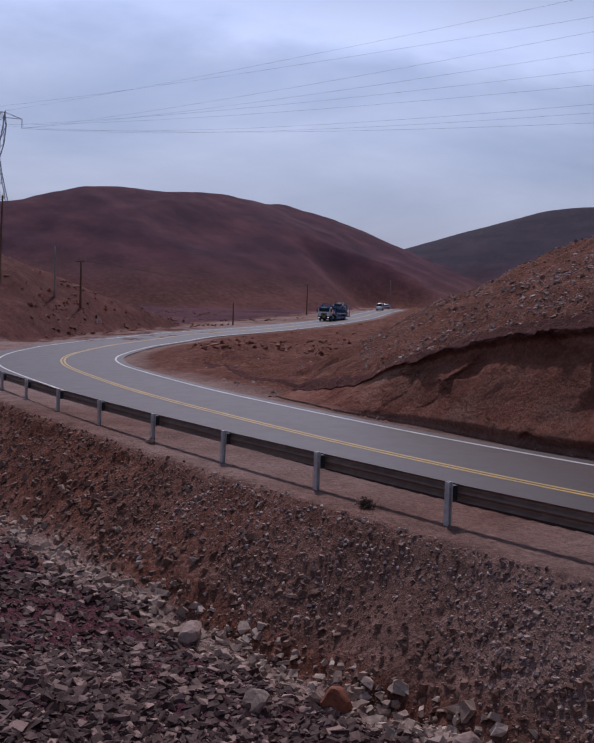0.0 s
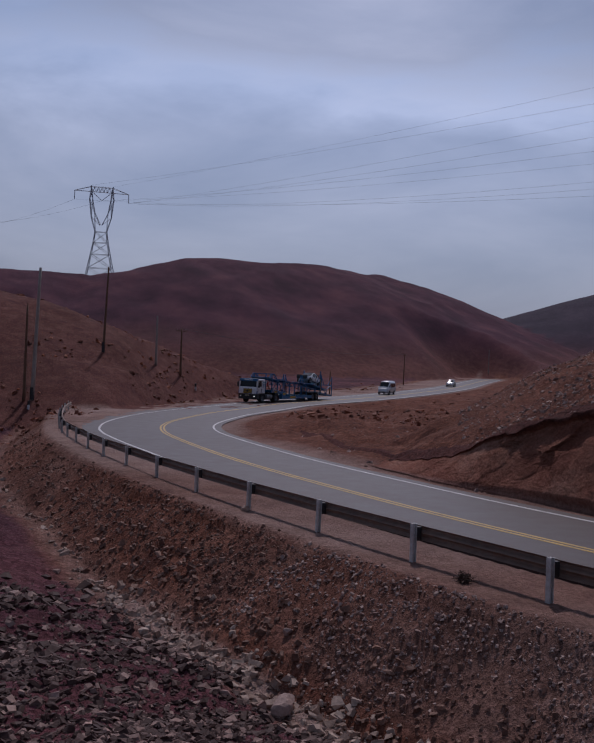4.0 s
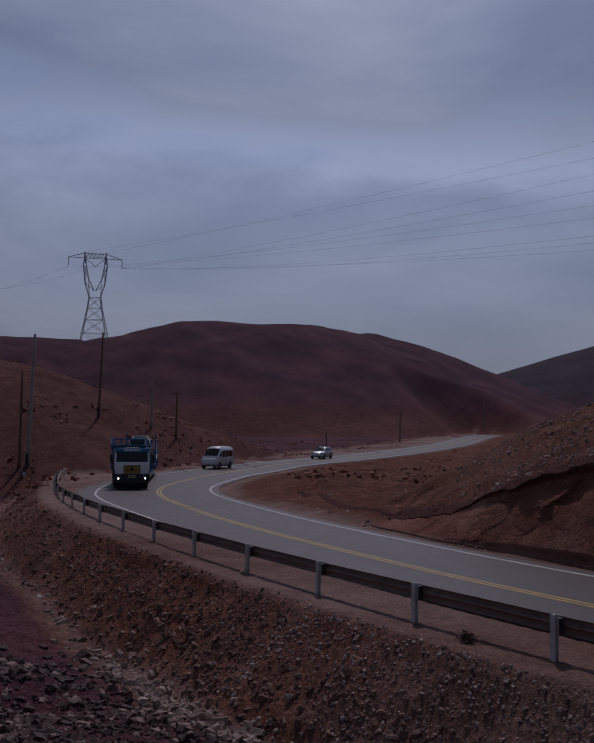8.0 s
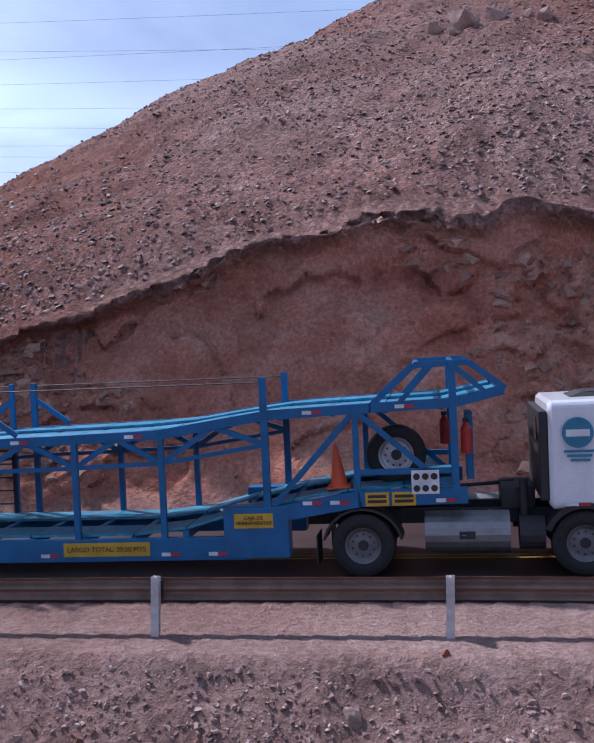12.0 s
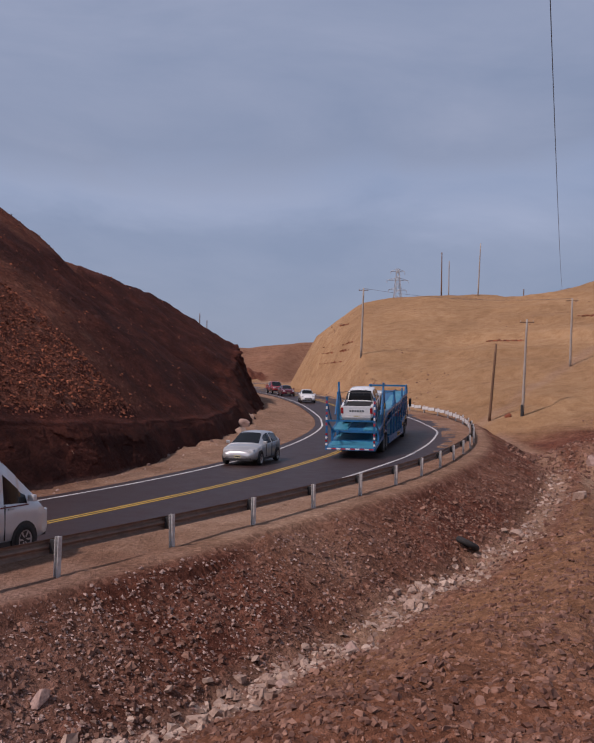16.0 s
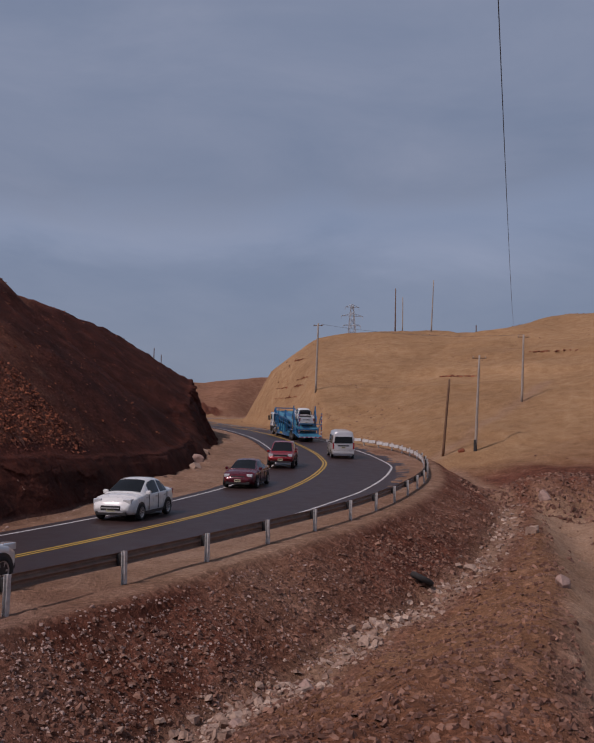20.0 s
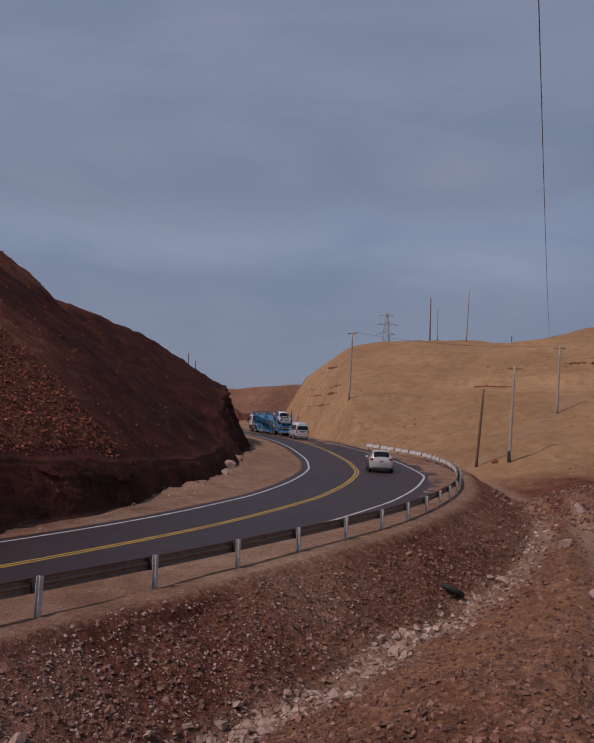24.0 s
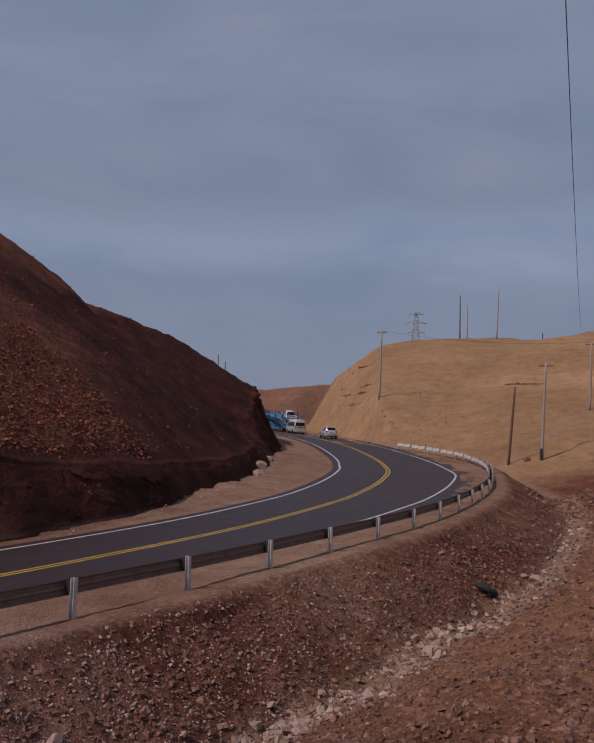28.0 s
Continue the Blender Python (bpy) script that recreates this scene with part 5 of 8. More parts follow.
    p, w, fc, off, s, r = scatter(14000, -64, 74, 16, 130, 12)
    ok = (w == 0) & (off > TOE[nearest(p[:, 0], p[:, 1])[0]] - 1.3) & (off > 4.3) & (off < 26)
    q = p[ok]
    q = q[(q[:, 0] > -12) | (r.rand(len(q)) < 0.35)]
    rocks("roadside_rubble", q, sizes(r, len(q), 0.04, 0.20, 3.4), M_STONE, "fallen stones at the foot of the cutting", 0.6, 13)
    p, w, fc, off, s, r = scatter(24000, 84, 99, 48, 90, 14)
    ok = (np.hypot((p[:, 0] - 69) / 1.5, p[:, 1] + 4.2) < 5.5 + 2 * fbm(p[:, 0], p[:, 1], 15, 3.0, 2)) & (r.rand(len(p)) < 0.6)
    q = p[ok]
    rocks("mound_rubble", q, sizes(r, len(q), 0.05, 0.30, 3.4), M_CLOD, "coarse red-brown rubble heap below the road bend", 0.6, 15)
    p, w, fc, off, s, r = scatter(5000, 74, 99, 90, 210, 16)
    ok = (w == 2) & (fbm(p[:, 0], p[:, 1], 51, 14.0, 3) > 0.25)
    q = p[ok]
    rocks("sand_hill_stones", q, sizes(r, len(q), 0.05, 0.24, 3.0), M_CLOD, "small stones dotted over the sand hill", 0.5, 17)
    p, w, fc, off, s, r = scatter(150000, 74, 99, 92, 200, 26)
    lv = p[:, 2] - 0.035 * (p[:, 0] - 150) + 0.3 * fbm(p[:, 0], p[:, 1], 63, 20.0, 2)
    gap = fbm(p[:, 0], p[:, 1], 64, 13.0, 2)
    ok = (w == 2) & (gap > np.where(p[:, 0] < 140, 0.62, 0.05)) & (p[:, 0] > 112) & ((np.abs(lv - 15.4) < 0.10) | (np.abs(lv - 16.6) < 0.07) | (np.abs(lv - 20.8) < 0.10) | (np.abs(lv - 13.5) < 0.06))
    q = p[ok]
    rocks("ledge_stones", q, sizes(r, len(q), 0.14, 0.42, 2.0), M_STONE_RED, "thin dark rock ledges breaking out of the sand hill", 0.4, 27)
    p, w, fc, off, s, r = scatter(9000, -68, -38, 70, 240, 18)
    ok = ((w == 5) | (w == 0)) & (np.abs(off) > 8) & (fbm(p[:, 0], p[:, 1], 61, 12.0, 3) > 0.0)
    q = p[ok]
    rocks("valley_stones", q, sizes(r, len(q), 0.08, 0.5, 3.4), M_STONE_RED, "scattered red stones across the valley floor", 0.5, 19)


scatter_all()


def boulder(x, y, size, mat, label, seed, flat=0.7):
    z = ground_z(x, y)
    bm = bmesh.new()
    bmesh.ops.create_icosphere(bm, subdivisions=3, radius=1)
    r = random.Random(seed)
    cuts = [Vector((r.uniform(-1, 1), r.uniform(-1, 1), r.uniform(-0.6, 1))).normalized() for _ in range(14)]
    ds = [r.uniform(0.42, 0.75) for _ in cuts]
    for v in bm.verts:
        for c, d in zip(cuts, ds):
            k = v.co.dot(c) - d
            if k > 0:
                v.co -= c * k * 0.97
        v.co += v.co * 0.10 * noise.noise(v.co * 2.2 + Vector((seed, 0, 0)))
        v.co = Vector((v.co.x * size * 0.62, v.co.y * size * 0.5, v.co.z * size * 0.5 * flat / 0.7))
    bmesh.ops.rotate(bm, verts=bm.verts, cent=(0, 0, 0), matrix=Euler((r.uniform(-0.3, 0.3), r.uniform(-0.3, 0.3), r.uniform(0, 6))).to_matrix())
    ob = part("boulder", bm, mat, m=Matrix.Translation((x, y, z + size * 0.16)))
    ob.matrix_world = Matrix.Translation((x, y, z + size * 0.16))
    return tagged(ob, label, "rock", "boulders")


BOULDERS = [(-8.9, 10.4, 0.62, 0, "dark angular boulder lying in the gully"), (-9.4, 9.15, 0.5, 2, "pale broken boulder among gully stones"),
            (13.86, 7.37, 0.42, 1, "tilted brown boulder on the embankment"), (-6.64, 10.35, 0.42, 1, "brown boulder on stony ground"),
            (-12.7, 10.7, 0.62, 1, "flat brown boulder among rubble"), (-21.4, 16.46, 0.3, 2, "pale stone beside a guardrail post"),
            (1.78, 11.56, 0.13, 0, "flat dark stone on the road shoulder"), (0.63, 11.08, 0.26, 2, "white stone on the embankment"),
            (7.35, 43.0, 1.5, 1, "large rock outcrop high on the hill"), (8.6, 42.4, 1.1, 1, "rock outcrop high on the hill"), (10.4, 40.8, 1.0, 2, "pale rock high on the hillside"), (6.2, 43.4, 0.9, 2, "pale rock outcrop high on the hill"), (7.9, 43.9, 0.8, 2, "pale rock outcrop high on the hill"), (6.8, 42.1, 0.6, 2, "pale rock outcrop high on the hill"), (9.3, 43.3, 0.7, 2, "pale rock outcrop high on the hill"), (9.9, 41.6, 0.6, 1, "brown rock high on the hillside"),
            (46.3, -2.3, 0.85, 2, "long pale slab at the edge of the wash"), (63.9, -3.9, 1.0, 1, "brown rock on the rubble mound"), (30, -2.4, 0.6, 1, "brown rock beside the sandy wash"),
            (24.5, 2.9, 0.45, 2, "pale upright stone in the gully"), (26.0, 3.0, 0.4, 2, "pale stone in the gully"), (17.5, 4.4, 0.3, 1, "brown stone near the gully"),
            (20.5, 3.6, 0.4, 1, "brown stone near the gully"), (38.0, 0.4, 0.5, 2, "pale stone at the gully edge"), (97.5, 2.0, 0.8, 0, "dark rock beside a utility pole"),
            (60.5, 18.4, 0.9, 2, "pale fallen rock at the road bend"), (64.0, 19.2, 1.1, 1, "fallen rock at the road bend"), (71.0, 20.8, 0.8, 2, "pale fallen rock at the road bend"),
            (-14.5, 12.3, 0.22, 1, "brown stone on the embankment"), (-18.0, 13.0, 0.2, 2, "pale stone on the embankment"), (-5.0, 11.0, 0.2, 1, "brown stone on the embankment")]
for k, (bx, by, bs, bmk, bl) in enumerate(BOULDERS):
    boulder(bx, by, bs, (M_STONE_RED, M_STONE, M_STONE_PALE)[bmk], bl, k + 3)


def old_tyre(x, y):
    z = ground_z(x, y)
    bm = bmesh.new()
    R, r, n, k = 0.30, 0.12, 24, 10
    rings = [[Vector(((R + r * math.cos(t)) * math.cos(a), (R + r * math.cos(t)) * math.sin(a), r * 0.9 * math.sin(t))) for t in [2 * math.pi * j / k for j in range(k)]] for a in [2 * math.pi * i / n for i in range(n + 1)]]
    for a, b in zip(rings, rings[1:]):
        va, vb = [bm.verts.new(p) for p in a], [bm.verts.new(p) for p in b]
        for i in range(k):
            bm.faces.new((va[i], va[(i + 1) % k], vb[(i + 1) % k], vb[i]))
    bmesh.ops.remove_doubles(bm, verts=bm.verts, dist=0.001)
    ob = part("discarded_tyre", bm, M_TYRE, smooth=True)
    ob.matrix_world = pose(x, y, z + 0.22, 24, 12, 0)
    tagged(ob, "discarded black tyre lying in the gully", "tyre")


old_tyre(32.5, 1.95)


def bush(x, y, size, label):
    z = ground_z(x, y)
    th = empty("dry_bush", label, "shrub", Matrix.Translation((x, y, z)))
    r = random.Random(int(x * 10))
    tw, lf = bmesh.new(), bmesh.new()
    for _ in range(70):
        a, t = r.uniform(0, 6.283), r.uniform(0.2, 1.35)
        d = Vector((math.cos(a) * math.cos(t), math.sin(a) * math.cos(t), math.sin(t) * 0.8)) * size * r.uniform(0.6, 1.1)
        tube(tw, (0, 0, -0.02), d, 0.006, 3, 0.002)
        for _ in range(6):
            p = d * r.uniform(0.45, 1.05) + Vector((r.uniform(-1, 1), r.uniform(-1, 1), r.uniform(-1, 1))) * 0.04
            q = Vector((r.uniform(-1, 1), r.uniform(-1, 1), r.uniform(-1, 1))).normalized() * 0.03
            w = Vector((r.uniform(-1, 1), r.uniform(-1, 1), r.uniform(-1, 1))).normalized() * 0.012
            vs = [lf.verts.new(p - q), lf.verts.new(p + w), lf.verts.new(p + q), lf.verts.new(p - w)]
            lf.faces.new(vs)
    part("twigs", tw, M_BUSH, th)
    part("leaves", lf, M_BUSH, th)


bush(-11.8, 14.4, 0.26, "small dry brown bush beside the guardrail")


def marker(x, y):
    z = ground_z(x, y)
    th = empty("marker_post", "short black and white banded marker post", "post", Matrix.Translation((x, y, z - 0.05)), "marker posts")
    bm = bmesh.new()
    box(bm, -0.12, 0.12, -0.06, 0.06, 0, 0.45, 0.01)
    part("lower_band", bm, M_REFW, th)
    bm = bmesh.new()
    box(bm, -0.12, 0.12, -0.06, 0.06, 0.454, 0.85, 0.01)
    part("upper_band", bm, M_CHASSIS, th)


marker(-81.6, 37.6)
marker(-95.6, 65.2)


# ---- wheels and cars ----
def wheel_mesh(R, w, rim, hub, spokes=0):
    """Tyre, rim disc and hub as three meshes about the y axis, outer face towards -y."""
    n = 28
    prof = [(rim, -w / 2 + 0.01), (R - 0.05 * R, -w / 2), (R - 0.01, -w * 0.36), (R, -w * 0.2), (R, w * 0.2), (R - 0.01, w * 0.36), (R - 0.05 * R, w / 2), (rim, w / 2 - 0.01)]
    bm = bmesh.new()
    rings = [[bm.verts.new((r * math.cos(a), y, r * math.sin(a))) for r, y in prof] for a in [2 * math.pi * i / n for i in range(n)]]
    for i in range(n):
        a, b = rings[i], rings[(i + 1) % n]
        for k in range(len(prof)):
            m = (k + 1) % len(prof)
            bm.faces.new((a[k], a[m], b[m], b[k]))
    tyre = bm
    bm = bmesh.new()
    p2 = [(rim + 0.005, -w / 2 + 0.005), (rim - 0.02, -w / 2 + 0.01), (rim - 0.035, -w * 0.25), (rim * 0.75, -w * 0.22), (rim * 0.45, -w * 0.30), (0.001, -w * 0.30)]
    rings = [[bm.verts.new((r * math.cos(a), y, r * math.sin(a))) for r, y in p2] for a in [2 * math.pi * i / n for i in range(n)]]
    for i in range(n):
        a, b = rings[i], rings[(i + 1) % n]
        for k in range(len(p2) - 1):
            bm.faces.new((a[k], a[k + 1], b[k + 1], b[k]))
    disc = bm
    bm = bmesh.new()
    tube(bm, (0, -w * 0.36, 0), (0, -w * 0.26, 0), hub, 14)
    for i in range(10 if not spokes else spokes):
        a = 2 * math.pi * i / (10 if not spokes else spokes)
        if spokes:
            bar(bm, (hub * 0.6 * math.cos(a), -w * 0.34, hub * 0.6 * math.sin(a)), (rim * 0.93 * math.cos(a), -w * 0.36, rim * 0.93 * math.sin(a)), 0.02, rim * 0.2)
        else:
            tube(bm, (rim * 0.62 * math.cos(a), -w * 0.32, rim * 0.62 * math.sin(a)), (rim * 0.62 * math.cos(a), -w * 0.24, rim * 0.62 * math.sin(a)), 0.018, 6)
    return tyre, disc, bm


WHEELS = []


def wheel(th, x, y, R, w, rim, left, kind, made={}):
    """A wheel part with tyre, rim and hub; left wheels are turned round."""
    key = (kind, R, w, rim)
    m = pose(x, y, R, 0, 0, 180 if left else 0)
    if key not in made:
        t, d, h = wheel_mesh(R, w, rim, rim * 0.3, 0 if kind == "truck" else 6)
        tyre = part("wheel", t, M_TYRE, th, "black tyre on its wheel", True, m)
        part("rim", d, {"dark": M_CHASSIS, "truck": M_TRUCKRIM}.get(kind, M_RIM), tyre, "dull metal rim", True)
        part("hub", h, M_RIM if kind != "truck" else M_CHASSIS, tyre)
        made[key] = tyre
    else:
        src = made[key]
        tyre = again(src, m, th)
        for c in src.children:
            again(c, Matrix.Identity(4), tyre)
    WHEELS.append((tyre, m, R))
    return tyre


def ring(x, w, z0, z1, r=0.12, n=4, crown=0.0, tumble=0.0):
    """A rounded cross-section in the plane x, from z0 to z1, half-width w."""
    pts = []
    r = min(r, w * 0.45, (z1 - z0) * 0.45)
    for cx, cz, a0 in ((w - r, z1 - r, 0), (-(w - r), z1 - r, 90), (-(w - r), z0 + r, 180), (w - r, z0 + r, 270)):
        for k in range(n + 1):
            a = radians(a0 + 90 * k / n)
            y, z = cx + r * math.cos(a), cz + r * math.sin(a)
            u = (z - z0) / max(z1 - z0, 1e-3)
            y *= 1 - tumble * max(0, u - 0.45) + 0.03 * math.sin(math.pi * min(1, max(0, u)))
            pts.append(Vector((x, y, z + crown * (1 - (y / w) ** 2) * (u > 0.5))))
    return pts


def shell(th, paint, sp):
    """The pressed body in one skin over cross-sections (x, half width, underside, belt, roof, half roof), with its panes let in."""
    keys = np.array(sp["shell"], float)
    xs = np.unique(np.concatenate([keys[:, 0], np.arange(keys[0, 0], keys[-1, 0], 0.055)]))
    st = np.column_stack([np.interp(xs, keys[:, 0], keys[:, k]) for k in range(1, 6)])
    for _ in range(3):
        st[1:-1] = 0.25 * st[:-2] + 0.5 * st[1:-1] + 0.25 * st[2:]
    drop = sp.get("glass_drop", 0.09)
    rows = []
    for x, (w, z0, belt, roof, wr) in zip(xs, st):
        tall = max(roof - belt, 0.02)
        gz = max(belt + 0.35 * tall, roof - drop)
        half = [(w * 0.82, z0), (w * 0.97, z0 + 0.09), (w, z0 + 0.42 * (belt - z0)), (w * 0.995, belt - 0.28 * (belt - z0)), (w * 0.985, belt - 0.07 * (belt - z0)), (w * 0.945, belt),
                (w * 0.945 * 0.45 + (wr + 0.03) * 0.55, belt + 0.55 * (gz - belt)), (wr + 0.03, gz), (wr * 0.93, gz + 0.75 * (roof - gz)), (wr * 0.5, roof + 0.012), (0.0, roof + 0.02)]
        rows.append([Vector((x, y, z)) for y, z in half] + [Vector((x, -y, z)) for y, z in half[-2::-1]])
    n = len(rows[0])
    panes = {}
    skin = bmesh.new()

    def quad(bm, q, made):
        vs = []
        for k in q:
            if k not in made:
                made[k] = bm.verts.new(rows[k[0]][k[1]])
            vs.append(made[k])
        bm.faces.new(vs)
    seen = {}
    f0, f1 = sp["screen"]
    r0, r1 = sp.get("rear_pane", (9, 9))
    for i in range(len(xs) - 1):
        xm = (xs[i] + xs[i + 1]) / 2
        for j in range(n):
            k = j if j < 10 else n - 2 - j
            key = None
            if k in (8, 9) and f0 < xm < f1:
                key = ("windscreen", 0, 0)
            elif k in (8, 9) and r0 < xm < r1:
                key = ("rear_window", 0, 0)
            elif k in (5, 6):
                for m, (x0, x1) in enumerate(sp["panes"]):
                    if x0 < xm < x1:
                        key = ("side_window", m, j < 10)
            q = ((i, j), (i + 1, j), (i + 1, (j + 1) % n), (i, (j + 1) % n))
            if key is None:
                quad(skin, q, seen)
            else:
                bm, made = panes.setdefault(key, (bmesh.new(), {}))
                quad(bm, q, made)
    for i in (0, len(xs) - 1):
        skin.faces.new([seen[(i, j)] if (i, j) in seen else skin.verts.new(rows[i][j]) for j in range(n)])
    bmesh.ops.recalc_face_normals(skin, faces=skin.faces)
    part("body", skin, paint, th, smooth=True)
    for (name, _, _), (bm, _) in panes.items():
        for f in bm.faces:
            f.normal_update()
            if f.normal.dot(f.calc_center_median() - Vector((0.8, 0, 0.9))) < 0:
                f.normal_flip()
        part(name, bm, M_GLASS, th, {"windscreen": "dark windscreen glass", "rear_window": "dark rear window", "side_window": "tinted side window"}[name], smooth=True)
    if "back_pane" in sp:
        x, y, z0, z1 = sp["back_pane"]
        bm = bmesh.new()
        panel(bm, [(x, y, z0), (x, -y, z0), (x + 0.03, -y * 0.9, z1), (x + 0.03, y * 0.9, z1)], (-1, 0, 0.05), 0.02)
        part("rear_window", bm, M_GLASS, th, "dark rear window")


def car(name, label, paint, sp, category="car"):
    """sp: shell stations, cabin base and roof, panes, wheels, lamps. Origin: rear axle on the ground."""
    th = empty(name, label, category)
    W2 = sp["w"] / 2
    a1, zb = sp["cab"][0][1], sp["cab"][0][3]
    shell(th, paint, sp)
    for sg in (-1, 1):
        for x in sp.get("seams", ()):
            bm = bmesh.new()
            box(bm, x - 0.008, x + 0.008, sg * (W2 + 0.005) - 0.012, sg * (W2 + 0.005) + 0.012, sp["sill"] + 0.12, zb - 0.02)
            part("door_seam", bm, M_BLACK, th)
            bm = bmesh.new()
            box(bm, x + 0.10, x + 0.28, sg * (W2 + 0.012) - 0.016, sg * (W2 + 0.012) + 0.016, zb - 0.14, zb - 0.10, 0.006)
            part("door_handle", bm, M_RIM, th)
        bm = bmesh.new()
        box(bm, -0.1 + 0.55, sp["base"] - 0.45, sg * (W2 - 0.02) - 0.02, sg * (W2 - 0.02) + 0.02, sp["sill"] - 0.02, sp["sill"] + 0.09, 0.01)
        part("side_sill", bm, M_BLACK, th, "dark lower sill")
        bm = bmesh.new()
        mx = a1 - 0.28 + sp.get("mirror", 0)
        box(bm, mx, mx + 0.12, sg * (W2 + 0.035) - 0.095, sg * (W2 + 0.035) + 0.095, zb - 0.01, zb + 0.14, 0.04)
        part("mirror", bm, paint if not sp.get("dark_mirror") else M_BLACK, th)
        for ax in (0.0, sp["base"]):
            bm = bmesh.new()
            R = sp["R"]
            n = 16
            cy = sg * (W2 + 0.012)
            vs = [(ax + (R + 0.07) * math.cos(radians(t)), cy, R + (R + 0.07) * math.sin(radians(t))) for t in np.linspace(-12, 192, n)]
            panel(bm, vs, (0, -sg, 0), 0.05)
            part("wheel_arch", bm, M_BLACK, th, "black wheel arch")
            wheel(th, ax, sg * (W2 - sp["tw"] / 2 + 0.035), R, sp["tw"], sp["rim"], sg > 0, sp.get("wk", "car"))
    xf, xr = sp["shell"][-1][0] - 0.02, sp["shell"][0][0] + 0.03
    for sg in (-1, 1):
        x, y, z, l, w, h = sp["head"]
        bm = bmesh.new()
        box(bm, x - l, x, sg * y - w / 2, sg * y + w / 2, z - h / 2, z + h / 2, 0.03)
        part("headlamp", bm, M_LAMP, th, "clear headlamp")
        x, y, z, l, w, h = sp["tail"]
        bm = bmesh.new()
        box(bm, x, x + l, sg * y - w / 2, sg * y + w / 2, z - h / 2, z + h / 2, 0.03)
        part("tail_lamp", bm, M_TAIL, th, "red tail lamp")
    gx, gw, gz, gh = sp["grille"]
    bm = bmesh.new()
    box(bm, gx - 0.06, gx, -gw / 2, gw / 2, gz - gh / 2, gz + gh / 2, 0.015)
    part("grille", bm, M_BLACK, th, "black grille")
    bm = bmesh.new()
    box(bm, gx - 0.05, gx + 0.015, -gw * 0.46, gw * 0.46, gz - 0.02, gz + 0.02, 0.008)
    part("grille_bar", bm, M_RIM, th, "chrome grille bar")
    bm = bmesh.new()
    box(bm, xf - 0.09, xf + 0.015, -W2 * 0.72, W2 * 0.72, sp["sill"] + 0.02, sp["sill"] + 0.15, 0.02)
    part("lower_intake", bm, M_BLACK, th, "black lower intake")
    bm = bmesh.new()
    box(bm, xr - 0.02, xr + 0.1, -W2 * 0.8, W2 * 0.8, sp["sill"] - 0.02, sp["sill"] + 0.13, 0.02)
    part("rear_bumper", bm, sp.get("bumper", M_BLACK), th)
    for px, pz in ((xf + 0.02, sp["sill"] + 0.22), (xr - 0.03, sp.get("plate_z", 0.8))):
        bm = bmesh.new()
        box(bm, px - 0.01, px + 0.01, -0.17, 0.17, pz - 0.07, pz + 0.07)
        pl = part("number_plate", bm, M_PLATE, th, "small number plate")
        bm = bmesh.new()
        box(bm, px - 0.014, px + 0.014, -0.12, 0.12, pz - 0.025, pz + 0.025)
        part("plate_bar", bm, M_TEXTD, pl)
    return th


SEDAN = dict(w=1.72, base=2.55, R=0.31, tw=0.2, rim=0.2, sill=0.22,
            cab=((-0.35, 2.2, 0.80, 0.93), (0.25, 1.35, 0.62, 1.50)), seams=(0.1, 0.95, 1.85),
             head=(3.30, 0.60, 0.73, 0.46, 0.32, 0.20), tail=(-0.86, 0.63, 0.86, 0.25, 0.24, 0.24), grille=(3.43, 0.80, 0.50, 0.18),
            screen=(1.5, 2.25), rear_pane=(-0.25, 0.3), panes=[(0.02, 0.72), (0.80, 1.66)],
            shell=[(-0.90, .55, .42, .80, .84, .40), (-0.86, .70, .30, .93, .98, .55), (-0.6, .82, .22, .97, 1.04, .66), (-0.25, .86, .2, .97, 1.08, .66), (0.25, .86, .2, .96, 1.40, .58), (0.6, .86, .2, .95, 1.485, .56), (1.1, .86, .2, .94, 1.50, .56), (1.5, .86, .2, .93, 1.44, .57),
                   (2.25, .86, .2, .92, 1.03, .72), (2.4, .86, .2, .90, .99, .73), (2.9, .85, .22, .85, .92, .70), (3.2, .80, .24, .74, .83, .64), (3.36, .70, .28, .62, .70, .55), (3.42, .58, .34, .50, .58, .45)])
HATCH = dict(SEDAN, w=1.78, base=2.65,cab=((-0.72, 2.35, 0.82, 0.95), (-0.35, 1.35, 0.63, 1.49)), tail=(-0.82, 0.66, 0.92, 0.2, 0.26, 0.22), grille=(3.43, 0.7, 0.55, 0.14), head=(3.36, 0.6, 0.68, 0.5, 0.28, 0.16),
            screen=(1.5, 2.35), rear_pane=(-0.72, -0.3), panes=[(-0.35, 0.75), (0.83, 1.76)],
            shell=[(-0.80, .6, .40, .90, 1.0, .45), (-0.76, .80, .28, .98, 1.12, .60), (-0.55, .87, .2, 1.0, 1.30, .60), (-0.25, .88, .2, .99, 1.43, .58), (0.5, .88, .2, .97, 1.49, .57), (1.1, .88, .2, .95, 1.49, .57), (1.5, .88, .2, .94, 1.43, .57),
                   (2.35, .88, .2, .91, 1.0, .72), (2.5, .88, .2, .89, .96, .73), (3.0, .85, .22, .80, .86, .68), (3.3, .76, .26, .66, .74, .58), (3.45, .6, .30, .54, .62, .45), (3.48, .48, .36, .47, .52, .36)])
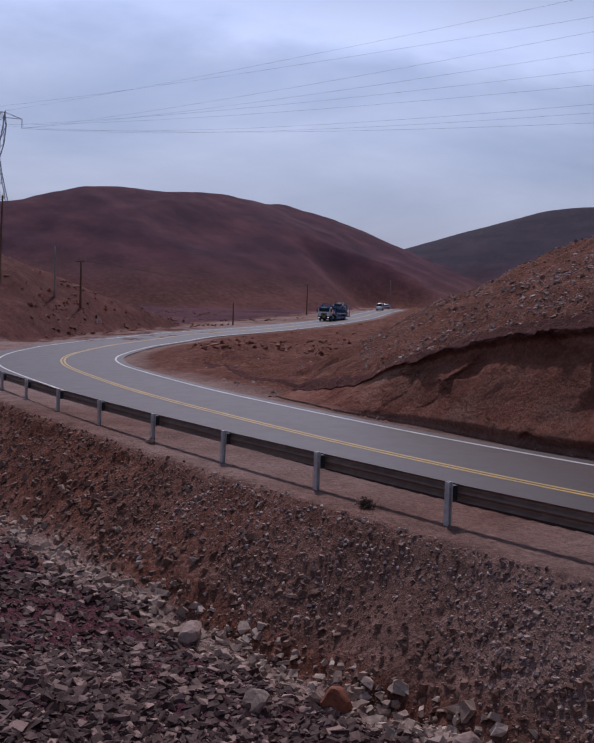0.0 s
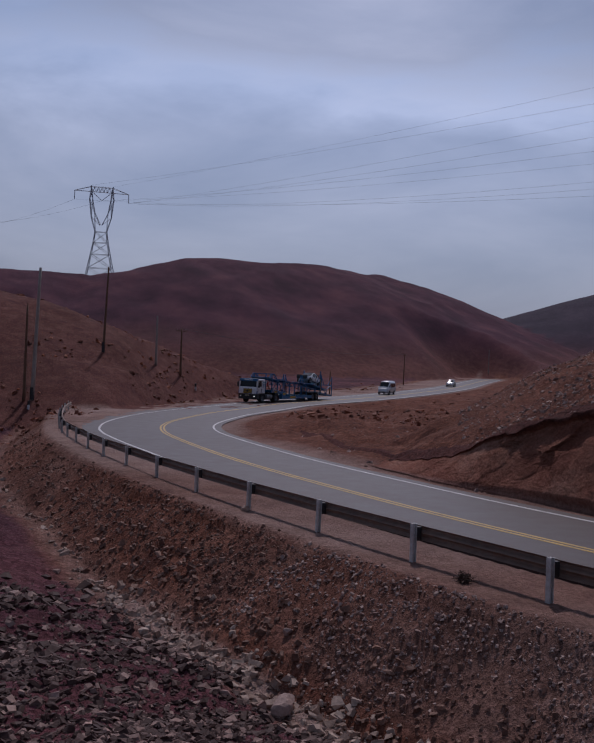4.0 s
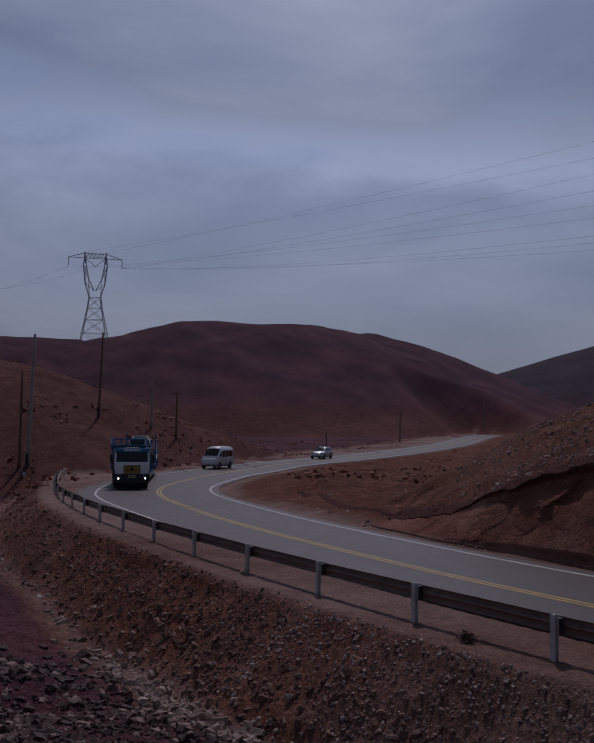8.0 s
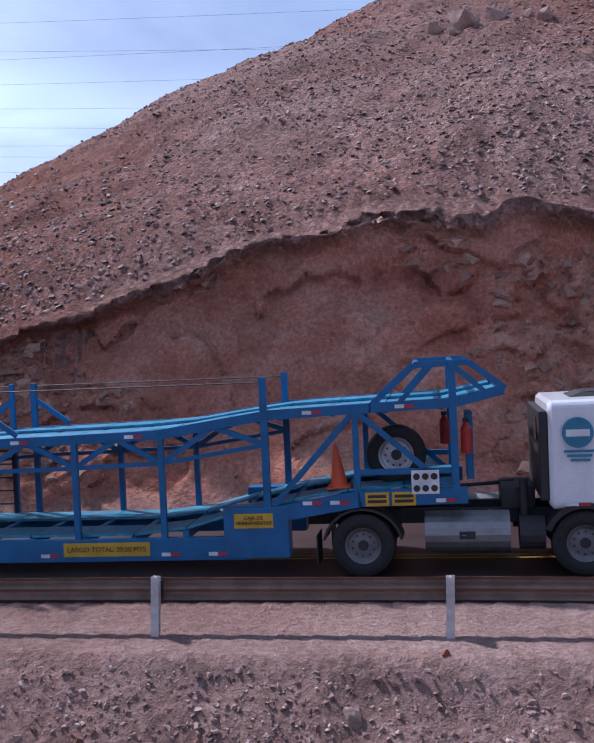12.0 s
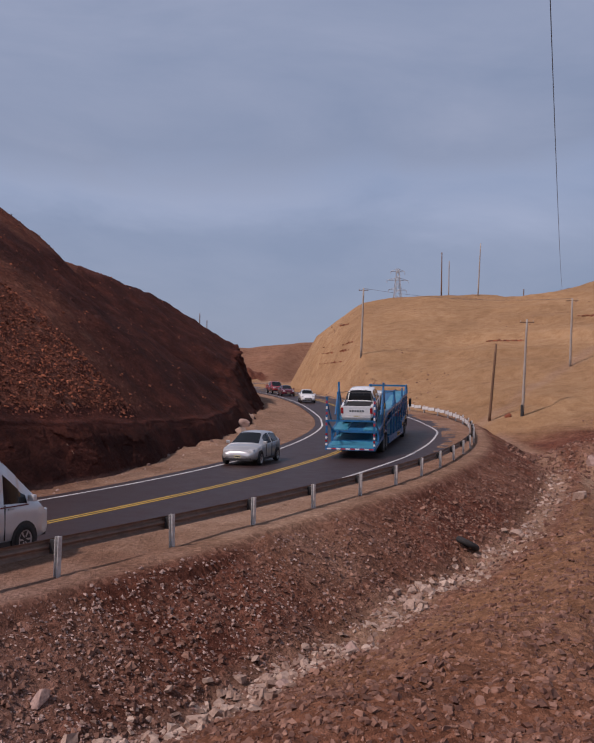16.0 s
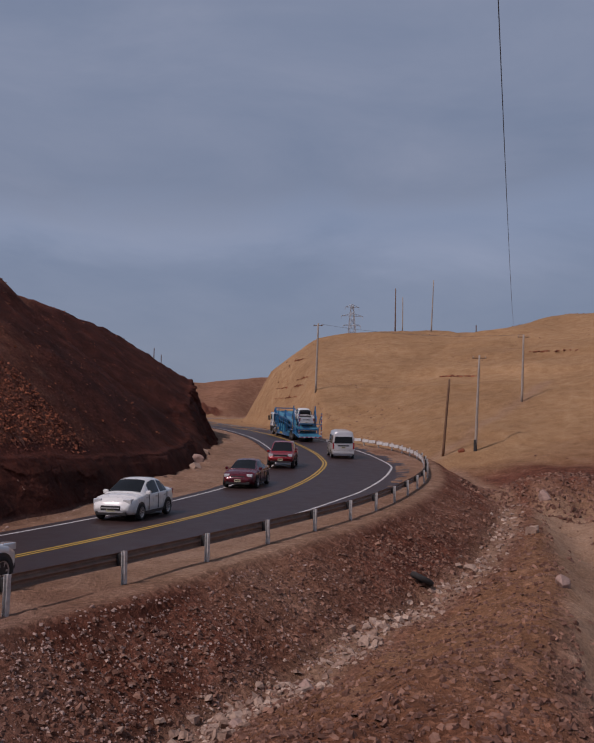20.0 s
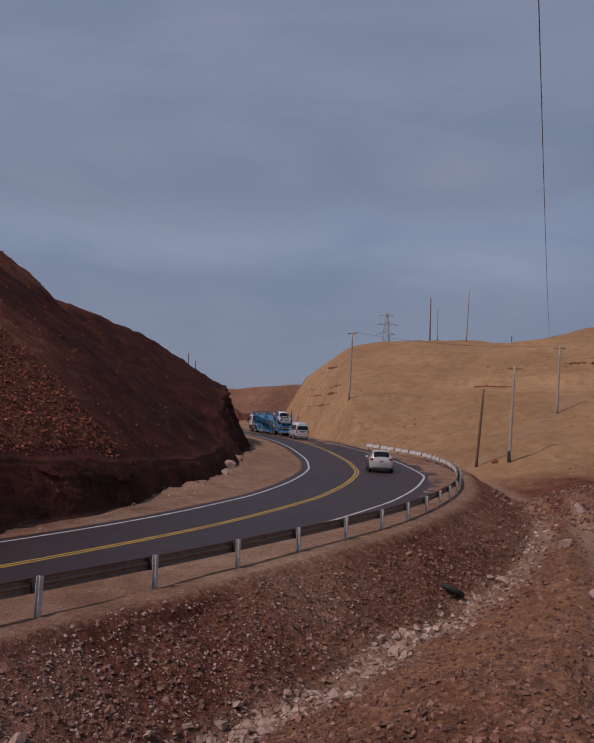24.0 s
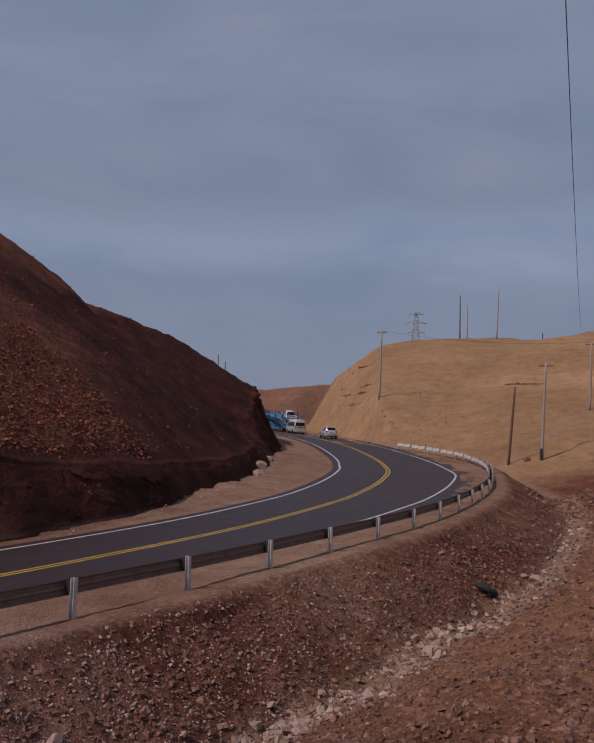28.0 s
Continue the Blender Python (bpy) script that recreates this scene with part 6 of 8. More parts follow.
BIGSEDAN = dict(SEDAN, w=1.82, base=2.8, R=0.33,cab=((-0.55, 2.45, 0.83, 0.94), (0.25, 1.4, 0.62, 1.47)), seams=(0.15, 1.05, 2.05), head=(3.6, 0.62, 0.70, 0.5, 0.30, 0.16), tail=(-1.0, 0.66, 0.85, 0.3, 0.3, 0.2), grille=(3.69, 0.75, 0.58, 0.2),
            screen=(1.6, 2.5), rear_pane=(-0.4, 0.3), panes=[(0.0, 0.85), (0.93, 1.9)],
            shell=[(-1.02, .55, .42, .82, .86, .40), (-0.97, .72, .30, .94, .99, .55), (-0.7, .86, .22, .99, 1.06, .68), (-0.35, .90, .2, .99, 1.12, .66), (0.25, .91, .2, .98, 1.36, .58), (0.7, .91, .2, .96, 1.45, .57), (1.2, .91, .2, .95, 1.47, .57), (1.6, .91, .2, .94, 1.42, .58),
                   (2.5, .91, .2, .91, .99, .74), (2.65, .90, .2, .89, .95, .76), (3.2, .88, .22, .82, .87, .72), (3.5, .80, .26, .68, .76, .60), (3.68, .66, .30, .56, .64, .48), (3.72, .5, .36, .48, .54, .38)])
SUV = dict(SEDAN, w=1.82, base=2.75, R=0.345, tw=0.22, rim=0.23, sill=0.27,
          cab=((-0.78, 2.4, 0.85, 1.0), (-0.45, 1.55, 0.66, 1.64)), seams=(0.15, 1.05, 2.0), plate_z=0.86, bumper=M_BLACK,
           head=(3.42, 0.64, 0.84, 0.5, 0.3, 0.17), tail=(-0.88, 0.68, 1.0, 0.3, 0.3, 0.2), grille=(3.51, 0.8, 0.72, 0.15),
            screen=(1.5, 2.5), rear_pane=(-0.84, -0.4), panes=[(-0.42, 0.12), (0.2, 1.0), (1.08, 1.98)],
            shell=[(-0.90, .62, .42, .95, 1.02, .5), (-0.86, .80, .32, 1.02, 1.16, .62), (-0.7, .89, .27, 1.06, 1.36, .62), (-0.45, .91, .26, 1.06, 1.56, .60), (0.2, .91, .25, 1.04, 1.635, .60), (1.0, .91, .25, 1.0, 1.63, .60), (1.5, .91, .25, .98, 1.57, .61),
                   (2.55, .91, .25, .94, 1.03, .76), (2.7, .90, .25, .92, .99, .76), (3.1, .87, .27, .86, .92, .72), (3.4, .78, .30, .72, .80, .60), (3.55, .62, .34, .60, .68, .46), (3.58, .5, .4, .52, .58, .38)])
VAN = dict(w=1.86, base=3.1, R=0.345, tw=0.21, rim=0.21, sill=0.28, 
          cab=((-1.10, 3.62, 0.90, 1.18), (-0.98, 2.6, 0.80, 2.26)), seams=(1.5, 2.45),
           head=(4.04, 0.64, 0.82, 0.35, 0.32, 0.24), tail=(-1.195, 0.83, 1.06, 0.18, 0.13, 0.52), grille=(4.09, 0.75, 0.78, 0.14), plate_z=0.92, bumper=M_VAN, mirror=-0.1, dark_mirror=False,
            screen=(2.6, 3.55), panes=[(-0.8, 0.3), (0.35, 1.35), (1.40, 2.28), (2.45, 3.25)], glass_drop=0.40, back_pane=(-1.178, 0.76, 1.27, 1.84),
            shell=[(-1.17, .86, .40, 1.18, 2.12, .74), (-1.15, .91, .32, 1.20, 2.20, .79), (-0.9, .93, .28, 1.20, 2.27, .81), (0.5, .94, .28, 1.20, 2.30, .82), (2.0, .94, .28, 1.18, 2.30, .82), (2.5, .94, .28, 1.17, 2.20, .80), (3.0, .94, .28, 1.15, 1.84, .79),
                   (3.6, .92, .28, 1.10, 1.32, .78), (3.75, .90, .29, 1.05, 1.16, .76), (4.0, .82, .32, .88, .98, .66), (4.12, .68, .36, .72, .82, .52), (4.15, .5, .42, .6, .7, .4)])
PICKUP = dict(w=1.85, base=3.1, R=0.385, tw=0.25, rim=0.22, sill=0.42,
             cab=((0.42, 2.85, 0.86, 1.08), (0.62, 1.95, 0.68, 1.80)), seams=(0.55, 1.4, 2.45),
              head=(3.92, 0.66, 0.93, 0.4, 0.32, 0.2), tail=(-1.22, 0.82, 0.98, 0.1, 0.15, 0.34), grille=(3.99, 0.95, 0.84, 0.3), plate_z=0.62, bumper=M_RIM, dark_mirror=False,
            screen=(1.75, 2.7), rear_pane=(0.38, 0.62), panes=[(0.66, 1.3), (1.38, 2.15)],
              shell=[(-1.20, .82, .56, 1.08, 1.10, .74), (-1.17, .90, .50, 1.08, 1.12, .80), (0.38, .92, .44, 1.08, 1.13, .80), (0.42, .92, .44, 1.08, 1.55, .68), (0.62, .92, .44, 1.08, 1.76, .66), (1.2, .92, .44, 1.07, 1.80, .66), (1.75, .92, .44, 1.05, 1.74, .66),
                     (2.75, .92, .44, 1.04, 1.12, .80), (2.9, .92, .44, 1.02, 1.08, .80), (3.6, .90, .46, .98, 1.02, .76), (3.9, .82, .50, .86, .94, .66), (4.02, .7, .55, .74, .82, .52)])


def bed(th, paint, bars):
    """The open load bed of a pickup: dark floor between two side walls, with a sports bar."""
    bm = bmesh.new()
    box(bm, -1.08, 0.36, -0.72, 0.72, 1.10, 1.165, 0.01)
    part("load_bed", bm, M_BLACK, th, "black lined load bed")
    for sg in (-1, 1):
        bm = bmesh.new()
        box(bm, -1.15, 0.42, sg * 0.84 - 0.07, sg * 0.84 + 0.07, 1.10, 1.24, 0.02)
        part("bed_side", bm, paint, th)
    bm = bmesh.new()
    box(bm, -1.21, -1.14, -0.80, 0.80, 0.72, 1.24, 0.015)
    tg = part("tailgate", bm, paint, th)
    bm = bmesh.new()
    for k in range(6):
        y = -0.36 + k * 0.144
        box(bm, -1.222, -1.212, y - 0.045, y + 0.045, 0.92, 1.02)
    part("badge_bars", bm, M_CHASSIS, tg, "dark badge bars")
    bm = bmesh.new()
    box(bm, -1.40, -1.2, -0.80, 0.80, 0.50, 0.64, 0.02)
    part("step_bumper", bm, M_RIM, th, "chrome step bumper")
    if bars:
        bm = bmesh.new()
        for sg in (-1, 1):
            tube(bm, (0.3, sg * 0.78, 1.22), (0.15, sg * 0.66, 1.72), 0.035, 8)
            tube(bm, (-0.5, sg * 0.8, 1.22), (0.15, sg * 0.66, 1.72), 0.03, 8)
        tube(bm, (0.15, -0.66, 1.72), (0.15, 0.66, 1.72), 0.035, 8)
        part("sports_bar", bm, M_RIM if bars == 1 else M_BLACK, th, "tubular sports bar")


van = car("minibus", "silver high-roof minibus with tinted windows", M_VAN, VAN, "van")
for _sg in (-1, 1):
    bm = bmesh.new()
    box(bm, -1.0, 3.2, _sg * 0.945 - 0.008, _sg * 0.945 + 0.008, 1.10, 1.125)
    part("side_stripe", bm, M_DARKRED, van, "thin maroon side stripe")
bm = bmesh.new()
box(bm, -1.19, -1.12, -0.46, 0.46, 1.02, 1.12, 0.01)
part("boot_trim", bm, M_BLACK, van)
bm = bmesh.new()
box(bm, -1.25, -1.08, -0.86, 0.86, 0.40, 0.60, 0.04)
part("rear_step", bm, M_VAN, van, "pale rear bumper with a step")
bm = bmesh.new()
box(bm, -1.19, -1.14, -0.74, 0.74, 0.635, 0.650)
part("tailgate_seam", bm, M_BLACK, van)
suv = car("people_carrier", "light silver people carrier with dark windows", M_MPV, SUV)
for _sg in (-1, 1):
    bm = bmesh.new()
    tube(bm, (-0.1, _sg * 0.56, 1.652), (0.95, _sg * 0.56, 1.652), 0.016, 6)
    part("roof_rail", bm, M_RIM, suv)
hatch = car("hatchback", "silver-grey hatchback car with tinted windows", M_SILVER, HATCH)
sedan = car("white_saloon", "white saloon car with a dark grille", M_CARWHITE, SEDAN)
maroon = car("maroon_saloon", "dark maroon saloon car", M_DARKRED, BIGSEDAN)
redp = car("red_pickup", "bright red double-cab pickup truck with a chrome bar", M_RED, PICKUP, "pickup")
bed(redp, M_RED, 1)
cargo = car("loaded_pickup", "new white double-cab pickup carried on the trailer deck", M_CARWHITE, PICKUP, "pickup")
bed(cargo, M_CARWHITE, 2)
bm = bmesh.new()
box(bm, 3.82, 4.06, -0.80, 0.80, 0.52, 1.02, 0.05)
part("front_grille", bm, M_BLACK, cargo, "black grille and bumper")


# ---- tractor unit: origin at the drive axle on the road, x forward ----
def build_tractor():
    th = empty("truck_tractor", "white cab-over truck tractor with a blue sun visor", "truck")
    bm = bmesh.new()
    rings = []
    for x, w, z0, z1 in ((2.98, 1.14, 1.12, 2.72), (3.04, 1.2, 1.06, 2.78), (4.6, 1.21, 1.06, 2.80), (4.88, 1.2, 1.06, 2.74), (5.08, 1.18, 1.06, 1.88), (5.22, 1.15, 1.06, 1.68), (5.26, 1.10, 1.06, 1.3)):
        rings.append(ring(x, w, z0, z1, 0.12, 4))
    loft(bm, rings)
    cab = part("cab", bm, M_TRUCKWHITE, th, "white painted cab shell")
    bm = bmesh.new()
    panel(bm, [(5.08, -1.08, 1.88), (5.08, 1.08, 1.88), (4.915, 1.06, 2.60), (4.915, -1.06, 2.60)], (1, 0, 0.28), 0.02)
    part("windscreen", bm, M_GLASS, th, "wide dark windscreen")
    bm = bmesh.new()
    loft(bm, [[Vector(p) for p in ((4.72, y, 2.60), (5.05, y * 0.98, 2.55), (5.07, y * 0.98, 2.60), (4.95, y, 2.83), (4.72, y, 2.84))] for y in (-1.2, -0.6, 0, 0.6, 1.2)])
    part("sun_visor", bm, M_BLUE, th, "blue sun visor above the windscreen")
    bm = bmesh.new()
    for k, (a, b) in enumerate(((-0.55, -0.25), (-0.2, 0.05), (0.1, 0.35), (0.4, 0.55))):
        panel(bm, [(5.04, a, 2.64), (5.04, b, 2.64), (4.985, b, 2.75), (4.985, a, 2.75)], (1, 0, 0.4), 0.03)
    part("visor_lettering", bm, M_REFW, th, "pale lettering bars on the visor")
    bm = bmesh.new()
    loft(bm, [[Vector(p) for p in ((3.4, y, 2.79), (4.5, y, 2.80), (4.35, y * 0.9, 2.90), (3.6, y * 0.8, 2.86))] for y in (-0.5, -0.25, 0, 0.25, 0.5)])
    part("roof_hatch", bm, M_CHASSIS, th, "dark roof hatch fairing")
    for sg in (-1, 1):
        bm = bmesh.new()
        panel(bm, [(3.95, sg * 1.238, 1.94), (4.78, sg * 1.238, 1.86), (4.72, sg * 1.215, 2.58), (3.98, sg * 1.225, 2.62)], (0, sg, 0), 0.012)
        part("door_window", bm, M_GLASS, th, "dark door window")
        bm = bmesh.new()
        for x0, x1, z0, z1 in ((3.86, 3.876, 1.12, 2.66), (4.86, 4.876, 1.12, 2.0), (3.86, 4.87, 1.10, 1.115)):
            box(bm, x0, x1, sg * 1.247 - 0.008, sg * 1.247 + 0.008, z0, z1)
        part("door_seam", bm, M_CHASSIS, th)
        bm = bmesh.new()
        box(bm, 3.92, 3.98, sg * 1.26 - 0.02, sg * 1.26 + 0.02, 1.34, 1.62, 0.015)
        part("door_handle", bm, M_BLACK, th, "black door handle")
        bm = bmesh.new()
        box(bm, 4.82, 4.98, sg * 1.42 - 0.10, sg * 1.42 + 0.10, 1.82, 2.42, 0.04)
        mir = part("mirror", bm, M_BLACK, th, "black wing mirror")
        bm = bmesh.new()
        bar(bm, (4.8, sg * 1.2, 2.5), (4.88, sg * 1.42, 2.36), 0.03, 0.03)
        bar(bm, (4.8, sg * 1.2, 1.8), (4.88, sg * 1.42, 1.9), 0.03, 0.03)
        part("mirror_arm", bm, M_BLACK, mir)
        # round emblem on the cab side and its caption bars
        bm = bmesh.new()
        tube(bm, (3.42, sg * 1.24, 2.28), (3.42, sg * 1.256, 2.28), 0.24, 24)
        em = part("emblem", bm, M_EMBLEM, th, "round teal company emblem")
        bm = bmesh.new()
        box(bm, 3.24, 3.60, sg * 1.262 - 0.004, sg * 1.262 + 0.004, 2.22, 2.33)
        part("emblem_bar", bm, M_REFW, em)
        bm = bmesh.new()
        for k in range(3):
            box(bm, 3.2 + 0.05 * k, 3.66 - 0.03 * k, sg * 1.25 - 0.004, sg * 1.25 + 0.004, 1.97 - 0.07 * k, 2.01 - 0.07 * k)
        part("emblem_caption", bm, M_EMBLEM, th, "small teal caption bars")
        # wheel arch fender
        bm = bmesh.new()
        vs = [(3.5 + 0.66 * math.cos(radians(a)), 0.52 + 0.66 * math.sin(radians(a))) for a in range(8, 173, 15)]
        inn = [(3.5 + 0.57 * math.cos(radians(a)), 0.52 + 0.57 * math.sin(radians(a))) for a in range(8, 173, 15)]
        loft(bm, [[Vector((p[0], y, p[1])) for p in vs + inn[::-1]] for y in (sg * 0.75, sg * 1.24)])
        part("front_fender", bm, M_BLACK, th, "black front wheel arch")
        for k in range(2):
            bm = bmesh.new()
            box(bm, 3.22 + 0.5 * k - 0.02, 3.40 + 0.5 * k, sg * 1.252 - 0.006, sg * 1.252 + 0.006, 1.13, 1.18)
            part("reflector", bm, M_REFW, th, "white and red reflector strip")
            bm = bmesh.new()
            box(bm, 3.41 + 0.5 * k, 3.58 + 0.5 * k, sg * 1.252 - 0.006, sg * 1.252 + 0.006, 1.13, 1.18)
            part("reflector", bm, M_REFR, th, "white and red reflector strip")
        bm = bmesh.new()
        box(bm, 4.35, 5.0, sg * 1.05 - 0.16, sg * 1.05 + 0.16, 0.42, 1.04, 0.05)
        part("cab_step", bm, M_BLACK, th, "black cab steps")
        bm = bmesh.new()
        box(bm, 4.92, 5.18, sg * 1.18 - 0.07, sg * 1.18 + 0.05, 1.08, 1.42, 0.04)
        part("corner_panel", bm, M_BLUE, th, "blue corner air deflector")
        bm = bmesh.new()
        box(bm, 5.22, 5.36, sg * 0.88 - 0.18, sg * 0.88 + 0.18, 0.72, 0.98, 0.04)
        part("headlamp_unit", bm, M_LAMP, th, "headlamp unit")
        bm = bmesh.new()
        tube(bm, (5.345, sg * 0.92, 0.74), (5.385, sg * 0.92, 0.74), 0.055, 14)
        part("lit_lamp", bm, M_HEAD, th, "small glowing headlamp")
        bm = bmesh.new()
        box(bm, -0.75, 0.75, sg * 0.95 - 0.28, sg * 0.95 + 0.28, 1.10, 1.13)
        rings = [[Vector((0.66 * math.cos(radians(a)), y, 0.52 + 0.62 * math.sin(radians(a)))) for a in range(10, 171, 16)] + [Vector((0.62 * math.cos(radians(a)), y, 0.52 + 0.58 * math.sin(radians(a)))) for a in range(170, 9, -16)] for y in (sg * 0.66, sg * 1.25)]
        bm.free()
        bm = bmesh.new()
        loft(bm, rings)
        part("rear_mudguard", bm, M_BLACK, th, "black rear mudguard")
        bm = bmesh.new()
        box(bm, -0.76, -0.74, sg * 0.95 - 0.28, sg * 0.95 + 0.28, 0.20, 0.70)
        part("mud_flap", bm, M_BLACK, th, "black rubber mud flap")
        bm = bmesh.new()
        tube(bm, (1.0, sg * 0.88, 0.68), (2.35, sg * 0.88, 0.68), 0.34, 20)
        for x in (1.3, 1.62, 2.05):
            tube(bm, (x - 0.03, sg * 0.88, 0.68), (x + 0.03, sg * 0.88, 0.68), 0.348, 20)
        tk = part("fuel_tank", bm, M_TANK, th, "dull metal fuel tank")
        bm = bmesh.new()
        box(bm, 1.55, 1.80, sg * 1.215 - 0.012, sg * 1.215 + 0.012, 0.62, 0.74)
        part("tank_bar", bm, M_CHASSIS, tk)
        bm = bmesh.new()
        tube(bm, (2.5, sg * 0.9, 0.66), (2.9, sg * 0.9, 0.66), 0.27, 16)
        part("air_tank", bm, M_CHASSIS, th, "dark air reservoir")
        wheel(th, 3.5, sg * 1.02, 0.52, 0.30, 0.29, sg > 0, "truck")
        wheel(th, 0.0, sg * 1.08, 0.52, 0.29, 0.29, sg > 0, "truck")
        wheel(th, 0.0, sg * 0.74, 0.52, 0.29, 0.29, sg > 0, "truck")
        bm = bmesh.new()
        box(bm, -1.0, 4.8, sg * 0.42 - 0.06, sg * 0.42 + 0.06, 0.74, 0.98, 0.01)
        part("chassis_rail", bm, M_CHASSIS, th, "dark chassis rail")
    bm = bmesh.new()
    box(bm, 5.05, 5.36, -1.2, 1.2, 0.42, 1.05, 0.06)
    part("bumper", bm, M_BLACK, th, "black front bumper")
    bm = bmesh.new()
    box(bm, 5.30, 5.37, -0.55, 0.55, 0.50, 0.72, 0.02)
    part("bumper_intake", bm, M_CHASSIS, th)
    bm = bmesh.new()
    box(bm, 5.18, 5.30, -0.58, 0.58, 1.08, 1.66, 0.03)
    gr = part("grille", bm, M_BLACK, th, "black radiator grille with yellow slats")
    for k in range(6):
        bm = bmesh.new()
        z = 1.13 + 0.092 * k
        box(bm, 5.28, 5.325, -0.54, 0.54, z, z + 0.045, 0.008)
        part("slat", bm, M_SIGN, gr, "yellow grille slat")
    bm = bmesh.new()
    tube(bm, (5.30, 0, 1.40), (5.345, 0, 1.40), 0.13, 20)
    part("badge", bm, M_CHASSIS, gr, "dark round badge")
    bm = bmesh.new()
    box(bm, 5.36, 5.38, -0.26, 0.26, 0.80, 0.95)
    pl = part("number_plate", bm, M_PLATE, th, "yellow number plate")
    bm = bmesh.new()
    box(bm, 5.381, 5.386, -0.2, 0.2, 0.85, 0.90)
    part("plate_bar", bm, M_TEXTD, pl)
    bm = bmesh.new()
    box(bm, 2.84, 2.97, -1.15, 1.15, 1.2, 2.62, 0.03)
    part("cab_back", bm, M_BLACK, th, "black back of the cab")
    bm = bmesh.new()
    panel(bm, [(2.835, -0.75, 2.12), (2.835, -0.35, 2.12), (2.835, -0.35, 2.5), (2.835, -0.75, 2.5)], (-1, 0, 0), 0.01)
    part("rear_window", bm, M_GLASS, th)
    bm = bmesh.new()
    box(bm, 2.25, 2.8, -0.55, 0.5, 0.95, 1.35, 0.05)
    tube(bm, (2.6, -0.7, 0.9), (2.6, -0.7, 1.5), 0.07, 10)
    tube(bm, (2.5, 0.3, 1.3), (1.6, 0.1, 1.28), 0.03, 6)
    tube(bm, (2.5, 0.1, 1.35), (1.6, -0.1, 1.3), 0.03, 6)
    part("engine_gear", bm, M_CHASSIS, th, "dark engine and hoses behind the cab")
    bm = bmesh.new()
    box(bm, -0.55, 0.5, -0.5, 0.5, 0.98, 1.14, 0.03)
    part("fifth_wheel", bm, M_CHASSIS, th)
    bm = bmesh.new()
    tube(bm, (3.5, -0.9, 0.52), (3.5, 0.9, 0.52), 0.07, 10)
    part("front_axle", bm, M_CHASSIS, th)
    bm = bmesh.new()
    tube(bm, (0, -0.8, 0.52), (0, 0.8, 0.52), 0.12, 10)
    part("drive_axle", bm, M_CHASSIS, th)
    # upright front: bring the nose back
    for ob in th.children_recursive:
        if ob.type == "MESH" and ob.location.length < 0.3 and "wheel" not in ob.parent.name:
            for v in ob.data.vertices:
                if v.co.x > 4.88:
                    v.co.x = 4.88 + (v.co.x - 4.88) * 0.5
    return th


tractor = build_tractor()


# ---- car-carrier trailer: origin between the rear axles on the road, x forward ----
LONGER = 1.2


